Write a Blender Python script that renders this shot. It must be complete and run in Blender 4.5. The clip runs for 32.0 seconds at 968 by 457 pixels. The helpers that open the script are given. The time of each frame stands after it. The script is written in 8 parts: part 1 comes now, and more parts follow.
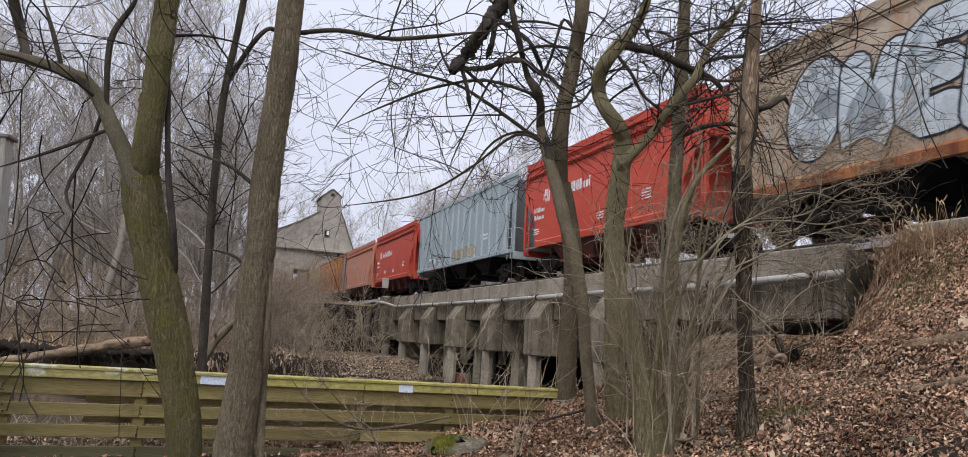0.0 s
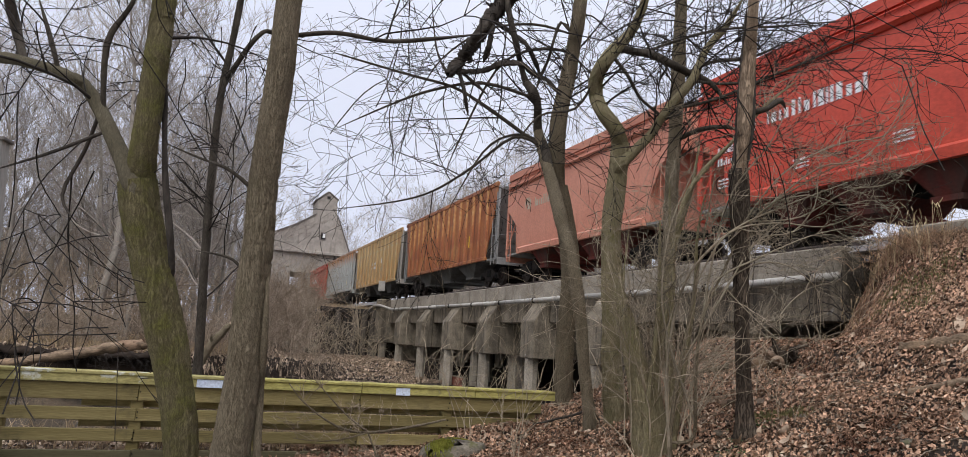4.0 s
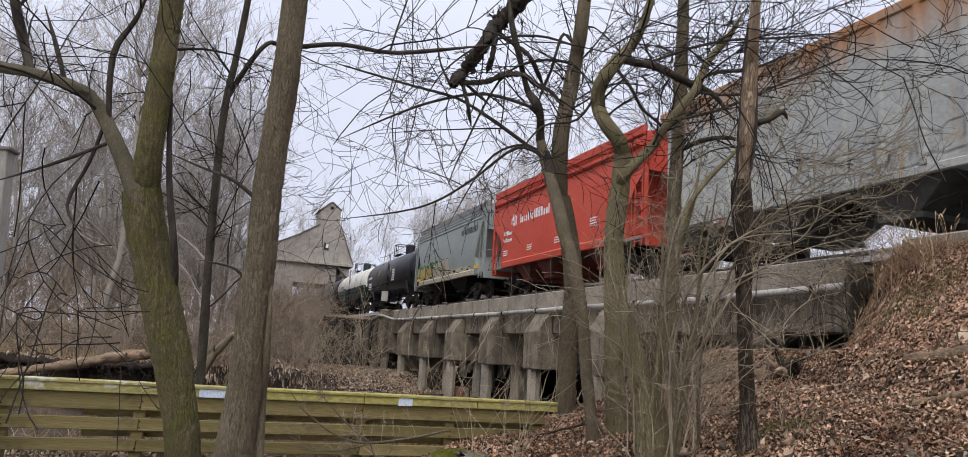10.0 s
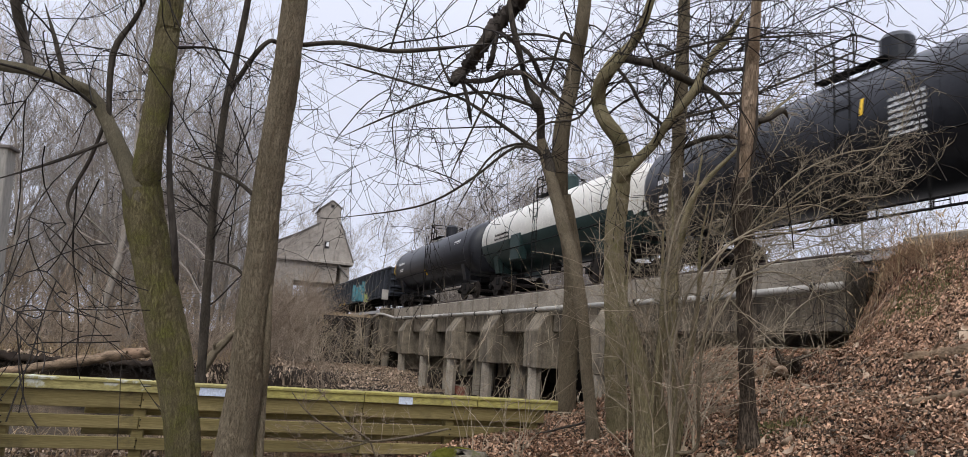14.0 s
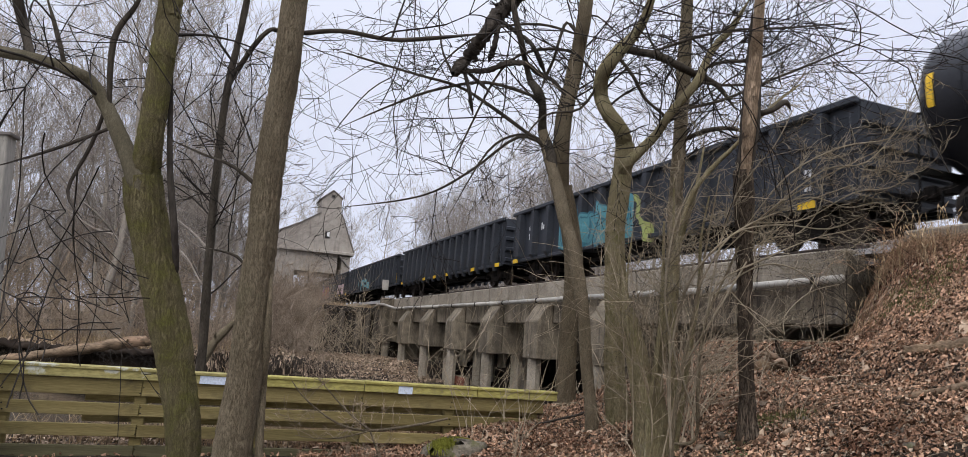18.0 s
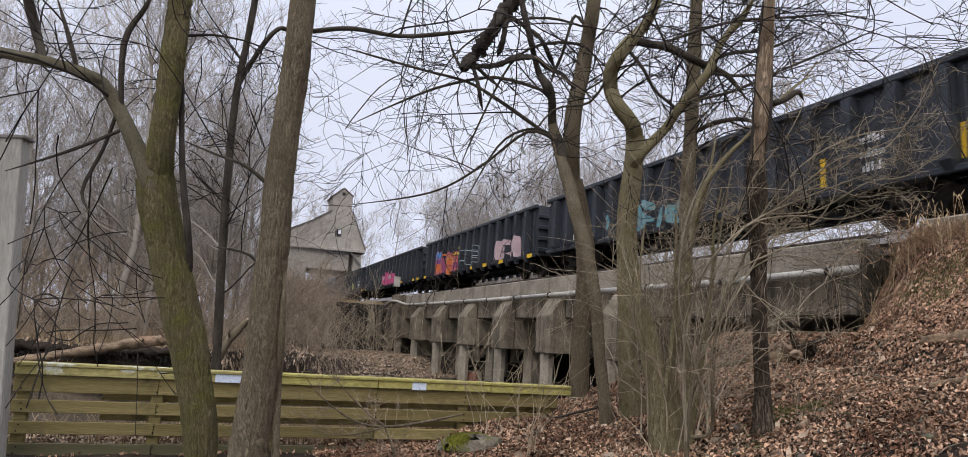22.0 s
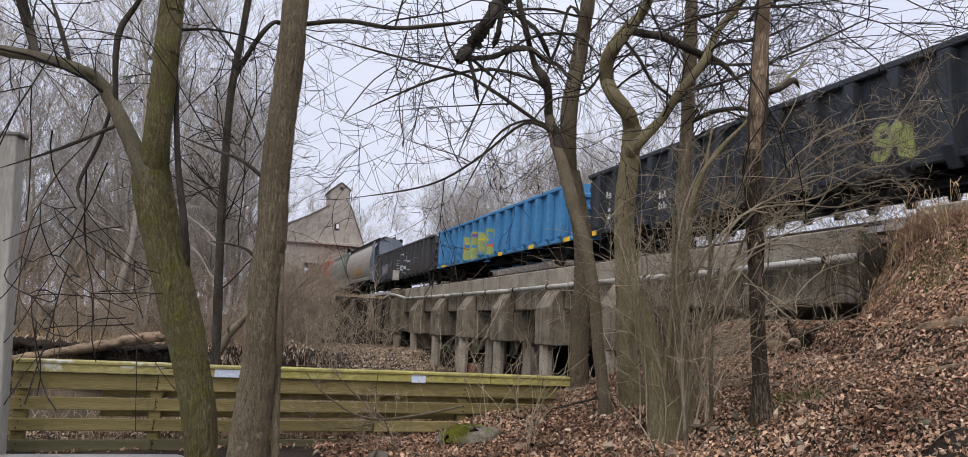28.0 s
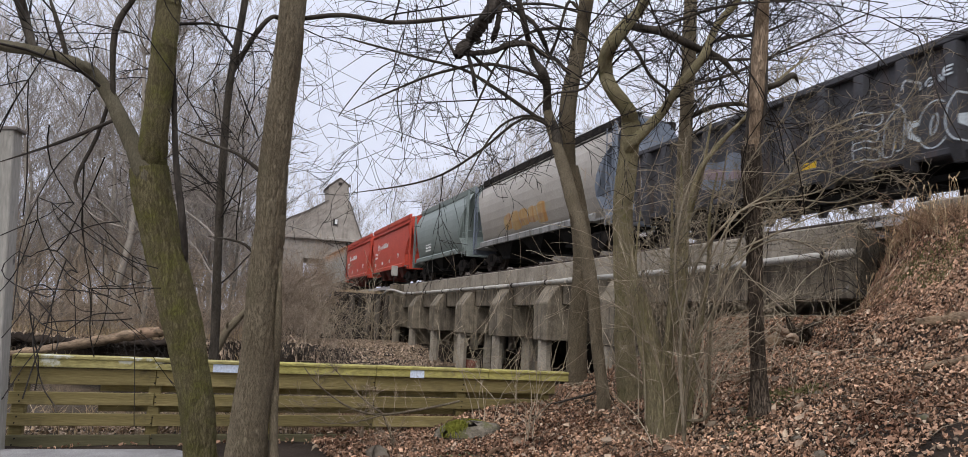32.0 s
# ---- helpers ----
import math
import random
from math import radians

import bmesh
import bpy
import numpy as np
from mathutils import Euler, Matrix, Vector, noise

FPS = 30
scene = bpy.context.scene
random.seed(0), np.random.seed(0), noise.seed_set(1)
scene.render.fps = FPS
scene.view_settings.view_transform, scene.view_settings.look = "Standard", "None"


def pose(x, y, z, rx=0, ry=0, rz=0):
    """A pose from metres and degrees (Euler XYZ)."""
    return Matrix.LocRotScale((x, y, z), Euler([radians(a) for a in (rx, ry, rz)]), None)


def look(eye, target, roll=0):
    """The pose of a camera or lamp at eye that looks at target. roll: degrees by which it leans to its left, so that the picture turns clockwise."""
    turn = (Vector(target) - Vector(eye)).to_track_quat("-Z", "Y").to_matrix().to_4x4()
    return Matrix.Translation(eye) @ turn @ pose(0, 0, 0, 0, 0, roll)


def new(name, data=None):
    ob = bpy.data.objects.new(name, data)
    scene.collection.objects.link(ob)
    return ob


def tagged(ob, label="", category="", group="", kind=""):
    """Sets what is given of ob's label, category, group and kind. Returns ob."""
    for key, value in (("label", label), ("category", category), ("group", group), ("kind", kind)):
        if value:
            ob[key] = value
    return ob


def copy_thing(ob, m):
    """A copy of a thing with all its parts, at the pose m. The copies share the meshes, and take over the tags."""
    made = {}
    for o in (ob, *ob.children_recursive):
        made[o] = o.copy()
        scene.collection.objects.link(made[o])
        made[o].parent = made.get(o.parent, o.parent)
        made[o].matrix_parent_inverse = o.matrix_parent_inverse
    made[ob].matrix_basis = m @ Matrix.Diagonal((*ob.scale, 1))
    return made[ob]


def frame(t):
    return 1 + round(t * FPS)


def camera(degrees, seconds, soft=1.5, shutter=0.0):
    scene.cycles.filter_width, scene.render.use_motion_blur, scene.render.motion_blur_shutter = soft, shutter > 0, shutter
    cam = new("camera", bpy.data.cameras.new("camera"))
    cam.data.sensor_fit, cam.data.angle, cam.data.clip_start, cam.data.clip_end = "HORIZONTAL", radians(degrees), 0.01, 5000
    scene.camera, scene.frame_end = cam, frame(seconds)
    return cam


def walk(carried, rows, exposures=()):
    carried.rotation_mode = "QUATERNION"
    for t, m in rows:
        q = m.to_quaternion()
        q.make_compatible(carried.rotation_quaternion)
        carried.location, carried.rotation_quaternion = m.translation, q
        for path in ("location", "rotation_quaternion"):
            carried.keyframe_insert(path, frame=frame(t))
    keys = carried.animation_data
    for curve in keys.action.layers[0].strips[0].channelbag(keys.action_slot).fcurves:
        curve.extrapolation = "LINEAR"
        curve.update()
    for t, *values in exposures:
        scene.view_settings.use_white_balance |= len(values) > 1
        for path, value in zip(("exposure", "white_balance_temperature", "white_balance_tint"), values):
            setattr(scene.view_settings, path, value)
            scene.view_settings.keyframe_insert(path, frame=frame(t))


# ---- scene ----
cam = camera(69.984, 32.0, soft=0.8, shutter=0.17)
walk(cam, [
    (0, pose(0.001, -0.015, 1.620, 98.944, -3.417, -21.778)),
    (0.5, pose(0.001, -0.018, 1.627, 98.929, -3.348, -21.866)),
    (1, pose(-0.006, -0.018, 1.623, 98.942, -3.276, -21.976)),
    (1.5, pose(-0.015, -0.013, 1.624, 98.988, -3.286, -22.043)),
    (2, pose(-0.019, -0.007, 1.620, 99.060, -3.245, -22.054)),
    (2.5, pose(-0.019, -0.006, 1.620, 99.116, -3.257, -22.105)),
    (3, pose(-0.020, -0.009, 1.626, 99.185, -3.338, -22.096)),
    (3.5, pose(-0.015, -0.006, 1.618, 99.179, -3.327, -22.093)),
    (5.5, pose(-0.008, -0.017, 1.621, 99.428, -3.539, -22.085)),
    (6, pose(-0.006, -0.028, 1.623, 99.597, -3.544, -22.116)),
    (6.5, pose(-0.002, -0.034, 1.625, 99.797, -3.562, -22.095)),
    (7, pose(-0.009, -0.031, 1.626, 100.068, -3.583, -22.125)),
    (7.5, pose(-0.008, -0.029, 1.621, 100.181, -3.581, -22.110)),
    (8, pose(-0.012, -0.027, 1.622, 100.212, -3.588, -22.070)),
    (8.5, pose(-0.014, -0.028, 1.618, 100.183, -3.566, -22.030)),
    (9, pose(-0.014, -0.033, 1.619, 100.129, -3.554, -21.977)),
    (9.5, pose(-0.012, -0.024, 1.616, 100.124, -3.513, -21.897)),
    (10, pose(-0.012, -0.021, 1.615, 100.037, -3.474, -21.847)),
    (10.5, pose(-0.013, -0.025, 1.620, 99.991, -3.457, -21.782)),
    (11, pose(-0.016, -0.027, 1.620, 99.972, -3.452, -21.789)),
    (11.5, pose(-0.014, -0.029, 1.618, 99.941, -3.436, -21.793)),
    (12, pose(-0.013, -0.022, 1.616, 99.937, -3.463, -21.838)),
    (12.5, pose(-0.015, -0.021, 1.618, 99.920, -3.499, -21.853)),
    (13, pose(-0.016, -0.026, 1.617, 99.946, -3.550, -21.877)),
    (13.5, pose(-0.012, -0.030, 1.619, 99.913, -3.540, -21.845)),
    (14, pose(-0.009, -0.020, 1.617, 99.909, -3.525, -21.815)),
    (14.5, pose(-0.007, -0.014, 1.615, 99.829, -3.517, -21.746)),
    (16.5, pose(-0.018, -0.005, 1.614, 99.636, -3.609, -21.669)),
    (17, pose(-0.019, 0.003, 1.612, 99.404, -3.697, -21.678)),
    (17.5, pose(-0.014, 0.002, 1.613, 99.225, -3.881, -21.786)),
    (18, pose(-0.005, -0.009, 1.610, 99.177, -3.905, -21.822)),
    (18.5, pose(0.004, -0.016, 1.613, 99.096, -3.869, -21.889)),
    (19, pose(0.006, -0.019, 1.617, 99.068, -3.772, -21.806)),
    (19.5, pose(0.001, -0.028, 1.614, 98.990, -3.708, -21.564)),
    (20, pose(0.010, -0.020, 1.610, 98.922, -3.543, -21.373)),
    (20.5, pose(0.006, -0.019, 1.609, 98.900, -3.398, -21.207)),
    (21, pose(0.001, -0.012, 1.607, 98.827, -3.290, -20.919)),
    (21.5, pose(-0.003, -0.011, 1.608, 98.817, -3.250, -20.809)),
    (22, pose(-0.012, 0.001, 1.610, 98.736, -3.205, -20.824)),
    (22.5, pose(-0.007, 0.009, 1.602, 98.578, -3.169, -20.866)),
    (23, pose(-0.004, 0.007, 1.601, 98.447, -3.092, -20.941)),
    (23.5, pose(-0.002, 0.002, 1.604, 98.411, -3.134, -20.959)),
    (24, pose(-0.006, 0.006, 1.603, 98.420, -3.161, -21.019)),
    (24.5, pose(-0.002, 0.002, 1.605, 98.438, -3.144, -21.044)),
    (25, pose(-0.000, -0.002, 1.605, 98.421, -3.030, -21.032)),
    (25.5, pose(-0.002, 0.005, 1.601, 98.364, -2.912, -20.998)),
    (27.5, pose(0.005, 0.006, 1.599, 98.169, -2.554, -20.870)),
    (28, pose(0.000, 0.000, 1.600, 98.148, -2.551, -20.875)),
    (28.5, pose(-0.000, -0.001, 1.603, 98.085, -2.494, -20.873)),
    (29, pose(0.000, 0.000, 1.601, 98.125, -2.429, -20.915)),
    (29.5, pose(0.002, 0.000, 1.603, 98.076, -2.490, -20.930)),
    (30, pose(-0.002, 0.002, 1.600, 98.059, -2.527, -20.947)),
    (30.5, pose(-0.002, 0.008, 1.600, 98.006, -2.530, -20.983)),
    (31, pose(-0.004, 0.013, 1.591, 98.011, -2.590, -21.000)),
    (31.5, pose(0.000, 0.010, 1.592, 97.943, -2.603, -20.969)),
    (32, pose(0.004, 0.007, 1.597, 97.783, -2.556, -20.984)),
])

# ---- light: a bright overcast sky ----
world = bpy.data.worlds.new("overcast_sky")
scene.world = world
world.use_nodes = True
wt = world.node_tree
wt.nodes.clear()
sky = wt.nodes.new("ShaderNodeTexSky")
sky.sky_type, sky.sun_disc, sky.sun_elevation, sky.sun_rotation = "NISHITA", False, radians(38), radians(200)
sky.dust_density, sky.ozone_density = 3.0, 1.0
calm = wt.nodes.new("ShaderNodeHueSaturation")
calm.inputs["Saturation"].default_value = 0.12
wcoord = wt.nodes.new("ShaderNodeTexCoord")
cloud = wt.nodes.new("ShaderNodeTexNoise")
cloud.inputs["Scale"].default_value, cloud.inputs["Detail"].default_value = 2.2, 5.0
cmix = wt.nodes.new("ShaderNodeMix")
cmix.data_type = "RGBA"
cmix.inputs[0].default_value = 0.82
cramp = wt.nodes.new("ShaderNodeValToRGB")
cramp.color_ramp.elements[0].position, cramp.color_ramp.elements[0].color = 0.3, (5.9, 6.4, 8.0, 1)
cramp.color_ramp.elements[1].position, cramp.color_ramp.elements[1].color = 0.7, (6.7, 7.15, 8.7, 1)
wback = wt.nodes.new("ShaderNodeBackground")
wback.inputs["Strength"].default_value = 0.1
wout = wt.nodes.new("ShaderNodeOutputWorld")
wt.links.new(sky.outputs[0], calm.inputs["Color"])
wt.links.new(wcoord.outputs["Generated"], cloud.inputs["Vector"])
wt.links.new(cloud.outputs["Fac"], cramp.inputs["Fac"])
wt.links.new(calm.outputs[0], cmix.inputs[6])
wt.links.new(cramp.outputs[0], cmix.inputs[7])
# an overcast sky is brighter overhead than near the horizon
high = wt.nodes.new("ShaderNodeSeparateXYZ")
bow = wt.nodes.new("ShaderNodeMath")
bow.operation = "POWER"
bow.use_clamp = True
bow.inputs[1].default_value = 4.0
rise_ = wt.nodes.new("ShaderNodeMath")
rise_.operation = "MULTIPLY_ADD"
rise_.inputs[1].default_value, rise_.inputs[2].default_value = 3.1, 1.16
grade = wt.nodes.new("ShaderNodeVectorMath")
grade.operation = "SCALE"
wt.links.new(wcoord.outputs["Generated"], high.inputs[0])
wt.links.new(high.outputs["Z"], bow.inputs[0])
wt.links.new(bow.outputs[0], rise_.inputs[0])
wt.links.new(cmix.outputs[2], grade.inputs[0])
wt.links.new(rise_.outputs[0], grade.inputs["Scale"])
wt.links.new(grade.outputs[0], wback.inputs["Color"])
wt.links.new(wback.outputs[0], wout.inputs["Surface"])
sun = new("sun", bpy.data.lights.new("sun", "SUN"))
sun.data.energy, sun.data.angle, sun.data.color = 1.2, radians(40), (1.0, 1.0, 1.0)
sun.matrix_world = look((-20, -30, 60), (10, 15, 0))
scene.view_settings.exposure = 0.13
scene.view_settings.use_white_balance = True
scene.view_settings.white_balance_temperature = 6670
scene.view_settings.white_balance_tint = 10.6

# ---- materials ----
def surface(name, a, b, scale=4.0, rough=0.8, metal=0.0, bump=0.3, fine=45.0, streak=None, streak_at=(0.55, 0.7),
            stretch=(1, 1, 1), vary=0.0, island=0.0, spots=None, spots_at=(0.62, 0.7), spots_scale=2.0, world=False, furrow=None, furrow_scale=30.0, top_wear=None, top_at=(3.4, 4.4), grain=0.18):
    """Two tones in broad noise, fine grain, and where given: vertical streaks, spots, tone by object or by island, bark ridges."""
    m = bpy.data.materials.new(name)
    m.use_nodes = True
    nt = m.node_tree
    bsdf = nt.nodes["Principled BSDF"]
    bsdf.inputs["Roughness"].default_value, bsdf.inputs["Metallic"].default_value = rough, metal
    bsdf.inputs["Specular IOR Level"].default_value = 0.3 if rough < 0.75 else 0.1
    co = nt.nodes.new("ShaderNodeTexCoord")
    src = co.outputs["Object"]
    if world:
        src = nt.nodes.new("ShaderNodeNewGeometry").outputs["Position"]

    def noise_at(sc, detail=4.0, st=(1, 1, 1), offset=0.0):
        mp = nt.nodes.new("ShaderNodeMapping")
        mp.inputs["Scale"].default_value = st
        mp.inputs["Location"].default_value = (offset, offset * 1.7, offset * 0.6)
        nz = nt.nodes.new("ShaderNodeTexNoise")
        nz.inputs["Scale"].default_value, nz.inputs["Detail"].default_value = sc, detail
        nz.inputs["Roughness"].default_value = 0.62
        nt.links.new(src, mp.inputs[0])
        nt.links.new(mp.outputs[0], nz.inputs["Vector"])
        return nz.outputs["Fac"]

    def ramp(fac, lo, hi):
        r = nt.nodes.new("ShaderNodeMapRange")
        r.inputs["From Min"].default_value, r.inputs["From Max"].default_value = lo, hi
        nt.links.new(fac, r.inputs[0])
        return r.outputs[0]

    def mixed(fac, one, two):
        x = nt.nodes.new("ShaderNodeMix")
        x.data_type = "RGBA"
        if isinstance(fac, float):
            x.inputs[0].default_value = fac
        else:
            nt.links.new(fac, x.inputs[0])
        for sock, v in ((x.inputs[6], one), (x.inputs[7], two)):
            if isinstance(v, tuple):
                sock.default_value = (*v, 1)
            else:
                nt.links.new(v, sock)
        return x.outputs[2]

    def toned(colour, fac, amount):
        h = nt.nodes.new("ShaderNodeHueSaturation")
        r = nt.nodes.new("ShaderNodeMapRange")
        r.inputs["To Min"].default_value, r.inputs["To Max"].default_value = 1 - amount, 1 + amount
        nt.links.new(fac, r.inputs[0])
        nt.links.new(r.outputs[0], h.inputs["Value"])
        nt.links.new(colour, h.inputs["Color"])
        return h.outputs[0]

    col = mixed(ramp(noise_at(scale, 4.0, stretch), 0.32, 0.68), a, b)
    col = toned(col, ramp(noise_at(fine, 3.0, stretch, 3.1), 0.3, 0.7), grain)
    if spots:
        col = mixed(ramp(noise_at(spots_scale, 6.0, (1, 1, 1), 7.3), *spots_at), col, spots)
    if streak:
        col = mixed(ramp(noise_at(1.6, 6.0, (1, 2.2, 0.13), 11.0), *streak_at), col, streak)
    if top_wear:
        high_ = nt.nodes.new("ShaderNodeSeparateXYZ")
        nt.links.new(src, high_.inputs[0])
        add_ = nt.nodes.new("ShaderNodeMath")
        add_.operation = "MULTIPLY_ADD"
        nt.links.new(noise_at(1.2, 6.0, (1, 1.5, 0.25), 21.0), add_.inputs[0])
        add_.inputs[1].default_value = 3.0
        nt.links.new(high_.outputs["Z"], add_.inputs[2])
        col = mixed(ramp(add_.outputs[0], top_at[0] + 1.5, top_at[1] + 1.5), col, top_wear)
    if vary:
        col = toned(col, nt.nodes.new("ShaderNodeObjectInfo").outputs["Random"], vary)
    if island:
        col = toned(col, nt.nodes.new("ShaderNodeNewGeometry").outputs["Random Per Island"], island)
    height = None
    if furrow:
        crack = noise_at(furrow_scale, 3.0, (1, 1, 0.12), 2.2)
        fold = nt.nodes.new("ShaderNodeMath")
        fold.operation = "SUBTRACT"
        fold.inputs[1].default_value = 0.5
        nt.links.new(crack, fold.inputs[0])
        deep = nt.nodes.new("ShaderNodeMath")
        deep.operation = "ABSOLUTE"
        nt.links.new(fold.outputs[0], deep.inputs[0])
        height = ramp(deep.outputs[0], -0.02, 0.07)
        col = mixed(height, furrow, col)
    nt.links.new(col, bsdf.inputs["Base Color"])
    if bump:
        bp = nt.nodes.new("ShaderNodeBump")
        bp.inputs["Strength"].default_value, bp.inputs["Distance"].default_value = bump, 0.02
        nt.links.new(height if height is not None else noise_at(fine * 0.6, 5.0, stretch, 5.0), bp.inputs["Height"])
        nt.links.new(bp.outputs[0], bsdf.inputs["Normal"])
    return m


M = {}
M["bark"] = surface("bark_grey_brown", (0.180, 0.144, 0.094), (0.258, 0.210, 0.140), 5, 0.95, 0, 0.75, 70, stretch=(1, 1, 0.25), spots=(0.144, 0.128, 0.072), spots_at=(0.55, 0.85), world=True, furrow=(0.086, 0.067, 0.044), furrow_scale=120, grain=0.2)
M["bark_olive"] = surface("bark_olive_grey", (0.236, 0.198, 0.113), (0.332, 0.280, 0.165), 5, 0.95, 0, 0.75, 70, stretch=(1, 1, 0.25), spots=(0.199, 0.182, 0.077), spots_at=(0.5, 0.8), spots_scale=4.0, world=True, furrow=(0.111, 0.090, 0.053), furrow_scale=120, grain=0.2)
M["bark_moss"] = surface("bark_mossy", (0.143, 0.119, 0.062), (0.204, 0.171, 0.091), 5, 0.95, 0, 0.75, 70, stretch=(1, 1, 0.25), spots=(0.15, 0.142, 0.042), spots_at=(0.44, 0.68), spots_scale=5.0, world=True, furrow=(0.068, 0.056, 0.031), furrow_scale=120, grain=0.2)
M["bark_dark"] = surface("bark_dark", (0.035, 0.03, 0.025), (0.075, 0.062, 0.05), 9, 0.95, 0, 0.9, 40, stretch=(1, 1, 0.3), world=True)
M["bark_dead"] = surface("bark_dead_wood", (0.06, 0.046, 0.034), (0.14, 0.108, 0.078), 5, 0.95, 0, 1.0, 50, stretch=(1, 1, 0.15), spots=(0.24, 0.175, 0.125), spots_at=(0.6, 0.66), spots_scale=3.0, world=True, furrow=(0.018, 0.014, 0.011), furrow_scale=55, grain=0.3)
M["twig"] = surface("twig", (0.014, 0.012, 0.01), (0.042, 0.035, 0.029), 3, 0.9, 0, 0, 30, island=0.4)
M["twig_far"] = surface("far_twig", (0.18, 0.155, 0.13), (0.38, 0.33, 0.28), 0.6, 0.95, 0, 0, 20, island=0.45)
M["snag"] = surface("bare_snag_wood", (0.22, 0.155, 0.1), (0.42, 0.31, 0.21), 5, 0.95, 0, 0.9, 50, stretch=(1, 1, 0.1), spots=(0.06, 0.043, 0.03), spots_at=(0.58, 0.64), spots_scale=3.4, world=True, furrow=(0.12, 0.082, 0.054), furrow_scale=60, grain=0.3)
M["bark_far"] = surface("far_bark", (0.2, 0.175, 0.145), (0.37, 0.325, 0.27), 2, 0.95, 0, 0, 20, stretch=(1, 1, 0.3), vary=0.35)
M["brush"] = surface("brush_stem", (0.2, 0.15, 0.105), (0.38, 0.3, 0.22), 0.8, 0.95, 0, 0, 25, island=0.4)
M["stem"] = surface("bush_stem", (0.21, 0.168, 0.115), (0.42, 0.345, 0.245), 0.8, 0.95, 0, 0, 25, island=0.4)
# backlit look of limbs against the sky is put into this dark bark
M["bark_limb"] = surface("bark_backlit_limb", (0.036, 0.03, 0.023), (0.078, 0.065, 0.05), 8, 0.95, 0, 0.8, 50, stretch=(1, 1, 0.3), world=True, grain=0.3)
M["bark_branch"] = surface("bark_weathered_branch", (0.095, 0.082, 0.052), (0.16, 0.138, 0.092), 5, 0.95, 0, 0.45, 70, stretch=(1, 1, 0.3), world=True, furrow=(0.06, 0.05, 0.034), furrow_scale=130, grain=0.2)
M["stem_dark"] = surface("stool_stem", (0.13, 0.107, 0.074), (0.285, 0.238, 0.168), 0.8, 0.95, 0, 0, 25, island=0.5)
M["ground"] = surface("soil_litter", (0.015, 0.011, 0.008), (0.045, 0.033, 0.024), 1.3, 0.95, 0, 1.0, 26, spots=(0.025, 0.018, 0.014), spots_scale=7, spots_at=(0.55, 0.75), world=True)
M["leaf"] = surface("dead_leaf", (0.12, 0.058, 0.034), (0.48, 0.305, 0.198), 1.1, 0.75, 0, 0.2, 60, island=0.75)
M["leaf_pale"] = surface("dead_leaf_pale", (0.22, 0.155, 0.105), (0.47, 0.36, 0.255), 2.5, 0.75, 0, 0.2, 60, island=0.55)
M["litter"] = surface("stick_litter", (0.05, 0.038, 0.028), (0.2, 0.155, 0.11), 3, 0.9, 0, 0, 30, island=0.6)
M["grass"] = surface("dry_grass", (0.30, 0.21, 0.115), (0.48, 0.36, 0.22), 2.0, 0.9, 0, 0, 30, island=0.4)
M["grass_red"] = surface("dry_reddish_grass", (0.27, 0.165, 0.1), (0.45, 0.31, 0.2), 2.0, 0.9, 0, 0, 30, island=0.45)
M["moss"] = surface("moss", (0.13, 0.13, 0.02), (0.27, 0.27, 0.05), 9, 0.95, 0, 1.0, 70)
M["moss_dull"] = surface("dull_moss", (0.085, 0.08, 0.032), (0.16, 0.145, 0.06), 9, 0.95, 0, 0, 70, island=0.3)
M["green"] = surface("green_leaf", (0.03, 0.07, 0.02), (0.08, 0.14, 0.04), 9, 0.7, 0, 0.3, 70, island=0.3)
M["stone"] = surface("field_stone", (0.085, 0.07, 0.052), (0.17, 0.14, 0.105), 3, 0.9, 0, 0.8, 30, spots=(0.11, 0.12, 0.05), spots_at=(0.55, 0.75))
M["stone_mossy"] = surface("mossy_stone", (0.1, 0.085, 0.062), (0.2, 0.172, 0.13), 6, 0.95, 0, 1.0, 30, spots=(0.1, 0.1, 0.035), spots_at=(0.52, 0.66), spots_scale=5, grain=0.4)
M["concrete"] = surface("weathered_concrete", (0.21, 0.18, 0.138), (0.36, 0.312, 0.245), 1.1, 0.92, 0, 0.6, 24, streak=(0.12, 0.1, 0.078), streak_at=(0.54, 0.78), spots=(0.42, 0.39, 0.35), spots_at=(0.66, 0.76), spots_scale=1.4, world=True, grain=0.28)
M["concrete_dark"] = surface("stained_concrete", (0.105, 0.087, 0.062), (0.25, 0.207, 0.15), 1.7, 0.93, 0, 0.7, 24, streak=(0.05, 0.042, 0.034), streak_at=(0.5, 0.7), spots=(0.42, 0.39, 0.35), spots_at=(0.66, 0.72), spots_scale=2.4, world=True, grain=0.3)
M["concrete_far"] = surface("tower_concrete", (0.30, 0.265, 0.225), (0.39, 0.35, 0.30), 0.25, 0.95, 0, 0, 2.0, streak=(0.2, 0.175, 0.15), streak_at=(0.55, 0.8), world=True)
M["tower_roof"] = surface("tower_roof_edge", (0.14, 0.12, 0.11), (0.2, 0.18, 0.16), 0.5, 0.95, 0, 0, 3.0)
M["dark"] = surface("dark_window_fill", (0.02, 0.018, 0.016), (0.04, 0.036, 0.032), 1, 0.95, 0, 0, 10)
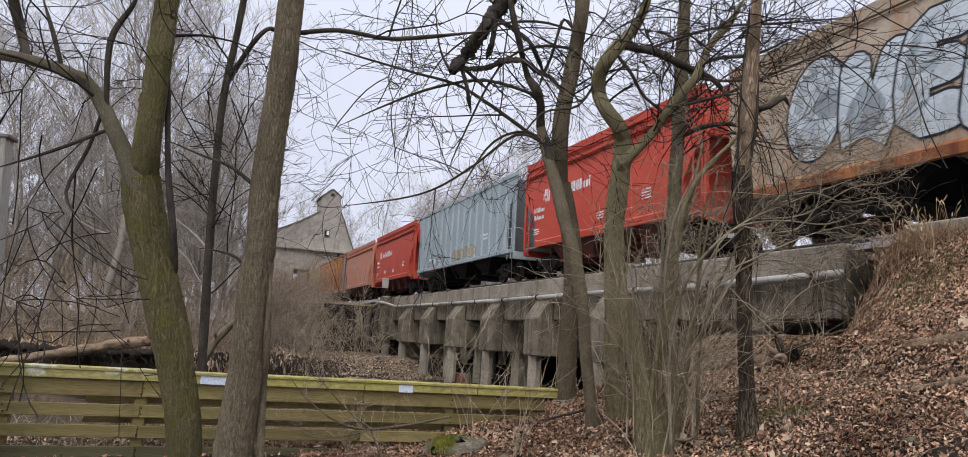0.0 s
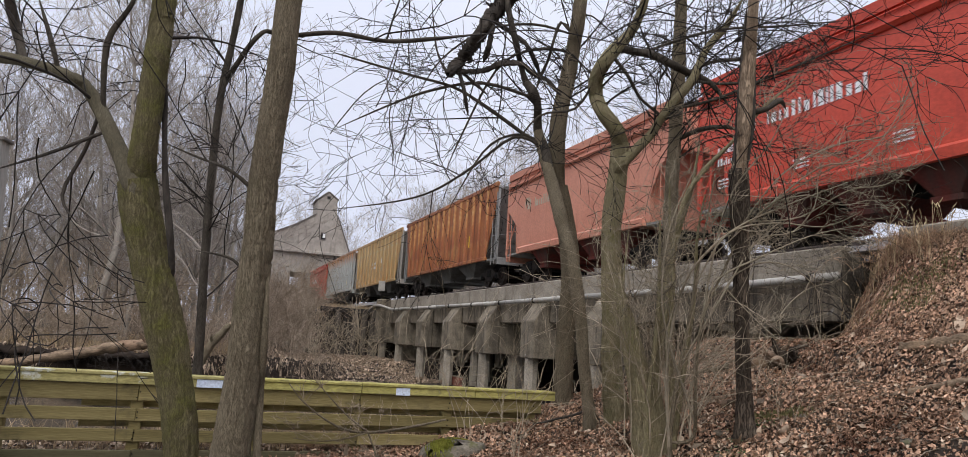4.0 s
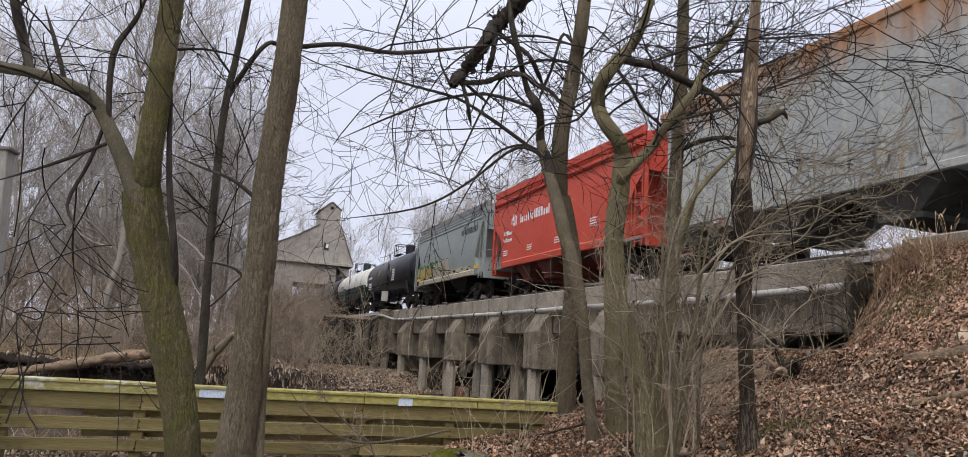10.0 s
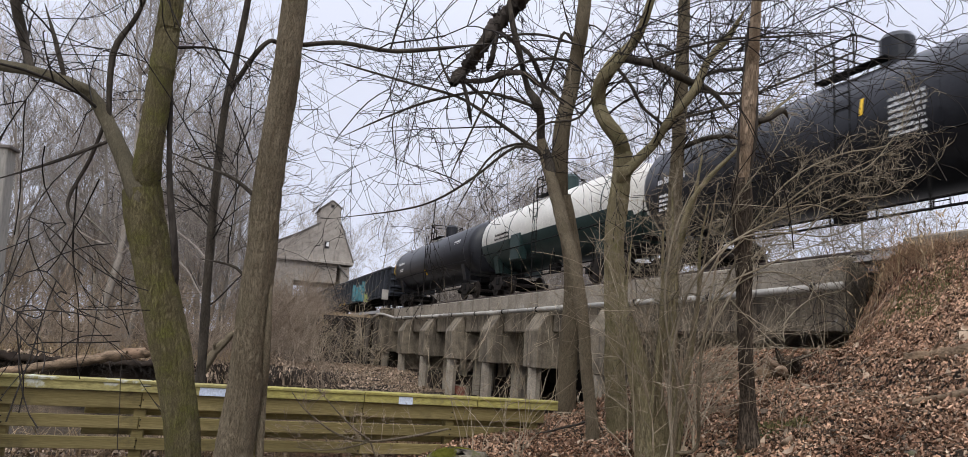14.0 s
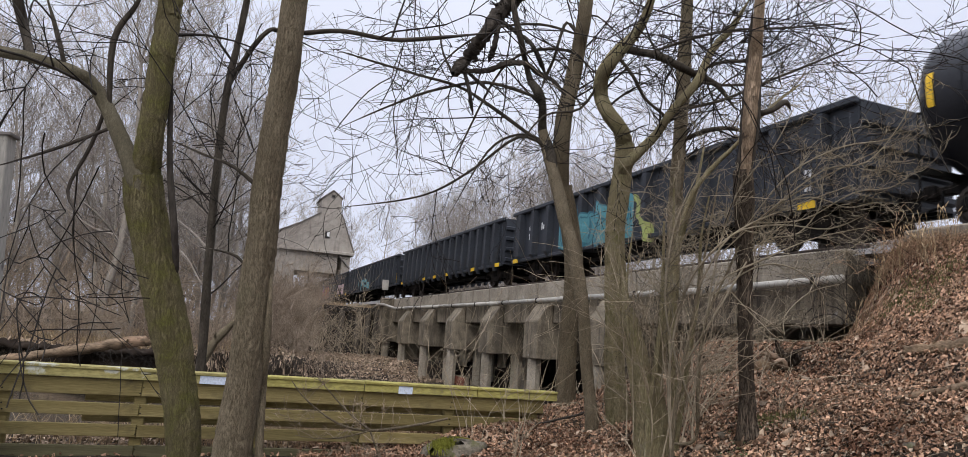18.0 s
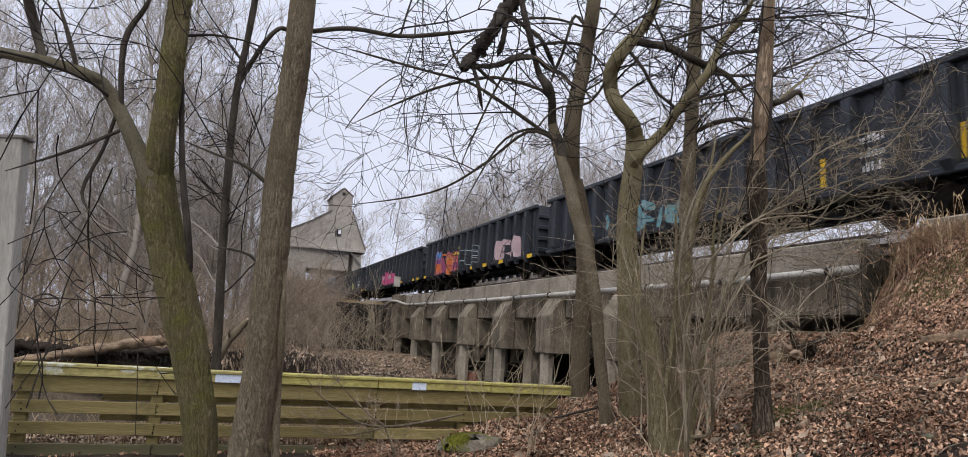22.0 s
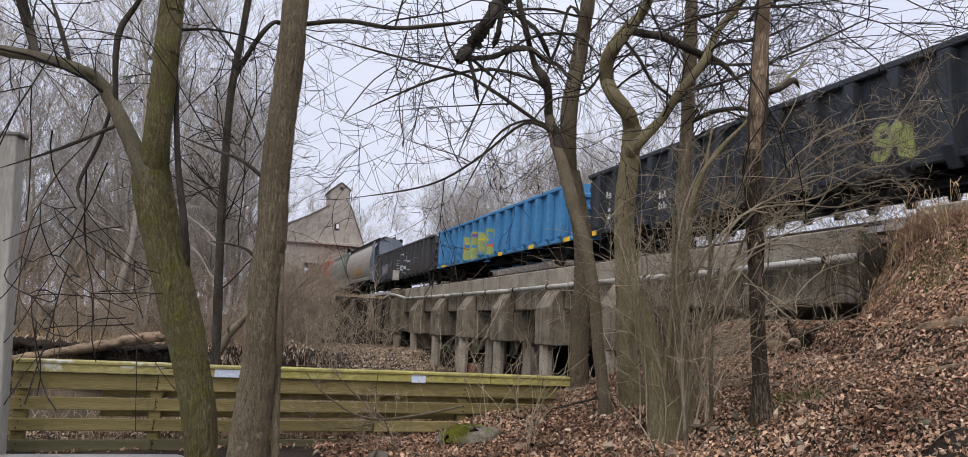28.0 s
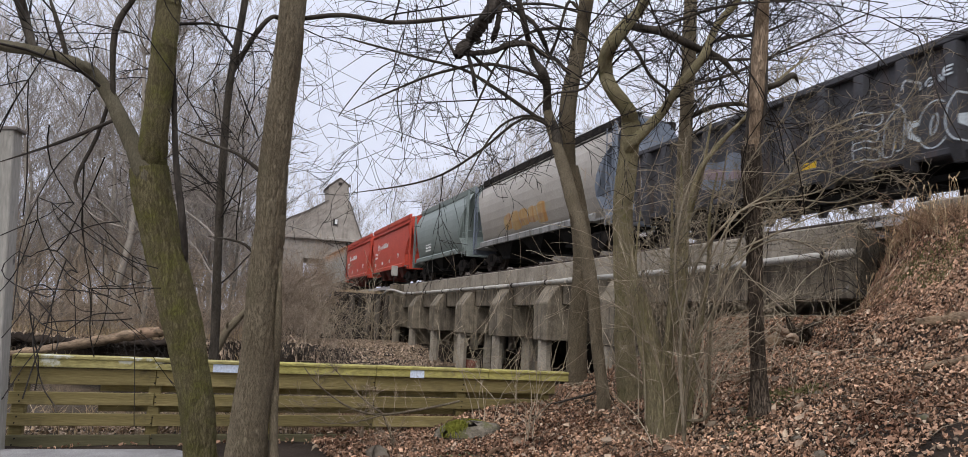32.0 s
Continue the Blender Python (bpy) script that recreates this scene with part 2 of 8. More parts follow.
M["brick"] = surface("red_brick", (0.2, 0.075, 0.05), (0.3, 0.12, 0.085), 3, 0.9, 0, 0.5, 30, vary=0.3)
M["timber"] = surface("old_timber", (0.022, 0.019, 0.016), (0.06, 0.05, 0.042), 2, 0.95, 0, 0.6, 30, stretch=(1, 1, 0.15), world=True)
M["timber_grey"] = surface("weathered_timber", (0.06, 0.05, 0.04), (0.15, 0.125, 0.098), 2, 0.95, 0, 0.6, 30, stretch=(1, 1, 0.15), world=True, grain=0.3)
M["ballast"] = surface("ballast", (0.13, 0.12, 0.11), (0.27, 0.255, 0.24), 5, 0.95, 0, 0.8, 22, island=0.35)
M["steel_rail"] = surface("rail_steel", (0.11, 0.085, 0.07), (0.2, 0.16, 0.14), 3, 0.55, 0.6, 0.2, 40)
M["pipe"] = surface("grey_pipe", (0.32, 0.295, 0.25), (0.45, 0.42, 0.365), 2, 0.6, 0.1, 0.15, 30, spots=(0.25, 0.22, 0.18), spots_at=(0.62, 0.72), world=True)
M["water"] = surface("dark_water", (0.02, 0.019, 0.015), (0.035, 0.032, 0.025), 1, 0.06, 0, 0.12, 5, world=True)
M["asphalt"] = surface("old_path", (0.17, 0.16, 0.15), (0.25, 0.24, 0.225), 2, 0.95, 0, 0.5, 60, world=True)
M["plank"] = surface("treated_plank", (0.162, 0.126, 0.05), (0.25, 0.2, 0.088), 2.5, 0.85, 0, 0.35, 40, stretch=(0.15, 1, 2.5), vary=0.2, spots=(0.1, 0.082, 0.045), spots_at=(0.55, 0.72), spots_scale=3, grain=0.3)
M["plank_low"] = surface("dark_plank", (0.075, 0.066, 0.036), (0.12, 0.108, 0.06), 2.5, 0.9, 0, 0.35, 40, stretch=(0.15, 1, 2.5))
M["cap_yellow"] = surface("lichen_yellow_cap", (0.3, 0.26, 0.075), (0.41, 0.36, 0.125), 3, 0.85, 0, 0.35, 45, stretch=(0.3, 1, 1), spots=(0.24, 0.21, 0.085), spots_at=(0.5, 0.72), spots_scale=4, grain=0.3)
M["cap_worn"] = surface("lichen_cap_worn", (0.25, 0.215, 0.08), (0.36, 0.31, 0.13), 3, 0.85, 0, 0.35, 45, stretch=(0.3, 1, 1), spots=(0.55, 0.55, 0.47), spots_at=(0.57, 0.64), spots_scale=3.2, grain=0.3)
M["paint_pale"] = surface("pale_blue_paint", (0.5, 0.56, 0.66), (0.62, 0.67, 0.74), 6, 0.7, 0, 0.2, 50)
M["post_grey"] = surface("grey_post", (0.25, 0.233, 0.2), (0.38, 0.355, 0.31), 1.5, 0.8, 0, 0.3, 40, stretch=(1, 1, 0.15), spots=(0.12, 0.11, 0.1), spots_at=(0.68, 0.72), spots_scale=3)
M["log_bare"] = surface("barkless_log", (0.2, 0.13, 0.085), (0.36, 0.26, 0.18), 2, 0.9, 0, 0.7, 26, stretch=(0.3, 1, 1))
M["log_old"] = surface("weathered_log", (0.09, 0.064, 0.043), (0.25, 0.178, 0.115), 5, 0.9, 0, 1.0, 34, stretch=(0.22, 0.6, 1), grain=0.5, spots=(0.3, 0.2, 0.12), spots_at=(0.55, 0.7), world=True)
M["log_rot"] = surface("rotten_wood", (0.15, 0.092, 0.057), (0.32, 0.22, 0.145), 4, 0.95, 0, 0.9, 30, stretch=(0.3, 1, 1), spots=(0.07, 0.045, 0.03), spots_at=(0.55, 0.68), spots_scale=5)
M["iron"] = surface("black_iron", (0.007, 0.007, 0.007), (0.02, 0.018, 0.016), 3, 0.75, 0.3, 0.3, 30)
M["iron_brown"] = surface("dusty_iron", (0.013, 0.011, 0.01), (0.042, 0.035, 0.029), 3, 0.8, 0.1, 0.3, 30)
M["wheel"] = surface("wheel_steel", (0.035, 0.028, 0.024), (0.075, 0.06, 0.05), 3, 0.55, 0.5, 0.2, 30)
M["yellow"] = surface("yellow_marker", (0.75, 0.45, 0.02), (0.85, 0.55, 0.05), 4, 0.6, 0, 0)
M["white"] = surface("white_lettering", (0.7, 0.7, 0.68), (0.82, 0.82, 0.8), 4, 0.7, 0, 0, spots=(0.3, 0.3, 0.3), spots_at=(0.6, 0.7))
RUST, SOOT = (0.21, 0.075, 0.025), (0.07, 0.06, 0.05)


def car_paint(name, a, b, streak=SOOT, streak_at=(0.6, 0.8), spots=None, spots_at=(0.62, 0.72), rough=0.5, scale=0.6, top_wear=None, top_at=(3.4, 4.4)):
    return surface(name, a, b, scale, rough, 0, 0.12, 16, streak=streak, streak_at=streak_at, spots=spots, spots_at=spots_at, spots_scale=0.9, top_wear=top_wear, top_at=top_at)


M["red"] = car_paint("red_car_paint", (0.50, 0.062, 0.036), (0.57, 0.085, 0.048), (0.28, 0.05, 0.035), (0.6, 0.85))
M["salmon"] = car_paint("faded_salmon_paint", (0.50, 0.20, 0.13), (0.57, 0.25, 0.165), (0.42, 0.15, 0.09), (0.55, 0.8))
M["bluegrey"] = car_paint("blue_grey_paint", (0.30, 0.355, 0.37), (0.37, 0.425, 0.435), (0.25, 0.2, 0.15), (0.66, 0.84))
M["rustorange"] = car_paint("rusted_orange_paint", (0.25, 0.075, 0.03), (0.47, 0.18, 0.058), (0.14, 0.036, 0.02), (0.45, 0.68), (0.5, 0.27, 0.1), (0.54, 0.66))
M["tan"] = car_paint("rust_stained_tan_paint", (0.40, 0.25, 0.095), (0.45, 0.33, 0.17), (0.40, 0.19, 0.06), (0.45, 0.65), (0.38, 0.36, 0.27))
M["whitegrey"] = car_paint("grey_white_paint", (0.33, 0.335, 0.305), (0.42, 0.42, 0.385), (0.36, 0.24, 0.13), (0.58, 0.76), top_wear=(0.36, 0.17, 0.07), top_at=(3.7, 4.8))
M["grey"] = car_paint("grey_car_paint", (0.235, 0.26, 0.24), (0.29, 0.315, 0.295), SOOT, (0.62, 0.85))
M["greygreen"] = car_paint("grey_green_paint", (0.175, 0.205, 0.185), (0.22, 0.25, 0.225), SOOT, (0.62, 0.85))
M["taupe"] = car_paint("taupe_grey_paint", (0.285, 0.255, 0.215), (0.36, 0.325, 0.275), (0.40, 0.22, 0.10), (0.66, 0.76), (0.36, 0.33, 0.25))
M["beige"] = car_paint("rusty_beige_paint", (0.38, 0.28, 0.19), (0.46, 0.37, 0.27), (0.36, 0.17, 0.075), (0.5, 0.72), (0.42, 0.40, 0.36))
M["tankblack"] = car_paint("black_tank_paint", (0.011, 0.012, 0.014), (0.023, 0.023, 0.027), (0.045, 0.041, 0.037), (0.62, 0.85), rough=0.36)
M["tankgreen"] = car_paint("dark_green_tank_paint", (0.014, 0.03, 0.028), (0.028, 0.05, 0.044), (0.05, 0.05, 0.045), (0.62, 0.85), rough=0.4)
M["tankwhite"] = car_paint("white_tank_paint", (0.56, 0.53, 0.46), (0.66, 0.63, 0.56), (0.30, 0.27, 0.22), (0.62, 0.82))
M["gonblack"] = car_paint("black_gondola_paint", (0.024, 0.027, 0.033), (0.042, 0.047, 0.056), (0.05, 0.045, 0.04), (0.58, 0.8), rough=0.48)
M["gonbrown"] = car_paint("brown_black_gondola_paint", (0.046, 0.045, 0.048), (0.07, 0.067, 0.07), (0.1, 0.06, 0.045), (0.55, 0.8), rough=0.6)
M["gonblue"] = car_paint("blue_gondola_paint", (0.05, 0.19, 0.36), (0.075, 0.25, 0.45), (0.03, 0.09, 0.17), (0.58, 0.75), (0.16, 0.30, 0.44), rough=0.5)
M["rustpatch"] = car_paint("rust_patch_paint", (0.36, 0.21, 0.1), (0.43, 0.29, 0.17), (0.3, 0.13, 0.05), (0.5, 0.7))
M["slate"] = car_paint("slate_blue_paint", (0.13, 0.15, 0.18), (0.19, 0.215, 0.25), SOOT, (0.55, 0.8), rough=0.7)
M["deckgrey"] = car_paint("grey_underframe", (0.22, 0.215, 0.2), (0.30, 0.29, 0.27), SOOT, (0.5, 0.75), rough=0.8)
M["bay_soot"] = car_paint("dark_bay_paint", (0.085, 0.083, 0.075), (0.15, 0.145, 0.13), SOOT, (0.5, 0.75), rough=0.8)
M["bay_red"] = car_paint("dark_red_bay", (0.12, 0.035, 0.028), (0.2, 0.05, 0.035), SOOT, (0.45, 0.7), rough=0.8)
for key, c in (("g_white", (0.55, 0.6, 0.62)), ("g_black", (0.015, 0.015, 0.02)), ("g_teal", (0.1, 0.27, 0.3)), ("g_deepteal", (0.05, 0.15, 0.19)), ("g_flame", (0.5, 0.16, 0.14)), ("g_pink", (0.55, 0.10, 0.22)),
               ("g_orange", (0.62, 0.17, 0.06)), ("g_yellow", (0.60, 0.50, 0.05)), ("g_green", (0.16, 0.36, 0.08)), ("g_purple", (0.25, 0.1, 0.3)),
               ("g_cream", (0.42, 0.37, 0.27)), ("g_blue", (0.10, 0.25, 0.5)), ("g_rose", (0.5, 0.37, 0.38)), ("g_mustard", (0.47, 0.34, 0.1)), ("g_dimrose", (0.25, 0.19, 0.2)), ("g_plum", (0.3, 0.08, 0.16)), ("g_paleteal", (0.14, 0.32, 0.36)), ("g_dulllime", (0.34, 0.38, 0.13)), ("g_forest", (0.05, 0.17, 0.06))):
    M[key] = surface("spray_" + key[2:], tuple(v * 0.8 for v in c), tuple(min(1, v * 1.1) for v in c), 1.5, 0.6, 0, 0, 20)

# ---- building blocks ----
def finish(name, bm, material, smooth=False):
    me = bpy.data.meshes.new(name)
    bmesh.ops.recalc_face_normals(bm, faces=bm.faces)
    bm.to_mesh(me)
    bm.free()
    for one in (material if isinstance(material, (list, tuple)) else [material]):
        me.materials.append(one)
    if smooth:
        me.polygons.foreach_set("use_smooth", [True] * len(me.polygons))
    return me


def put(name, me, parent=None, m=None, label=""):
    """One object on mesh data that alike pieces share."""
    ob = new(name, me)
    if parent is not None:
        ob.parent = parent
    if m is not None:
        ob.matrix_basis = m
    if label:
        ob["label"] = label
    return ob


def part(name, bm, material, parent=None, label="", m=None, smooth=False):
    return put(name, finish(name, bm, material, smooth), parent, m, label)


def box(bm, x0, x1, y0, y1, z0, z1, bevel=0.0, slot=0):
    v = [bm.verts.new(p) for p in ((x0, y0, z0), (x1, y0, z0), (x1, y1, z0), (x0, y1, z0), (x0, y0, z1), (x1, y0, z1), (x1, y1, z1), (x0, y1, z1))]
    fs = [bm.faces.new([v[i] for i in q]) for q in ((3, 2, 1, 0), (4, 5, 6, 7), (0, 1, 5, 4), (1, 2, 6, 5), (2, 3, 7, 6), (3, 0, 4, 7))]
    for f in fs:
        f.material_index = slot
    if bevel:
        bmesh.ops.bevel(bm, geom=list({e for f in fs for e in f.edges}), offset=bevel, segments=1, affect="EDGES")
    return v


def prism(bm, outline, axis, lo, hi, slot=0):
    """An outline of two coordinates, drawn out along the third axis."""
    def at(a, b, c):
        return ((c, a, b), (a, c, b), (a, b, c))[axis]
    one = [bm.verts.new(at(a, b, lo)) for a, b in outline]
    two = [bm.verts.new(at(a, b, hi)) for a, b in outline]
    n = len(outline)
    fs = [bm.faces.new(one), bm.faces.new(two[::-1])]
    for i in range(n):
        fs.append(bm.faces.new((one[i], two[i], two[(i + 1) % n], one[(i + 1) % n])))
    for f in fs:
        f.material_index = slot


def rod(bm, p, q, r, n=8, r2=None):
    p, q = Vector(p), Vector(q)
    turn = (q - p).to_track_quat("Z", "Y").to_matrix()
    rings = []
    for c, rad in ((p, r), (q, r if r2 is None else r2)):
        rings.append([bm.verts.new(c + turn @ Vector((rad * math.cos(k * math.tau / n), rad * math.sin(k * math.tau / n), 0))) for k in range(n)])
    for k in range(n):
        bm.faces.new((rings[0][k], rings[0][(k + 1) % n], rings[1][(k + 1) % n], rings[1][k]))
    bm.faces.new(rings[0][::-1])
    bm.faces.new(rings[1])


def lathe(bm, profile, n=24, axis="y", centre=(0, 0, 0), slot=0):
    """Rings of (place along the axis, radius)."""
    c = Vector(centre)
    rings = []
    for a, r in profile:
        ring = []
        for k in range(n):
            u, w = r * math.cos(k * math.tau / n), r * math.sin(k * math.tau / n)
            ring.append(bm.verts.new(c + (Vector((u, a, w)) if axis == "y" else Vector((a, u, w)) if axis == "x" else Vector((u, w, a)))))
        rings.append(ring)
    for s, t in zip(rings, rings[1:]):
        for k in range(n):
            bm.faces.new((s[k], s[(k + 1) % n], t[(k + 1) % n], t[k])).material_index = slot
    bm.faces.new(rings[0]).material_index = slot
    bm.faces.new(rings[-1][::-1]).material_index = slot


def thing(name, m=None, label="", category="", group=""):
    ob = new(name)
    ob.empty_display_size = 0.2
    if m is not None:
        ob.matrix_basis = m
    return tagged(ob, label, category, group)


def sheet(name, verts, faces, material, smooth=False):
    """A mesh from number arrays, all faces with the same count of corners."""
    verts, faces = np.asarray(verts, dtype=np.float32), np.asarray(faces, dtype=np.int32)
    me = bpy.data.meshes.new(name)
    k = faces.shape[1]
    me.vertices.add(len(verts))
    me.vertices.foreach_set("co", verts.ravel())
    me.loops.add(faces.size)
    me.loops.foreach_set("vertex_index", faces.ravel())
    me.polygons.add(len(faces))
    me.polygons.foreach_set("loop_start", np.arange(len(faces), dtype=np.int32) * k)
    me.polygons.foreach_set("loop_total", np.full(len(faces), k, dtype=np.int32))
    if smooth:
        me.polygons.foreach_set("use_smooth", np.ones(len(faces), dtype=bool))
    me.update(calc_edges=True)
    for one in (material if isinstance(material, (list, tuple)) else [material]):
        me.materials.append(one)
    return me


# ---- the lie of the land ----
RAIL_Z, TRACK_X, SPEED = 4.32, 14.2, 10.36
WATER_Z = -0.78


def step(lo, hi, v):
    t = np.clip((v - lo) / (hi - lo), 0, 1)
    return t * t * (3 - 2 * t)


def ground(x, y):
    x, y = np.asarray(x, dtype=float), np.asarray(y, dtype=float)
    bank = np.interp(x, [1, 3, 5, 6, 7, 8, 9, 10, 11, 12, 19, 24], [-0.04, 0.03, 0.4, 0.82, 1.08, 1.42, 2.05, 2.85, 3.72, 3.9, 3.9, 1.5])
    bank = bank + 0.16 * np.exp(-((x - 4.2) / 1.2) ** 2 - ((y - 9.5) / 0.7) ** 2) - 0.14 * np.exp(-((x - 5.4) / 1.0) ** 2 - ((y - 8.7) / 0.9) ** 2)
    bed = -1.05 + 0.35 * step(6, 11, x) + 0.12 * np.sin(x * 0.9 + y * 0.5)
    open_end = step(0.745, 0.895, y / np.maximum(x, 0.5)) * step(4.0, 6.0, x)
    bank = bank * (1 - open_end) + np.minimum(bank, 1.5 + 0.036 * x) * open_end
    edge = 10.9 - 0.75 * step(2.5, 6, x)
    low = step(edge, edge + 2.2 + 3.2 * step(4, 9, x), y)
    near = bank * (1 - low) + bed * low
    near = np.where((x > 11.3) & (y > 9.9), np.minimum(near, 2.0 - 0.04 * (y - 10) - 0.3 * np.clip(y - 14.5, 0, 20)), near)
    near = np.where((x > 11.3) & (y > 9.9), np.maximum(near, bed), near)
    far_edge = 33.0 + 0.8 * np.sin(x * 0.5) + 3 * step(4, 9, x)
    rise = step(far_edge, far_edge + 0.6 + 4.7 * step(4, 9, x), y)
    wood = 0.25 + 0.02 * np.clip(y - 36, 0, 80) + 0.15 * np.sin(x * 0.31) * np.cos(y * 0.23)
    beach = step(4.0, 6.3, x) * (1 - step(48.7, 49.4, y))
    wood = wood * (1 - beach) + (-0.68 + 0.02 * np.clip(y - 37, 0, 12) + 0.05 * np.sin(x * 1.7 + y)) * beach
    mound = np.interp(x, [2, 5, 10.5, 12, 19, 27], [0, 0.3, 3.2, 3.95, 3.95, 0.3]) * step(52, 60, y)
    mound = np.maximum(mound, 3.25 * step(49.3, 49.6, y) * step(7.4, 8.4, x) * (1 - step(20, 26, x)))
    z = near * (1 - rise) + np.maximum(wood, mound) * rise
    return z + 0.03 * np.sin(x * 3.1 + y * 1.3) * np.cos(y * 2.7 - x)


def axis_steps(lo, hi, fine_lo, fine_hi, fine, grow=1.25):
    mid = list(np.arange(fine_lo, fine_hi + fine / 2, fine))
    right, left, s = [], [], fine
    v = mid[-1]
    while v < hi:
        s *= grow
        v += s
        right.append(min(v, hi))
    v, s = mid[0], fine
    while v > lo:
        s *= grow
        v -= s
        left.append(max(v, lo))
    return np.array(left[::-1] + mid + right)


gx, gy = axis_steps(-2500, 2500, -14, 16, 0.2, 1.12), axis_steps(-2500, 2500, -3, 50, 0.25, 1.12)
GX, GY = np.meshgrid(gx, gy)
GZ = ground(GX, GY)
nx, ny = len(gx), len(gy)
idx = np.arange(nx * ny).reshape(ny, nx)
quads = np.stack([idx[:-1, :-1], idx[:-1, 1:], idx[1:, 1:], idx[1:, :-1]], -1).reshape(-1, 4)
tagged(new("ground", sheet("ground", np.stack([GX, GY, GZ], -1).reshape(-1, 3), quads, M["ground"], True)),
       "brown soil bank covered with fallen leaves beside a creek", "ground", kind="structure")

bm = bmesh.new()
wv = [bm.verts.new(p) for p in ((-60, 10.2, WATER_Z), (40, 10.2, WATER_Z), (40, 44, WATER_Z), (-60, 44, WATER_Z))]
bm.faces.new(wv)
tagged(part("water", bm, M["water"]), "dark still creek water between leafy banks", "water", kind="structure")

bm = bmesh.new()
prism(bm, [(-40, -6), (-40, 9.1), (-2.0, 9.02), (-0.3, 8.8), (0.0, 8.4), (0.1, 7.0), (-0.2, 5.0), (-1.5, -6)], 2, -0.2, 0.025)
tagged(part("path", bm, M["asphalt"]), "worn grey path along the plank railing", "path", kind="structure")

# ---- concrete trestle ----
CAPS = [9.35 + 4.56 * k for k in range(2, 8)]
trestle = thing("railway_trestle", label="weathered concrete railway trestle with chamfered pier caps over a creek", category="trestle")
g0, g1 = 10.0, 46.6
spans = [g0] + [c + 0.0 for c in CAPS[0::2]] + [g1]
for a, b in zip(spans, spans[1:]):
    bm = bmesh.new()
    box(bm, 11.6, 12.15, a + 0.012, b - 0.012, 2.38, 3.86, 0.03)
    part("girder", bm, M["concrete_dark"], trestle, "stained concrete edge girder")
    bm = bmesh.new()
    box(bm, 11.585, 11.95, a + 0.02, b - 0.02, 3.3, 3.9, 0.03)
    part("kerb", bm, M["concrete"], trestle)
    bm = bmesh.new()
    box(bm, 20.2, 20.8, a + 0.012, b - 0.012, 2.38, 3.88, 0.03)
    part("girder", bm, M["concrete"], trestle)
bm = bmesh.new()
box(bm, 12.15, 20.2, g0, g1, 3.2, 3.6)
part("deck_slab", bm, M["concrete_dark"], trestle)
cap_bm = bmesh.new()
prism(cap_bm, [(10.95, 1.07), (11.58, 1.07), (11.58, 3.1), (11.42, 3.1), (10.95, 2.42)], 1, -0.68, 0.42)
bmesh.ops.bevel(cap_bm, geom=list(cap_bm.edges), offset=0.035, segments=1, affect="EDGES")
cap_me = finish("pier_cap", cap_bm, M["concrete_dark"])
col_bm = bmesh.new()
prism(col_bm, [(0.25 * math.cos(a), 0.25 * math.sin(a)) for a in [math.tau * (k + 0.5) / 8 for k in range(8)]], 2, -1.6, 1.86)
col_me = finish("column", col_bm, M["concrete"])
beam_bm = bmesh.new()
box(beam_bm, 11.57, 20.25, -0.66, 0.4, 1.09, 2.375, 0.03)
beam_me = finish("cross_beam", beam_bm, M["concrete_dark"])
brick_bm = bmesh.new()
box(brick_bm, -0.11, 0.11, -0.05, 0.05, -0.033, 0.033, 0.006)
brick_me = finish("brick", brick_bm, M["brick"])
for k, y in enumerate(CAPS):
    put("pier_cap", cap_me, trestle, pose(0, y + (0.02 if k % 2 else -0.03), 0))
    put("cross_beam", beam_me, trestle, pose(0, y, 0))
    for x in (11.22, 12.6, 15.2, 17.8, 19.8):
        put("column", col_me, trestle, pose(x, y - 0.05, 0.0, 0, 0, 9 * k))
bm = bmesh.new()
box(bm, 10.88, 12.3, 45.55, 46.75, 1.08, 3.95, 0.05)
part("end_block", bm, M["concrete_dark"], trestle)
bm = bmesh.new()
box(bm, 12.5, 21.0, 46.2, 47.0, -1.5, 3.2, 0.05)
part("end_pier", bm, M["concrete_dark"], trestle)
put("column", col_me, trestle, pose(11.35, 46.1, 0.0, 0, 2, 5))
# added wall, hardly seen: closes the far side so the space below stays dark
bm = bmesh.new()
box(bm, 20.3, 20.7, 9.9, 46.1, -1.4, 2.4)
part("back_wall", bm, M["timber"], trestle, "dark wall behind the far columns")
# a brick footing between two piers
footing = thing("brick_footing", label="low red brick footing wall between the concrete columns", category="footing")
for row in range(9):
    for c in range(9):
        put("brick", brick_me, footing, pose(11.5 + 0.01 * (row % 3), 31.0 + 0.235 * c + (0.117 if row % 2 else 0), -0.85 + 0.078 * row, 0, 0, 90))
bm = bmesh.new()
box(bm, 11.56, 11.75, 30.9, 33.2, -1.2, -0.15)
part("mortar_core", bm, M["concrete_dark"], footing)

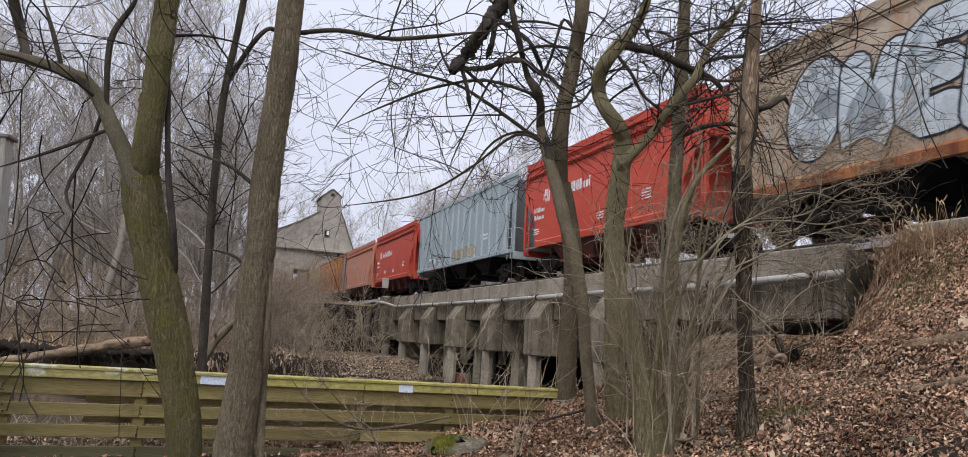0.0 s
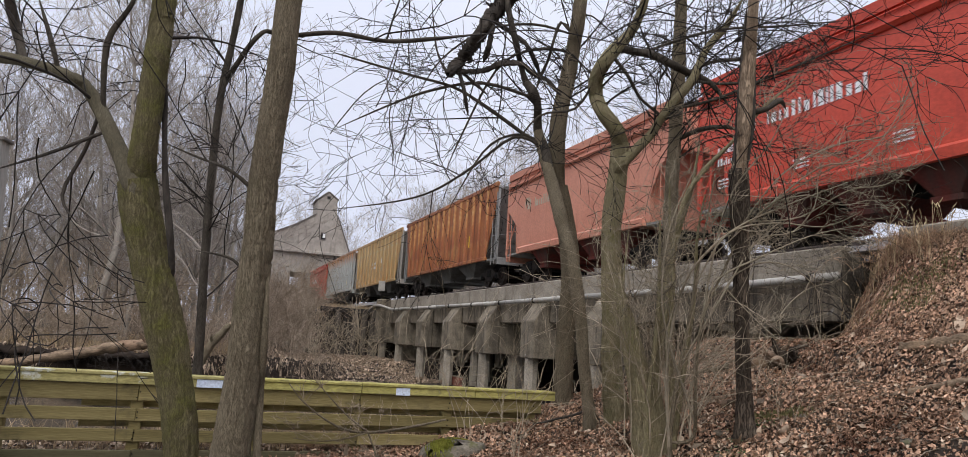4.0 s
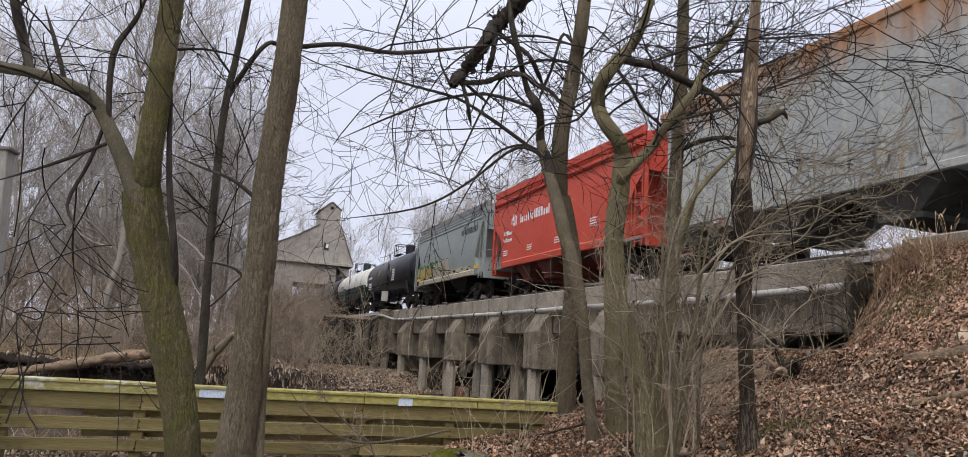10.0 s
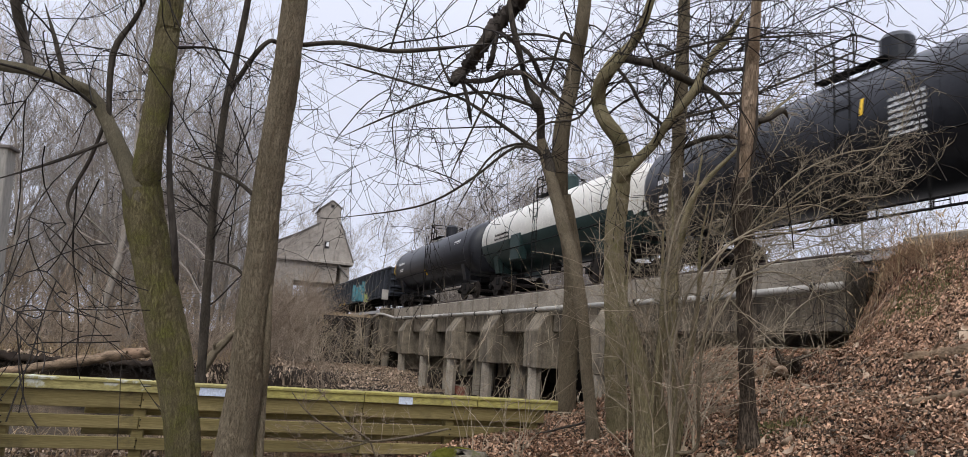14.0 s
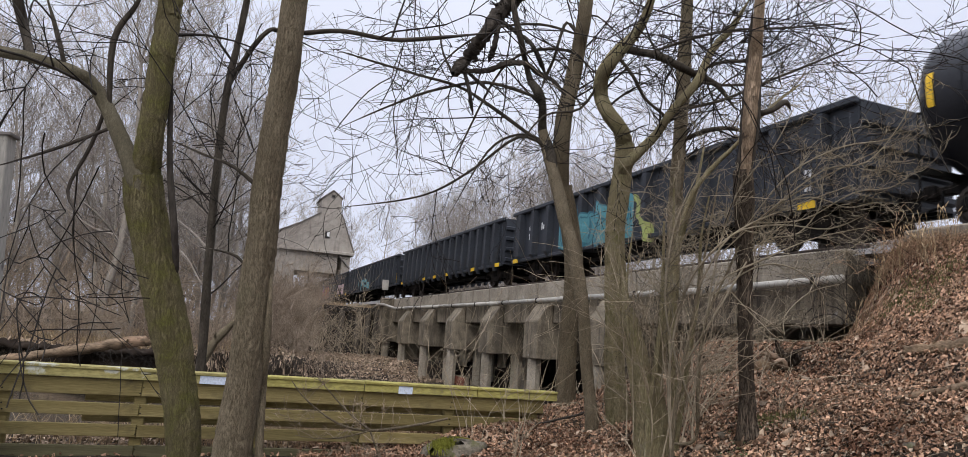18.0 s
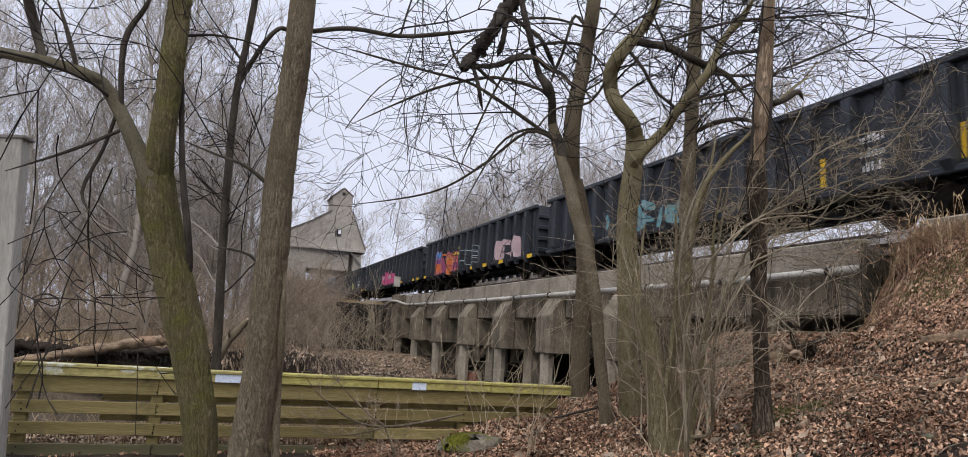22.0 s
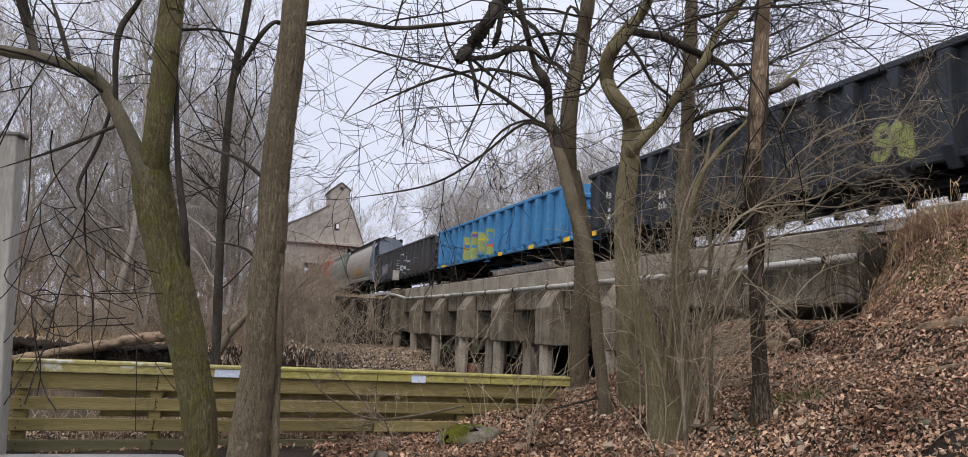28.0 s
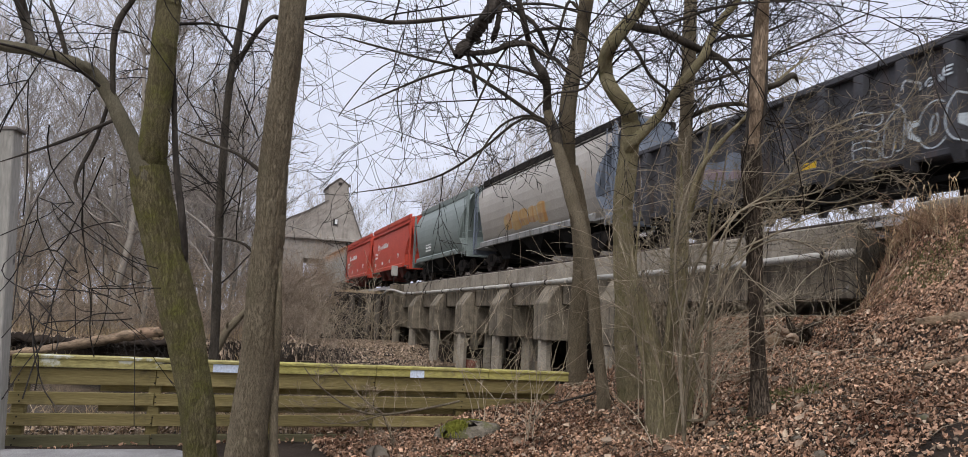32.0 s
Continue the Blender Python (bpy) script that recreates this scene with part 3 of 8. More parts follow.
# service pipe along the girder
pipe = thing("service_pipe", label="pale grey service pipe clamped along the concrete girder", category="pipe")
bm = bmesh.new()
pts = [(11.42, 9.95, 3.27), (11.42, 14, 3.21), (11.42, 20, 3.22), (11.42, 27, 3.2), (11.42, 35, 3.22), (11.42, 42, 3.25), (11.42, 44.5, 3.27), (10.78, 45.3, 3.5), (10.76, 46.8, 3.52), (10.7, 47.9, 3.2)]
for p, q in zip(pts, pts[1:]):
    rod(bm, p, q, 0.085, 12)
part("tube", bm, M["pipe"], pipe, smooth=True)
clamp_bm = bmesh.new()
lathe(clamp_bm, [(-0.05, 0.105), (0.05, 0.105)], 12)
box(clamp_bm, 0.0, 0.2, -0.04, 0.04, -0.04, 0.04)
clamp_me = finish("clamp", clamp_bm, M["iron_brown"])
coupling_bm = bmesh.new()
lathe(coupling_bm, [(-0.1, 0.1), (0.1, 0.1)], 12)
coupling_me = finish("coupling", coupling_bm, M["pipe"])
for k in range(11):
    y = 10.6 + 3.2 * k
    put("clamp", clamp_me, pipe, pose(11.42, y, float(np.interp(y, [p[1] for p in pts[:7]], [p[2] for p in pts[:7]]))))
    if k % 2:
        put("coupling", coupling_me, pipe, pose(11.42, y + 1.4, float(np.interp(y + 1.4, [p[1] for p in pts[:7]], [p[2] for p in pts[:7]]))))

# abutment and kerb wall where the bank meets the track
abut = thing("abutment", label="cracked concrete abutment half buried in the leafy bank", category="abutment")
bm = bmesh.new()
box(bm, 12.3, 21.0, 9.0, 9.7, 0.5, 3.85, 0.06)
part("wing", bm, M["concrete_dark"], abut)
bm = bmesh.new()
box(bm, 12.3, 21.0, 9.72, 10.6, 0.5, 2.36, 0.05)
part("bearing_seat", bm, M["concrete_dark"], abut)
kerbwall = thing("kerb_wall", label="low concrete kerb wall holding the ballast beside the rails", category="wall")
for k in range(4):
    bm = bmesh.new()
    box(bm, 11.0, 11.35, 8.35 - 4.0 * (k + 1) + 0.015, 8.35 - 4.0 * k - 0.015, 2.6, 3.97, 0.03)
    part("block", bm, M["concrete"], kerbwall)

# timber bulkhead at the far end
timber = thing("timber_bulkhead", label="dark old timber bulkhead of piles and planks at the far end", category="bulkhead")
bm = bmesh.new()
box(bm, 7.5, 12.2, 48.5, 49.0, 2.95, 3.3, 0.03)
part("cap_beam", bm, M["timber"], timber)
for k, (x, r, top, mk) in enumerate(((7.95, 0.16, 2.95, "timber"), (8.72, 0.22, 2.97, "timber_grey"), (9.3, 0.15, 2.9, "timber"), (9.88, 0.22, 2.97, "timber_grey"), (10.58, 0.2, 2.97, "timber_grey"), (11.2, 0.21, 3.1, "timber_grey"))):
    bm = bmesh.new()
    rod(bm, (x - 0.06 * (k % 3), 48.4, -1.2), (x, 48.6, top), r, 11, r * 0.92)
    part("bulkhead_post", bm, M[mk], timber)
pr = random.Random(48)
for k in range(13):
    bm = bmesh.new()
    y, z, tilt = 48.98 + pr.uniform(-0.06, 0.06), -1.2 + 0.32 * k, pr.uniform(-0.04, 0.04)
    prism(bm, [(7.4 + pr.uniform(0, 0.7), z), (12.7, z + tilt), (12.7, z + tilt + 0.27), (7.5 + pr.uniform(0, 0.5), z + 0.26)], 1, y - 0.05, y + 0.05)
    part("plank", bm, M["timber"], timber)
bm = bmesh.new()
box(bm, 11.2, 11.6, 47.0, 48.9, 2.4, 2.75, 0.02)
part("brace_beam", bm, M["timber"], timber)

# ---- track ----
ballast_bm = bmesh.new()
prism(ballast_bm, [(12.17, 3.62), (20.18, 3.62), (20.15, 3.85), (16.4, 3.88), (15.7, 4.07), (12.7, 4.07), (12.2, 3.9)], 1, 9.72, 46.6)
tagged(part("ballast_bed", ballast_bm, M["ballast"]), "grey stone ballast bed under the track", "ballast", kind="structure")
for a, b in ((-400, 9.7), (46.62, 420)):
    ballast_bm = bmesh.new()
    prism(ballast_bm, [(11.4, 3.7), (17.0, 3.7), (16.2, 4.07), (12.2, 4.07)], 1, a, b)
    tagged(part("ballast_bed", ballast_bm, M["ballast"]), "grey stone ballast bed under the track", "ballast", kind="structure")
track = thing("railway_track", label="rusty steel rails on dark timber sleepers", category="track")
for x in (-0.76, 0.76):
    bm = bmesh.new()
    prism(bm, [(-0.07, 0), (0.07, 0), (0.07, 0.015), (0.012, 0.035), (0.012, 0.11), (0.036, 0.12), (0.036, 0.155), (-0.036, 0.155), (-0.036, 0.12), (-0.012, 0.11), (-0.012, 0.035), (-0.07, 0.015)], 1, -300, 300)
    part("rail", bm, M["steel_rail"], track, "worn steel rail", pose(TRACK_X + x, 100, RAIL_Z - 0.155))
sl_bm = bmesh.new()
box(sl_bm, -1.3, 1.3, -0.115, 0.115, -0.17, 0.0, 0.015)
sl_me = finish("sleeper", sl_bm, M["timber"])
for k in range(140):
    put("sleeper", sl_me, track, pose(TRACK_X + 0.02 * math.sin(k * 2.1), 0.5 + 0.53 * k, RAIL_Z - 0.157, 0, 0, 0.6 * math.sin(k * 1.3)))

# ---- plank railing ----
fence = thing("plank_railing", label="weathered plank railing with a yellow lichened cap board beside the path", category="railing")
FY = 9.55
POSTS = [-2.05, -0.62, 0.76, 2.1, 3.38, 4.7]
bm_post = bmesh.new()
box(bm_post, -0.07, 0.07, -0.07, 0.07, -0.5, 0.86, 0.01)
post_me = finish("post", bm_post, M["plank"])
for x in POSTS:
    put("post", post_me, fence, pose(x, FY + 0.1, 0.0, 0, 0.5 * math.sin(x * 3), 0))
RAILS = (("rail_board", 0.67, 0.86, "plank"), ("rail_board", 0.434, 0.58, "plank"), ("rail_board", 0.19, 0.332, "plank"), ("rail_board", -0.056, 0.088, "plank_low"))
joints = [-2.15, -0.62, 2.1, 4.85]
screw_bm = bmesh.new()
lathe(screw_bm, [(-0.006, 0.009), (0.004, 0.009)], 6)
screw_me = finish("screw", screw_bm, M["iron"])
rng = random.Random(4)
for z0, z1 in ((0.55, 0.7), (0.31, 0.45)):
    bm = bmesh.new()
    box(bm, -1.25, 4.75, -0.019, 0.019, z0, z1, 0.006)
    part("back_board", bm, M["plank"], fence, "board behind the posts", pose(0, FY + 0.2, 0.0, 0, 0.7, 0))
for nm, z0, z1, mk in RAILS:
    for a, b in zip(joints, joints[1:]):
        bm = bmesh.new()
        h = (z1 - z0) / 2
        box(bm, -(b - a) / 2 + 0.003, (b - a) / 2 - 0.003, -0.019, 0.019, -h, h, 0.006)
        part(nm, bm, M[mk], fence, m=pose((a + b) / 2, FY + rng.uniform(-0.004, 0.004), (z0 + z1) / 2 - 0.012 * ((a + b) / 2 + 2.1) + rng.uniform(-0.004, 0.004), rng.uniform(-1, 1), 0.7 + rng.uniform(-0.1, 0.1), 0))
    for x in POSTS:
        for dz in (0.035, 0.105):
            put("screw", screw_me, fence, pose(x + rng.uniform(-0.02, 0.02), FY - 0.022, z0 + dz - 0.012 * (x + 2.1)))
caps = [(-2.15, -0.26, "cap_worn", "worn yellow-green cap board with flaked white paint"), (-0.255, 0.6, "cap_worn", ""), (0.605, 2.1, "cap_yellow", ""), (2.105, 3.75, "cap_yellow", ""), (3.755, 5.05, "cap_yellow", "")]
for a, b, mk, lab in caps:
    bm = bmesh.new()
    box(bm, -(b - a) / 2 + 0.003, (b - a) / 2 - 0.003, -0.09, 0.1, -0.02, 0.02, 0.008)
    part("cap_board", bm, M[mk], fence, lab, pose((a + b) / 2, FY + 0.01, 0.975 - 0.012 * (a + 2.2), 1.0, 0.7, 0))
    bm = bmesh.new()
    box(bm, -(b - a) / 2 + 0.003, (b - a) / 2 - 0.003, -0.019, 0.019, -0.06, 0.06, 0.006)
    part("fascia_board", bm, M[mk], fence, lab, pose((a + b) / 2, FY - 0.045, 0.915 - 0.012 * (a + 2.2), -4, 0.7, 0))
for x0, w in ((0.02, 0.34), (2.58, 0.2)):
    bm = bmesh.new()
    box(bm, -w / 2, w / 2, -0.0215, -0.0195, -0.058, 0.058)
    part("paint_patch", bm, M["paint_pale"], fence, "patch of pale blue paint on the cap", pose(x0 + w / 2, FY - 0.045, 0.915 - 0.012 * (x0 + 2.2), -4, 0.7, 0))
end_post = thing("grey_post", label="tall pale grey square post at the end of the plank railing", category="post")
bm = bmesh.new()
box(bm, -0.145, 0.145, -0.1, 0.1, -0.4, 3.52, 0.012)
part("shaft", bm, M["post_grey"], end_post, m=pose(-2.17, 9.02, 0, 0, -4.2, -12))
bm = bmesh.new()
box(bm, -0.18, 0.18, -0.12, 0.12, 3.50, 3.54, 0.008)
part("top_plate", bm, M["tower_roof"], end_post, m=pose(-2.17, 9.02, 0, 0, -4.2, -12))

# ---- coaling tower over the track ----
tower = thing("coaling_tower", label="abandoned grey concrete coaling tower with a small rooftop cupola", category="tower")
TY0, TY1 = 99.0, 110.0
bm = bmesh.new()
prism(bm, [(5.0, 12.6), (18.55, 12.6), (16.3, 18.1), (13.4, 17.9), (10.8, 16.2), (8.1, 14.8), (5.0, 13.3)], 1, TY0, TY1)
part("bin", bm, M["concrete_far"], tower, "plain concrete storage bin")
bm = bmesh.new()
box(bm, 4.8, 18.6, TY0 - 0.3, TY1 + 0.3, 12.2, 12.62, 0.05)
part("ledge", bm, M["concrete_far"], tower)
bm = bmesh.new()
box(bm, 5.2, 16.4, TY0 + 0.35, TY1 - 0.5, 9.5, 12.2)
part("hopper_floor", bm, M["concrete_far"], tower)
for x0, x1 in ((4.9, 10.6), (17.0, 18.2)):
    bm = bmesh.new()
    box(bm, x0, x1, TY0 + 0.2, TY1, 0.0, 12.0, 0.05)
    part("leg", bm, M["concrete_far"], tower)
bm = bmesh.new()
box(bm, 10.2, 17.2, TY1 - 0.4, TY1, 9.6, 12.0)
part("rear_beam", bm, M["concrete_far"], tower)
bm = bmesh.new()
rod(bm, (16.5, TY0 + 0.1, 12.2), (18.1, TY0 - 0.3, 10.4), 0.16, 8)
part("chute", bm, M["tower_roof"], tower, "steel coal chute hanging from the bin")
bm = bmesh.new()
prism(bm, [(13.5, 17.9), (16.27, 18.05), (16.15, 20.3), (14.87, 21.28), (13.35, 20.0)], 1, TY0 + 0.02, TY0 + 4.5)
part("cupola", bm, M["concrete_far"], tower)
for (xa, za), (xb, zb) in (((13.2, 19.92), (14.87, 21.3)), ((14.87, 21.3), (16.3, 20.22)), ((5.0, 13.3), (8.1, 14.8)), ((8.1, 14.8), (10.8, 16.2)), ((10.8, 16.2), (13.4, 17.9)), ((16.3, 18.1), (18.55, 12.65))):
    bm = bmesh.new()
    nx_, nz_ = -(zb - za), (xb - xa)
    ln = math.hypot(nx_, nz_)
    nx_, nz_ = nx_ / ln * 0.13, nz_ / ln * 0.13
    prism(bm, [(xa, za), (xb, zb), (xb + nx_, zb + nz_), (xa + nx_, za + nz_)], 1, TY0 - 0.15, TY1 if za < 18.2 else TY0 + 4.6)
    part("roof_edge", bm, M["tower_roof"], tower)
for x, z, w, h in ((14.9, 20.5, 0.5, 0.42), (14.6, 14.85, 0.68, 1.0)):
    bm = bmesh.new()
    box(bm, x - w / 2, x + w / 2, TY0 - 0.03, TY0 + 0.02, z - h / 2, z + h / 2)
    # no opening here: the dim inside is put into the panel's dark colour
    win = part("window", bm, M["dark"], tower)
    bm = bmesh.new()
    for s in (-1, 1):
        box(bm, x + s * w / 2 - 0.05, x + s * w / 2 + 0.05, TY0 - 0.07, TY0 + 0.02, z - h / 2 - 0.05, z + h / 2 + 0.05)
        box(bm, x - w / 2, x + w / 2, TY0 - 0.07, TY0 + 0.02, z + s * h / 2 - 0.05, z + s * h / 2 + 0.05)
    part("window_frame", bm, M["tower_roof"], win)
# sky brightness in the lower window, painted as a white panel
bm = bmesh.new()
box(bm, 14.52, 14.88, TY0 - 0.045, TY0 - 0.035, 14.65, 15.3)
part("pane", bm, M["white"], tower, "bright window pane catching the sky")

# ---- trees: spines of the near ones as x, y, z and radius ----
SPINES = {
    "forked_tree": {
        "trunk": [(0.01, 7.36, -0.03, 0.159), (-0.07, 7.31, 0.49, 0.153), (-0.15, 7.27, 0.95, 0.159), (-0.28, 7.25, 1.42, 0.165), (-0.47, 7.24, 1.99, 0.177), (-0.64, 7.21, 2.57, 0.183), (-0.72, 7.19, 2.92, 0.177)],
        "stem": [(-0.71, 7.26, 2.81, 0.143), (-0.70, 7.06, 3.25, 0.117), (-0.69, 6.97, 3.96, 0.111), (-0.69, 7.00, 4.59, 0.107), (-0.70, 6.84, 5.33, 0.089)],
        "limb": [(-0.74, 7.12, 2.84, 0.1), (-0.96, 7.23, 3.26, 0.074), (-1.25, 7.35, 3.74, 0.064), (-1.44, 7.29, 3.85, 0.058), (-1.82, 7.36, 3.94, 0.05), (-2.19, 7.61, 4.03, 0.053), (-2.94, 7.89, 4.18, 0.036)],
        "limb_b": [(-1.84, 7.50, 3.96, 0.047), (-1.97, 7.51, 4.29, 0.048), (-2.07, 7.36, 4.64, 0.041), (-2.22, 7.36, 5.16, 0.029)],
        "limb_c": [(-1.56, 7.36, 3.94, 0.024), (-1.63, 7.25, 4.19, 0.023), (-1.81, 7.34, 4.62, 0.018)],
        "limb_d": [(-1.13, 7.15, 3.64, 0.029), (-1.15, 7.20, 4.20, 0.030), (-0.99, 7.10, 4.57, 0.024), (-0.87, 6.88, 4.87, 0.023)],
        "vine": [(-0.35, 7.29, 1.83, 0.018), (-0.33, 7.19, 2.09, 0.030), (-0.38, 7.05, 2.43, 0.035), (-0.50, 7.09, 3.05, 0.029), (-0.60, 7.08, 3.89, 0.024), (-0.69, 6.90, 4.55, 0.023)],
        "twig_a": [(-1.10, 7.22, 3.44, 0.018), (-1.53, 7.39, 3.10, 0.015), (-2.09, 7.75, 2.91, 0.012)],
        "twig_b": [(-1.21, 7.24, 3.56, 0.018), (-1.23, 7.42, 3.20, 0.018), (-1.37, 7.47, 2.74, 0.015), (-1.19, 7.35, 2.47, 0.012)],
    },
    "leaning_tree": {
        "trunk": [(0.37, 6.79, 0.03, 0.221), (0.36, 6.72, 0.47, 0.177), (0.37, 6.66, 0.85, 0.161), (0.39, 6.58, 1.35, 0.149), (0.38, 6.49, 1.95, 0.141), (0.37, 6.43, 2.39, 0.133), (0.36, 6.36, 2.83, 0.127), (0.37, 6.28, 3.33, 0.116), (0.39, 6.19, 3.88, 0.119), (0.39, 6.11, 4.43, 0.111), (0.38, 6.00, 5.14, 0.100)],
        "limb": [(0.47, 6.17, 4.24, 0.022), (0.81, 5.92, 4.24, 0.019), (1.23, 5.78, 4.20, 0.019), (1.67, 5.72, 4.30, 0.017), (2.07, 5.52, 4.36, 0.011)],
        "vine": [(0.61, 6.60, 0.17, 0.038), (0.57, 6.63, 0.59, 0.039), (0.55, 6.65, 1.02, 0.034), (0.53, 6.50, 1.36, 0.033), (0.50, 6.39, 1.85, 0.022), (0.48, 6.45, 2.24, 0.017)],
        "limb_b": [(0.36, 6.54, 2.01, 0.017), (0.19, 6.59, 2.20, 0.014), (-0.13, 6.58, 2.25, 0.011)],
        "limb_c": [(0.28, 6.42, 2.78, 0.028), (0.08, 6.37, 2.96, 0.016), (-0.21, 6.54, 3.08, 0.011), (-0.54, 6.72, 3.22, 0.008)],
    },
    "slender_tree": {
        "trunk": [(0.01, 15.19, 0.99, 0.09), (-0.08, 14.98, 2.60, 0.082), (-0.15, 14.76, 4.21, 0.076), (-0.17, 14.48, 6.07, 0.07), (-0.06, 14.23, 7.45, 0.062), (0.02, 14.01, 8.69, 0.062)],
        "limb": [(-0.16, 14.57, 6.37, 0.050), (0.25, 14.02, 7.16, 0.050), (0.57, 13.89, 7.50, 0.037), (0.85, 14.08, 7.30, 0.025)],
    },
    "twin_tree": {
        "trunk": [(5.59, 10.17, 0.39, 0.170), (5.52, 10.11, 0.98, 0.150), (5.49, 10.05, 1.47, 0.145), (5.45, 9.95, 2.17, 0.145), (5.43, 9.85, 2.86, 0.145), (5.25, 9.80, 3.65, 0.155), (5.09, 9.79, 4.14, 0.160)],
        "stem": [(5.14, 9.89, 4.06, 0.131), (4.96, 9.62, 4.85, 0.134), (4.98, 9.56, 5.40, 0.129), (5.12, 9.63, 5.97, 0.126), (5.11, 9.47, 6.44, 0.115), (5.06, 9.24, 6.86, 0.109), (5.12, 9.18, 8.01, 0.090)],
        "limb_b": [(5.2, 9.8, 4.5, 0.035), (5.07, 9.83, 4.64, 0.035), (4.39, 9.81, 4.97, 0.031), (3.81, 10.00, 5.36, 0.028), (3.37, 10.32, 5.69, 0.025), (2.68, 10.48, 5.81, 0.021), (1.88, 10.57, 5.92, 0.017), (1.42, 10.86, 6.09, 0.014)],
        "limb_e": [(5.18, 9.50, 6.68, 0.028), (4.88, 9.49, 6.82, 0.028), (4.72, 9.44, 6.40, 0.024), (4.74, 9.61, 6.21, 0.025), (4.70, 9.80, 5.95, 0.028), (4.58, 9.71, 5.64, 0.028)],
        "limb_f": [(5.08, 9.41, 6.30, 0.024), (4.45, 9.57, 6.29, 0.021), (3.99, 10.00, 6.00, 0.018), (3.54, 10.37, 4.78, 0.014), (3.34, 10.31, 4.23, 0.010)],
        "limb_h": [(5.19, 9.49, 6.78, 0.025), (4.43, 9.58, 6.72, 0.021), (3.68, 9.82, 6.54, 0.017), (3.13, 10.31, 6.11, 0.014), (2.82, 10.54, 5.45, 0.011)],
        "dead_limb": [(5.00, 9.06, 8.34, 0.135), (4.43, 9.42, 7.75, 0.129), (4.07, 9.84, 7.23, 0.124), (3.83, 9.87, 6.87, 0.115), (3.63, 9.82, 6.53, 0.092), (3.53, 10.05, 6.33, 0.101), (3.44, 10.24, 6.14, 0.080), (3.30, 10.14, 5.92, 0.086), (3.19, 10.11, 5.81, 0.050)],
        "dead_limb_b": [(3.31, 10.22, 5.85, 0.043), (3.78, 10.14, 5.98, 0.044), (4.03, 9.83, 6.05, 0.050), (4.30, 9.67, 6.03, 0.039), (4.56, 9.80, 5.98, 0.044), (4.81, 9.73, 5.88, 0.029), (4.93, 9.51, 5.61, 0.029), (5.24, 9.45, 5.54, 0.014)],
        "dead_limb_c": [(3.46, 10.22, 5.90, 0.036), (3.47, 10.05, 5.56, 0.029), (3.55, 10.12, 5.36, 0.029), (3.66, 10.29, 5.24, 0.033)],
        "dead_limb_d": [(3.18, 10.10, 5.82, 0.021), (3.02, 10.26, 6.28, 0.014), (2.88, 10.29, 7.17, 0.015)],
        "dead_limb_e": [(3.49, 10.22, 5.90, 0.036), (3.74, 10.14, 5.72, 0.025), (3.86, 9.92, 5.49, 0.021)],
        "dead_limb_f": [(3.90, 9.85, 6.75, 0.058), (3.77, 9.80, 6.35, 0.046), (3.79, 9.98, 6.22, 0.051), (3.79, 10.11, 6.11, 0.036)],
        "dead_limb_g": [(3.44, 9.98, 6.18, 0.043), (3.57, 10.15, 6.17, 0.044), (3.54, 10.16, 6.08, 0.029)],
        "dead_limb_h": [(3.91, 9.99, 6.64, 0.036), (4.19, 9.76, 6.55, 0.032), (4.34, 9.59, 6.33, 0.028), (4.57, 9.71, 6.11, 0.029), (4.71, 9.79, 5.95, 0.025)],
    },
    "kinked_tree": {
        "trunk": [(5.29, 8.85, 0.43, 0.105), (5.24, 8.84, 0.81, 0.088), (5.13, 8.82, 1.41, 0.087), (5.03, 8.78, 2.02, 0.088), (4.9, 8.75, 2.58, 0.092), (4.81, 8.8, 3.03, 0.093), (4.77, 9.0, 3.44, 0.095), (4.79, 9.3, 3.92, 0.097), (4.8, 9.62, 4.42, 0.095), (4.76, 9.91, 5.05, 0.078)],
        "limb": [(4.80, 9.66, 4.6, 0.09), (4.76, 9.91, 5.05, 0.074), (4.64, 9.73, 5.40, 0.065), (4.51, 9.65, 5.61, 0.079), (4.46, 9.84, 5.84, 0.060), (4.38, 9.87, 6.08, 0.045), (4.16, 9.68, 6.44, 0.050), (4.01, 9.68, 6.93, 0.045), (3.95, 9.81, 7.62, 0.040)],
        "limb_c": [(4.88, 9.80, 4.78, 0.028), (4.29, 9.83, 4.86, 0.024), (3.74, 10.27, 4.35, 0.021), (3.25, 10.64, 3.98, 0.018), (2.66, 10.72, 3.74, 0.014), (1.73, 11.00, 3.54, 0.010)],
        "limb_d": [(4.56, 9.64, 5.58, 0.028), (3.82, 10.10, 5.77, 0.025), (3.09, 10.41, 5.62, 0.021), (2.41, 10.51, 5.27, 0.017), (1.62, 10.91, 4.83, 0.014)],
        "limb_g": [(4.69, 9.75, 4.95, 0.024), (4.39, 10.06, 4.98, 0.021), (3.91, 10.18, 4.63, 0.018), (3.40, 10.37, 3.54, 0.010)],
    },
    "crooked_tree": {
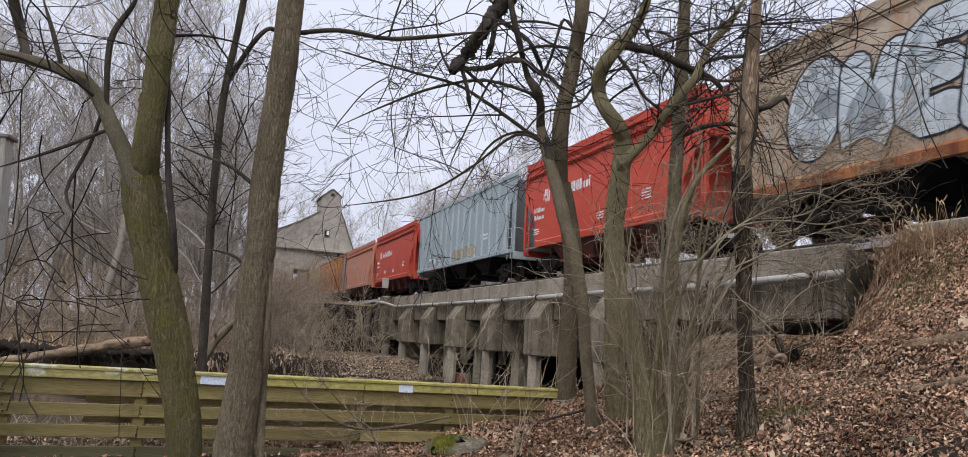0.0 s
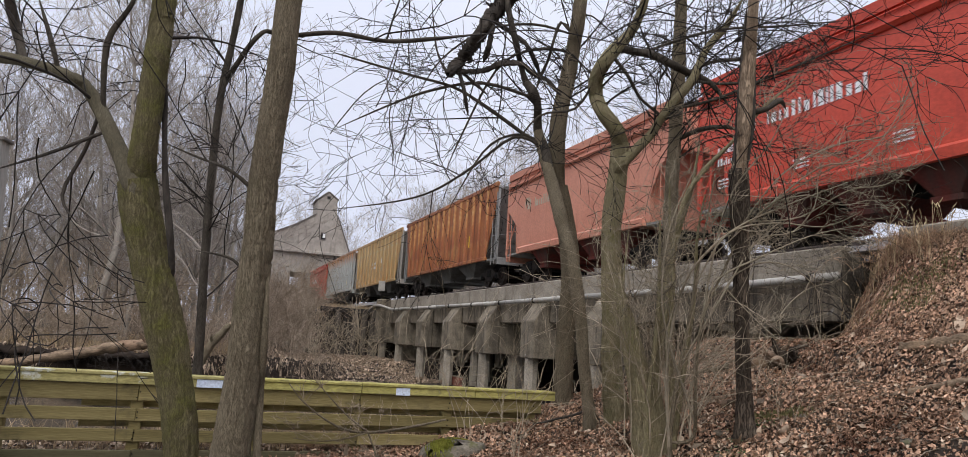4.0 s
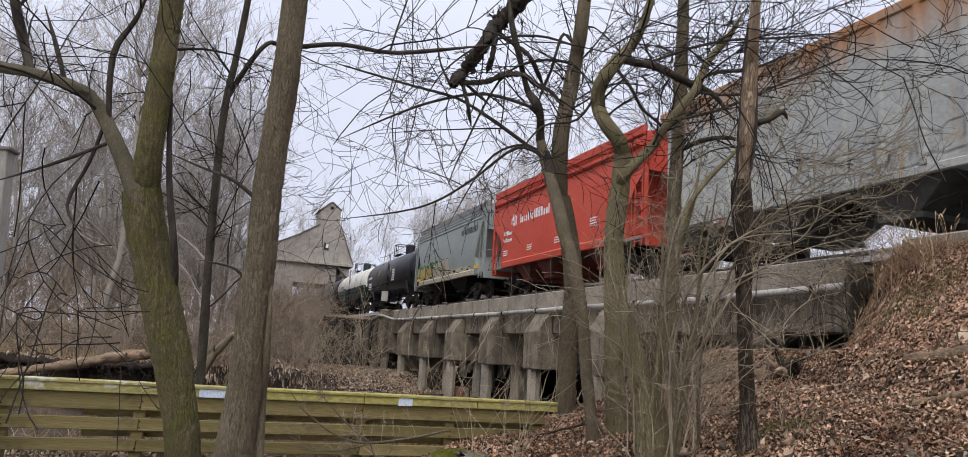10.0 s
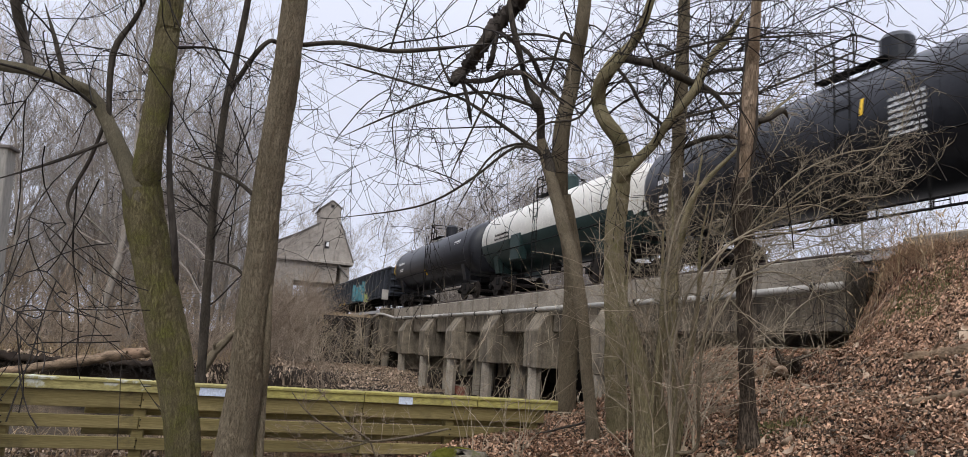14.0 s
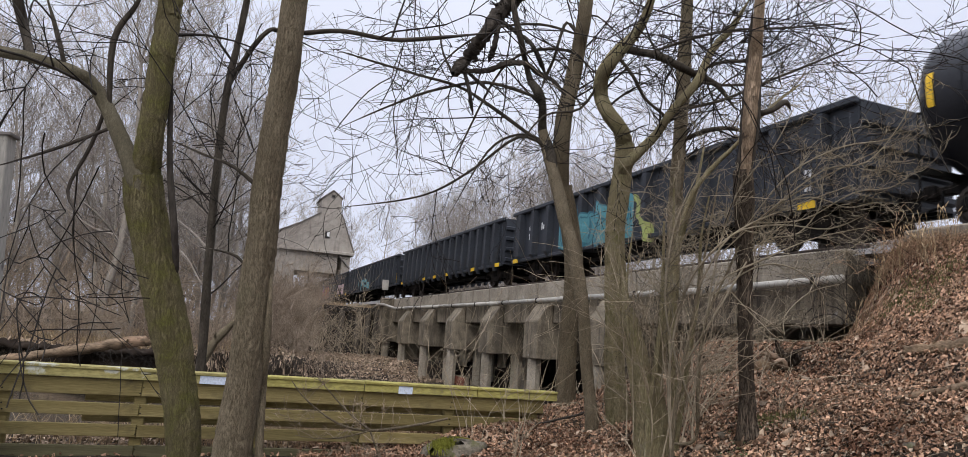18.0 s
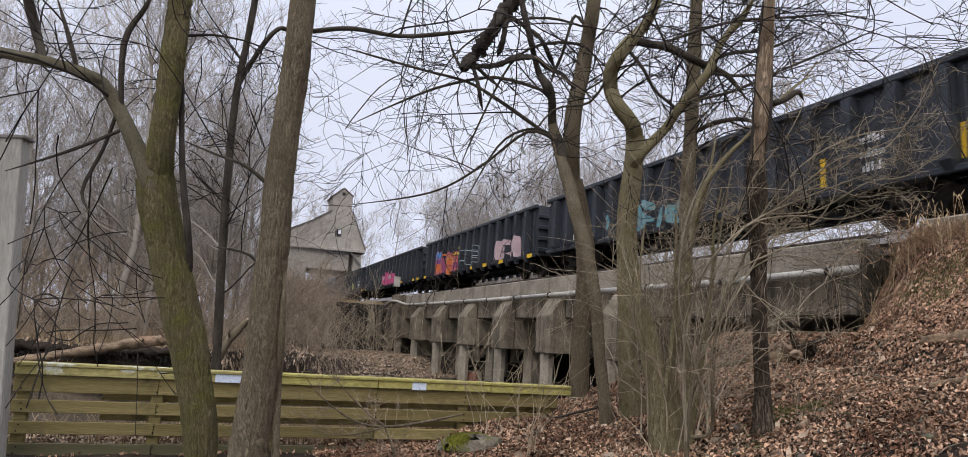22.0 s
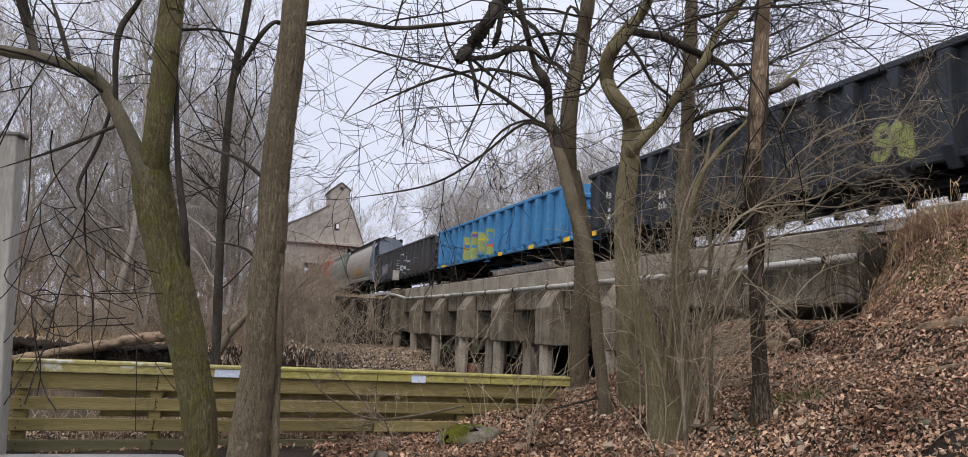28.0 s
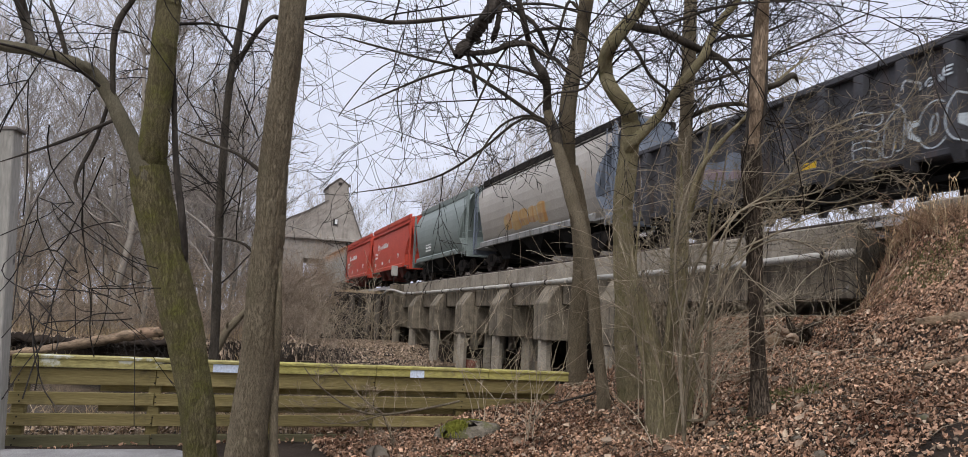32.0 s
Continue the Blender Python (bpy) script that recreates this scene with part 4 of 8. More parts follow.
        "trunk": [(5.75, 8.84, 0.29, 0.205), (5.68, 8.79, 0.73, 0.179), (5.60, 8.77, 1.08, 0.152), (5.53, 8.73, 1.52, 0.147), (5.49, 8.65, 2.14, 0.152), (5.43, 8.61, 2.58, 0.152), (5.34, 8.53, 3.28, 0.138), (5.34, 8.46, 3.73, 0.143), (5.35, 8.39, 4.17, 0.134), (5.33, 8.34, 4.57, 0.125)],
        "stem": [(5.39, 8.42, 4.51, 0.126), (5.22, 8.26, 4.71, 0.111), (5.02, 8.32, 4.97, 0.106), (4.99, 8.48, 5.25, 0.104), (4.93, 8.39, 5.49, 0.108), (4.93, 8.19, 5.66, 0.101), (5.11, 8.21, 5.91, 0.098), (5.33, 8.22, 6.17, 0.077), (5.37, 8.02, 6.36, 0.067), (5.44, 7.82, 6.87, 0.053)],
        "limb": [(5.31, 8.27, 4.23, 0.088), (5.56, 8.27, 4.49, 0.076), (5.81, 8.26, 4.76, 0.068), (5.90, 8.01, 5.07, 0.062), (6.15, 7.77, 5.50, 0.062), (6.40, 7.78, 6.02, 0.054), (6.66, 7.66, 6.40, 0.050), (6.75, 7.38, 6.77, 0.035)],
        "limb_b": [(5.21, 8.25, 5.97, 0.058), (5.43, 8.19, 5.94, 0.059), (5.59, 7.95, 5.83, 0.058), (5.91, 7.88, 5.71, 0.062), (6.23, 7.95, 5.69, 0.050), (6.51, 7.79, 5.52, 0.040), (6.74, 7.60, 5.09, 0.026)],
        "limb_c": [(5.12, 8.27, 5.72, 0.025), (5.27, 8.09, 5.50, 0.025), (5.53, 8.16, 5.24, 0.022), (5.87, 8.19, 5.07, 0.022), (5.92, 8.04, 4.85, 0.016)],
        "limb_d": [(6.15, 7.78, 5.50, 0.025), (6.60, 7.79, 5.54, 0.022), (7.03, 7.64, 5.58, 0.019), (7.40, 7.32, 5.48, 0.012)],
        "limb_e": [(5.70, 8.11, 5.93, 0.025), (6.09, 7.84, 6.17, 0.022), (6.56, 7.49, 6.27, 0.019), (7.39, 7.29, 6.42, 0.016), (8.39, 7.00, 6.63, 0.013)],
        "limb_f": [(6.06, 7.94, 5.08, 0.025), (6.50, 7.68, 5.25, 0.022), (7.26, 7.53, 5.66, 0.019), (7.92, 7.24, 6.01, 0.016), (8.56, 6.75, 6.37, 0.012)],
        "limb_g": [(4.91, 8.32, 5.37, 0.022), (4.72, 8.61, 5.06, 0.019), (4.19, 8.74, 4.88, 0.016), (3.77, 8.84, 4.24, 0.012)],
    },
    "straight_tree": {
        "trunk": [(7.65, 10.24, 0.59, 0.139), (7.49, 10.04, 2.29, 0.118), (7.35, 9.83, 3.98, 0.118), (7.29, 9.66, 5.26, 0.113), (7.23, 9.52, 6.32, 0.118), (7.16, 9.38, 7.38, 0.102), (7.08, 9.23, 8.55, 0.086)],
        "limb": [(7.35, 9.75, 5.29, 0.043), (7.67, 9.37, 5.46, 0.042), (8.18, 9.20, 5.51, 0.032), (8.85, 9.20, 5.31, 0.022)],
        "limb_b": [(7.14, 9.39, 6.37, 0.037), (7.73, 9.28, 6.66, 0.032), (8.52, 9.11, 6.86, 0.027), (9.15, 8.62, 7.24, 0.021)],
    },
    "dead_trunk": {
        "trunk": [(5.73, 6.25, 0.75, 0.125), (5.71, 6.24, 0.96, 0.103), (5.68, 6.22, 1.26, 0.091), (5.62, 6.17, 1.63, 0.088), (5.55, 6.12, 2.28, 0.093), (5.52, 6.09, 2.62, 0.101), (5.46, 6.04, 3.03, 0.109), (5.40, 5.99, 3.40, 0.121), (5.36, 5.97, 3.68, 0.105)],
        "snag": [(5.40, 5.97, 3.54, 0.075), (5.35, 5.87, 4.01, 0.070), (5.35, 5.84, 4.31, 0.073), (5.38, 5.84, 4.67, 0.074), (5.38, 5.80, 5.02, 0.066), (5.29, 5.66, 5.30, 0.06), (5.32, 5.64, 5.95, 0.053), (5.29, 5.56, 6.59, 0.039)],
        "strip": [(5.41, 5.90, 3.60, 0.012), (5.42, 5.82, 4.04, 0.022), (5.42, 5.79, 4.35, 0.024), (5.43, 5.79, 4.65, 0.022), (5.41, 5.75, 5.0, 0.012)],
        "strip_b": [(5.33, 6.0, 3.45, 0.050), (5.305, 5.91, 3.94, 0.034), (5.3, 5.89, 4.28, 0.026), (5.33, 5.885, 4.68, 0.024), (5.335, 5.84, 5.08, 0.022), (5.25, 5.70, 5.49, 0.016)],
        "limb": [(5.47, 5.86, 4.33, 0.034), (5.55, 5.71, 4.35, 0.031), (5.74, 5.72, 4.48, 0.031), (5.88, 5.77, 4.41, 0.021)],
    },
    "tangled_bush": {
        "trunk": [(4.91, 6.51, 0.63, 0.0238), (4.91, 6.42, 1.23, 0.0205), (4.96, 6.29, 1.91, 0.0172), (5.00, 6.20, 2.45, 0.0139), (5.03, 6.10, 2.99, 0.0107), (5.07, 5.99, 3.60, 0.0066)],
        "stem": [(5.19, 6.47, 0.70, 0.0205), (5.06, 6.28, 1.25, 0.0172), (5.06, 6.20, 1.92, 0.0139), (5.30, 6.17, 2.47, 0.0123), (5.52, 5.94, 3.09, 0.0107), (5.96, 5.58, 3.54, 0.0082), (6.68, 5.33, 3.98, 0.0057)],
        "limb_b": [(4.77, 6.47, 0.57, 0.0172), (4.79, 6.44, 1.36, 0.0156), (4.88, 6.39, 2.11, 0.0139), (4.96, 6.17, 2.58, 0.0123), (5.29, 5.92, 2.99, 0.0107), (5.90, 5.78, 3.31, 0.0090), (6.53, 5.52, 3.61, 0.0066)],
        "limb_c": [(5.13, 6.28, 1.92, 0.0107), (5.23, 6.19, 2.40, 0.0107), (5.61, 5.85, 2.71, 0.0090), (6.11, 5.65, 2.97, 0.0066), (6.78, 5.51, 3.16, 0.0049)],
        "limb_d": [(5.00, 6.22, 2.45, 0.0107), (5.20, 5.95, 2.92, 0.0090), (5.76, 5.82, 3.09, 0.0090), (6.34, 5.69, 3.10, 0.0066), (6.60, 5.44, 3.26, 0.0049)],
        "limb_e": [(5.17, 6.03, 2.59, 0.0107), (5.65, 5.89, 3.23, 0.0090), (6.19, 5.62, 3.74, 0.0082), (6.51, 5.35, 3.82, 0.0066), (6.81, 5.20, 4.21, 0.0049), (7.14, 5.13, 4.78, 0.0041)],
        "limb_f": [(5.19, 6.25, 2.26, 0.0107), (5.56, 5.98, 2.61, 0.0090), (5.85, 5.75, 2.62, 0.0074), (6.27, 5.74, 2.38, 0.0057), (6.45, 5.82, 1.98, 0.0041)],
        "limb_g": [(5.33, 5.96, 2.97, 0.0090), (5.71, 5.67, 3.61, 0.0082), (6.35, 5.51, 4.01, 0.0082), (6.83, 5.32, 4.14, 0.0066), (6.90, 5.12, 4.34, 0.0041)],
        "limb_h": [(5.47, 5.88, 3.07, 0.0090), (6.07, 5.78, 3.19, 0.0082), (6.49, 5.50, 3.50, 0.0066), (6.77, 5.27, 3.56, 0.0057), (7.10, 5.22, 3.77, 0.0041)],
        "limb_i": [(5.05, 6.50, 0.96, 0.0139), (4.74, 6.36, 1.77, 0.0123), (4.60, 6.28, 2.36, 0.0107), (4.71, 6.27, 3.05, 0.0090), (4.91, 6.11, 3.68, 0.0066)],
        "limb_j": [(4.96, 6.27, 1.51, 0.0123), (5.29, 6.07, 2.33, 0.0107), (5.65, 5.98, 2.90, 0.0090), (5.96, 5.77, 3.01, 0.0082), (6.07, 5.57, 3.29, 0.0057), (6.15, 5.59, 3.65, 0.0041)],
        "limb_k": [(5.06, 6.29, 1.78, 0.0107), (5.21, 6.17, 2.74, 0.0098), (5.25, 5.92, 3.40, 0.0082), (5.55, 5.68, 3.94, 0.0066), (5.80, 5.66, 4.40, 0.0049)],
        "limb_l": [(5.63, 6.07, 2.15, 0.0066), (5.84, 5.89, 1.82, 0.0066), (5.88, 5.88, 2.09, 0.0066), (6.21, 5.85, 2.38, 0.0066), (6.46, 5.66, 2.49, 0.0049)],
        "limb_m": [(5.54, 5.77, 3.27, 0.0082), (6.05, 5.67, 3.42, 0.0082), (6.50, 5.59, 3.35, 0.0066), (6.71, 5.37, 3.40, 0.0057), (6.87, 5.29, 3.27, 0.0041)],
    },
}


def tubes(branches, sides):
    """Vertices and faces of many tapering tubes; each branch is a list of (x, y, z, radius)."""
    verts, faces, base = [], [], 0
    groups = {}
    for b in branches:
        groups.setdefault(len(b), []).append(b)
    ang = np.arange(sides) * math.tau / sides
    ca, sa = np.cos(ang), np.sin(ang)
    for n, bs in groups.items():
        A = np.array(bs, dtype=np.float64)
        P, r = A[:, :, :3], A[:, :, 3]
        T = np.empty_like(P)
        T[:, 1:-1] = P[:, 2:] - P[:, :-2]
        T[:, 0], T[:, -1] = P[:, 1] - P[:, 0], P[:, -1] - P[:, -2]
        T /= np.linalg.norm(T, axis=2, keepdims=True) + 1e-9
        ref = np.where(np.abs(T[:, :1, 2:3]) > 0.8, np.array([1.0, 0.05, 0]), np.array([0.05, 0, 1.0]))
        U = np.cross(T, ref)
        U /= np.linalg.norm(U, axis=2, keepdims=True) + 1e-9
        V = np.cross(T, U)
        ring = P[:, :, None] + r[:, :, None, None] * (U[:, :, None] * ca[None, None, :, None] + V[:, :, None] * sa[None, None, :, None])
        verts.append(ring.reshape(-1, 3))
        k = np.arange(len(bs) * n * sides).reshape(len(bs), n, sides) + base
        nxt = np.roll(k, -1, axis=2)
        faces.append(np.stack([k[:, :-1], nxt[:, :-1], nxt[:, 1:], k[:, 1:]], -1).reshape(-1, 4))
        base += len(bs) * n * sides
    return np.concatenate(verts), np.concatenate(faces)


def curve_through(pts, per=4):
    """More points on a smooth line through a few."""
    P = [pts[0]] + list(pts) + [pts[-1]]
    out = []
    for a, b, c, d in zip(P, P[1:], P[2:], P[3:]):
        for k in range(per):
            t = k / per
            out.append(tuple(0.5 * (2 * b[i] + (c[i] - a[i]) * t + (2 * a[i] - 5 * b[i] + 4 * c[i] - d[i]) * t * t + (3 * b[i] - a[i] - 3 * c[i] + d[i]) * t ** 3) for i in range(4)))
    out.append(tuple(pts[-1]))
    return out


def grow(rng, p, d, length, radius, level, out, counts, wiggle=0.22, lift=0.04, spread=(0.5, 1.1), least=0.003):
    """A twig that bends in slow curves, and its side twigs down to the last level of counts."""
    n = (9, 9, 8, 7, 6)[min(level, 4)]
    pts, q, dd = [], Vector(p), Vector(d).normalized()
    dirs = []
    seg = length / (n - 1)
    curl = Vector((rng.gauss(0, 1), rng.gauss(0, 1), rng.gauss(0, 1))) * wiggle * 0.25
    for k in range(n):
        pts.append((q.x, q.y, q.z, max(least, radius * (1 - 0.75 * k / (n - 1)))))
        dirs.append(dd.copy())
        curl = curl * 0.6 + Vector((rng.gauss(0, 1), rng.gauss(0, 1), rng.gauss(0, 1))) * wiggle * 0.42
        dd = dd + curl + Vector((0, 0, lift))
        dd.normalize()
        q = q + dd * seg
    out.append(pts)
    if level - 1 >= len(counts) or level >= len(counts):
        return
    for _ in range(counts[level]):
        k = rng.randrange(1, n)
        base = pts[k]
        axis = Vector((rng.gauss(0, 1), rng.gauss(0, 1), rng.gauss(0, 1)))
        side = dirs[k].cross(axis)
        if side.length < 1e-4:
            continue
        side.normalize()
        a = rng.uniform(*spread)
        nd = dirs[k] * math.cos(a) + side * math.sin(a)
        grow(rng, base[:3], nd, length * rng.uniform(0.4, 0.7), base[3] * rng.uniform(0.45, 0.65), level + 1, out, counts, wiggle, lift, spread, least)


def rough_tube(pts, sides, seed, amount=0.07):
    """One trunk with ridges and swellings."""
    v, f = tubes([pts], sides)
    r = np.random.RandomState(seed)
    n = len(pts)
    V = v.reshape(n, sides, 3)
    C = np.array([p[:3] for p in pts])[:, None]
    ridge = 1 + amount * (r.rand(1, sides, 1) - 0.5) * 2 + amount * 0.7 * (r.rand(n, sides, 1) - 0.5) * 2
    swell = 1 + min(amount, 0.1) * 0.8 * np.sin(np.linspace(0, n * 0.9, n) + seed)[:, None, None]
    return (C + (V - C) * ridge * swell).reshape(-1, 3), f


def lattice(u, v, cells, seed):
    """Smooth noise on a tube's skin: u runs once round it, v along it in cells."""
    r = np.random.RandomState(seed % 100000).rand(cells, int(v.max()) + 3)
    a, b = (u % 1.0) * cells, v
    ia, ib = np.floor(a).astype(int) % cells, np.floor(b).astype(int)
    fa, fb = a - np.floor(a), b - ib
    fa, fb = fa * fa * (3 - 2 * fa), fb * fb * (3 - 2 * fb)
    ja = (ia + 1) % cells
    return (r[ia, ib] * (1 - fa) + r[ja, ib] * fa) * (1 - fb) + (r[ia, ib + 1] * (1 - fa) + r[ja, ib + 1] * fa) * fb


def bark_tube(pts, seed, pitch=0.024, deep=0.06, step_=0.016, uneven=0.1):
    """A trunk with plates of bark parted by furrows that wander up the stem."""
    fine = np.array(curve_through(pts, 10))
    way = np.concatenate([[0], np.cumsum(np.linalg.norm(np.diff(fine[:, :3], axis=0), axis=1))])
    n = max(6, int(way[-1] / step_))
    at = np.linspace(0, way[-1], n)
    line = np.stack([np.interp(at, way, fine[:, k]) for k in range(4)], -1)
    mean = float(line[:, 3].mean())
    sides = int(min(128, max(20, math.tau * mean / 0.0085)))
    v, f = tubes([[tuple(p) for p in line]], sides)
    V, C = v.reshape(n, sides, 3), line[:, None, :3]
    u, w = np.meshgrid(np.arange(sides) / sides, at)
    cells = max(5, int(math.tau * mean / pitch))
    lean = (lattice(u, w / 0.3, max(4, cells // 3), seed + 1) - 0.5) * 2.2 / cells
    plate = np.clip(np.abs(2 * lattice(u + lean, w / (pitch * 6), cells, seed + 2) - 1) * 2.4, 0, 1)
    flake = lattice(u + lean, w / (pitch * 1.8), cells * 2, seed + 3) - 0.5
    swell = (lattice(u, w / (0.45 if uneven < 0.2 else 1.3), 5, seed + 4) - 0.5) * uneven * 2
    depth = np.clip(line[:, 3] * deep, 0.0015, 0.012)[:, None]
    out = line[:, 3][:, None] * (1 + swell) + depth * (plate - 0.8) + depth * 0.5 * flake
    way_out = (V - C) / (np.linalg.norm(V - C, axis=2, keepdims=True) + 1e-9)
    return (C + way_out * out[:, :, None]).reshape(-1, 3), f


def near_tree(name, label, trunk_mk, seed, twig_counts, twig_len, per_metre, twig_mk="twig", buttress=0.0, start=0.25, thin_below=-99.0, droop=0.03, bend=0.19, crown=99.0, finest=0.0042):
    rng = random.Random(seed)
    spines = SPINES[name]
    x, y, z, r0 = spines["trunk"][0]
    gz = float(ground(x, y))
    tree = thing(name, None, label, "tree")
    twigs, made = [], []
    for k, (part_name, sp) in enumerate(spines.items()):
        pts = list(sp)
        if part_name == "trunk":
            lean = (pts[0][0] - (pts[1][0] - pts[0][0]) * 0.4, pts[0][1], min(gz, pts[0][2]) - 0.25, pts[0][3] * (1.1 + buttress))
            pts = [lean] + pts
        elif part_name not in ("dead_limb", "stem", "snag"):
            pts[-1] = (*pts[-1][:3], 0.004)
        line = curve_through(pts, 6 if part_name in ("trunk", "stem") else 9 if part_name == "dead_limb" else 4)
        if made and part_name not in ("vine", "dead_limb", "strip", "strip_b"):
            # a limb grows out of the wood nearest to its foot
            d0 = (Vector(pts[1][:3]) - Vector(pts[0][:3])).normalized()
            low = Vector(pts[0][:3]) - d0 * (0.25 if part_name == "limb" else 0.08)
            root = min(made, key=lambda p: (Vector(p[:3]) - low).length)
            if 0.02 < (Vector(root[:3]) - Vector(pts[0][:3])).length < 0.45:
                foot = (*root[:3], min(root[3] * 0.6, pts[0][3] * 0.9))
                pts = [foot] + (pts if part_name in ("limb", "stem") else pts[1:])
                line = curve_through(pts, 6 if part_name == "stem" else 4)
        made += line
        if part_name in ("trunk", "stem", "snag", "limb") and pts[0][3] > 0.03:
            deep = 0.13 if name == "dead_trunk" else 0.09
            v, f = bark_tube(pts, seed * 31 + k * 7, 0.045 if name == "dead_trunk" else 0.024, deep, uneven=0.26 if name == "dead_trunk" else 0.09 if part_name == "trunk" else 0.05)
        else:
            shaggy = part_name.startswith(("dead", "strip"))
            v, f = rough_tube(curve_through(pts, 16) if shaggy else line, 14 if shaggy else 10, seed + k, 0.3 if shaggy else 0.05)
        plain = part_name.split("_")[0] if not part_name.startswith("dead") else "dead_limb"
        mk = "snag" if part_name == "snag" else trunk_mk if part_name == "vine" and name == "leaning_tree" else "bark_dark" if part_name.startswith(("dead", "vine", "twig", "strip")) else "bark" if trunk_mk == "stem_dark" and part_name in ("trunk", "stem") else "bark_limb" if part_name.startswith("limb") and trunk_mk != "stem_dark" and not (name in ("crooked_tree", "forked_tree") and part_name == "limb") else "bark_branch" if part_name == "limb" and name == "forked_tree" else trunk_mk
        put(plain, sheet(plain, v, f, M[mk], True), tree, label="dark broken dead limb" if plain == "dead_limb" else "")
        if part_name in ("vine", "strip", "strip_b", "snag") or (part_name == "trunk" and len(spines) > 2 and crown > 50):
            continue
        length = sum((Vector(a[:3]) - Vector(b[:3])).length for a, b in zip(pts, pts[1:]))
        for _ in range(int(length * per_metre * (1.0 if crown < 50 else 0.4 if part_name in ("trunk", "stem") else 1.0) * (2.2 if part_name == "dead_limb" else 0.3 if part_name.startswith("dead") else 1))):
            i = rng.randrange(int(len(line) * start), len(line) - 1)
            if (line[i][0] < thin_below and rng.random() < 0.56) or (part_name in ("trunk", "stem") and crown < 50 and line[i][2] < crown):
                continue
            a, b = Vector(line[i][:3]), Vector(line[i + 1][:3])
            d = (b - a).normalized()
            side = d.cross(Vector((rng.gauss(0, 1), rng.gauss(0, 1), rng.gauss(0, 1)))).normalized()
            ang = rng.uniform(0.6, 1.3)
            grow(rng, a, d * math.cos(ang) + side * math.sin(ang) + Vector((0, 0, 0.25)), twig_len * rng.uniform(0.5, 1.25) * (0.16 if part_name.startswith("dead") else 1), min(0.018, line[i][3] * 0.5), 1, twigs, twig_counts, bend, droop, (0.45, 1.0), finest)
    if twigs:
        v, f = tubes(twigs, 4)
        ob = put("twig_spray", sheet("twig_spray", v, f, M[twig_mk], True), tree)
        ob["kind"] = "stuff"
    return tree


near_tree("forked_tree", "mossy forked tree trunk with bare limbs by the path", "bark_moss", 11, (0, 5, 4), 1.9, 1.5, droop=-0.02)
near_tree("leaning_tree", "thick leaning grey-brown tree trunk by the path", "bark", 12, (0, 5, 4), 2.3, 1.9, droop=-0.04)
near_tree("slender_tree", "slender dark bare tree beyond the plank railing", "bark_limb", 13, (0, 4, 3, 2), 2.2, 2.2)
near_tree("twin_tree", "bare grey tree with a broken dead limb", "bark", 14, (0, 5, 4), 1.8, 3.0, droop=-0.02, thin_below=4.9, crown=5.4)
near_tree("kinked_tree", "slim leaning bare tree with a kinked top", "bark", 15, (0, 5, 4), 1.9, 2.2, droop=-0.03, thin_below=5.0)
near_tree("crooked_tree", "crooked mossy bare tree with an S-shaped stem", "bark_olive", 16, (0, 5, 4), 1.6, 2.9, buttress=0.05, bend=0.26, crown=4.6)
near_tree("straight_tree", "straight bare tree beside the trestle", "bark", 17, (0, 5, 4), 1.8, 3.1, bend=0.26, crown=4.8)
near_tree("dead_trunk", "dead tree trunk with peeling bark on the leafy bank", "bark_dead", 18, (0, 2), 0.5, 0.25, twig_mk="twig")


def shrub(name, label, x, y, stems, height, seed, spread=0.45, lean=(0, 0), base=0.06, mk="brush", counts=(0, 6, 5, 3), wiggle=0.16, thick=0.014, least=0.0032, up=0.0):
    rng = random.Random(seed)
    z = float(ground(x, y)) - 0.1 + up
    tree = thing(name, None, label, "shrub")
    main, fine = [], []
    for k in range(stems):
        a = rng.uniform(0, math.tau)
        d = Vector((math.cos(a) * rng.uniform(0.05, spread) + lean[0], math.sin(a) * rng.uniform(0.05, spread) + lean[1], 1))
        out = []
        grow(rng, (x + base * rng.gauss(0, 1), y + base * rng.gauss(0, 1), z), d, height * rng.uniform(0.5, 1.15), thick * rng.uniform(0.6, 1.6), 1, out, counts, wiggle, 0.0, (0.4, 0.95), least)
        main.append(out[0])
        fine += out[1:]
    for b in main:
        v, f = tubes([b], 6)
        put("stem", sheet("stem", v, f, M[mk], True), tree)
    if fine:
        v, f = tubes(fine, 4)
        ob = put("twig_spray", sheet("twig_spray", v, f, M[mk], True), tree)
        ob["kind"] = "stuff"
    return tree


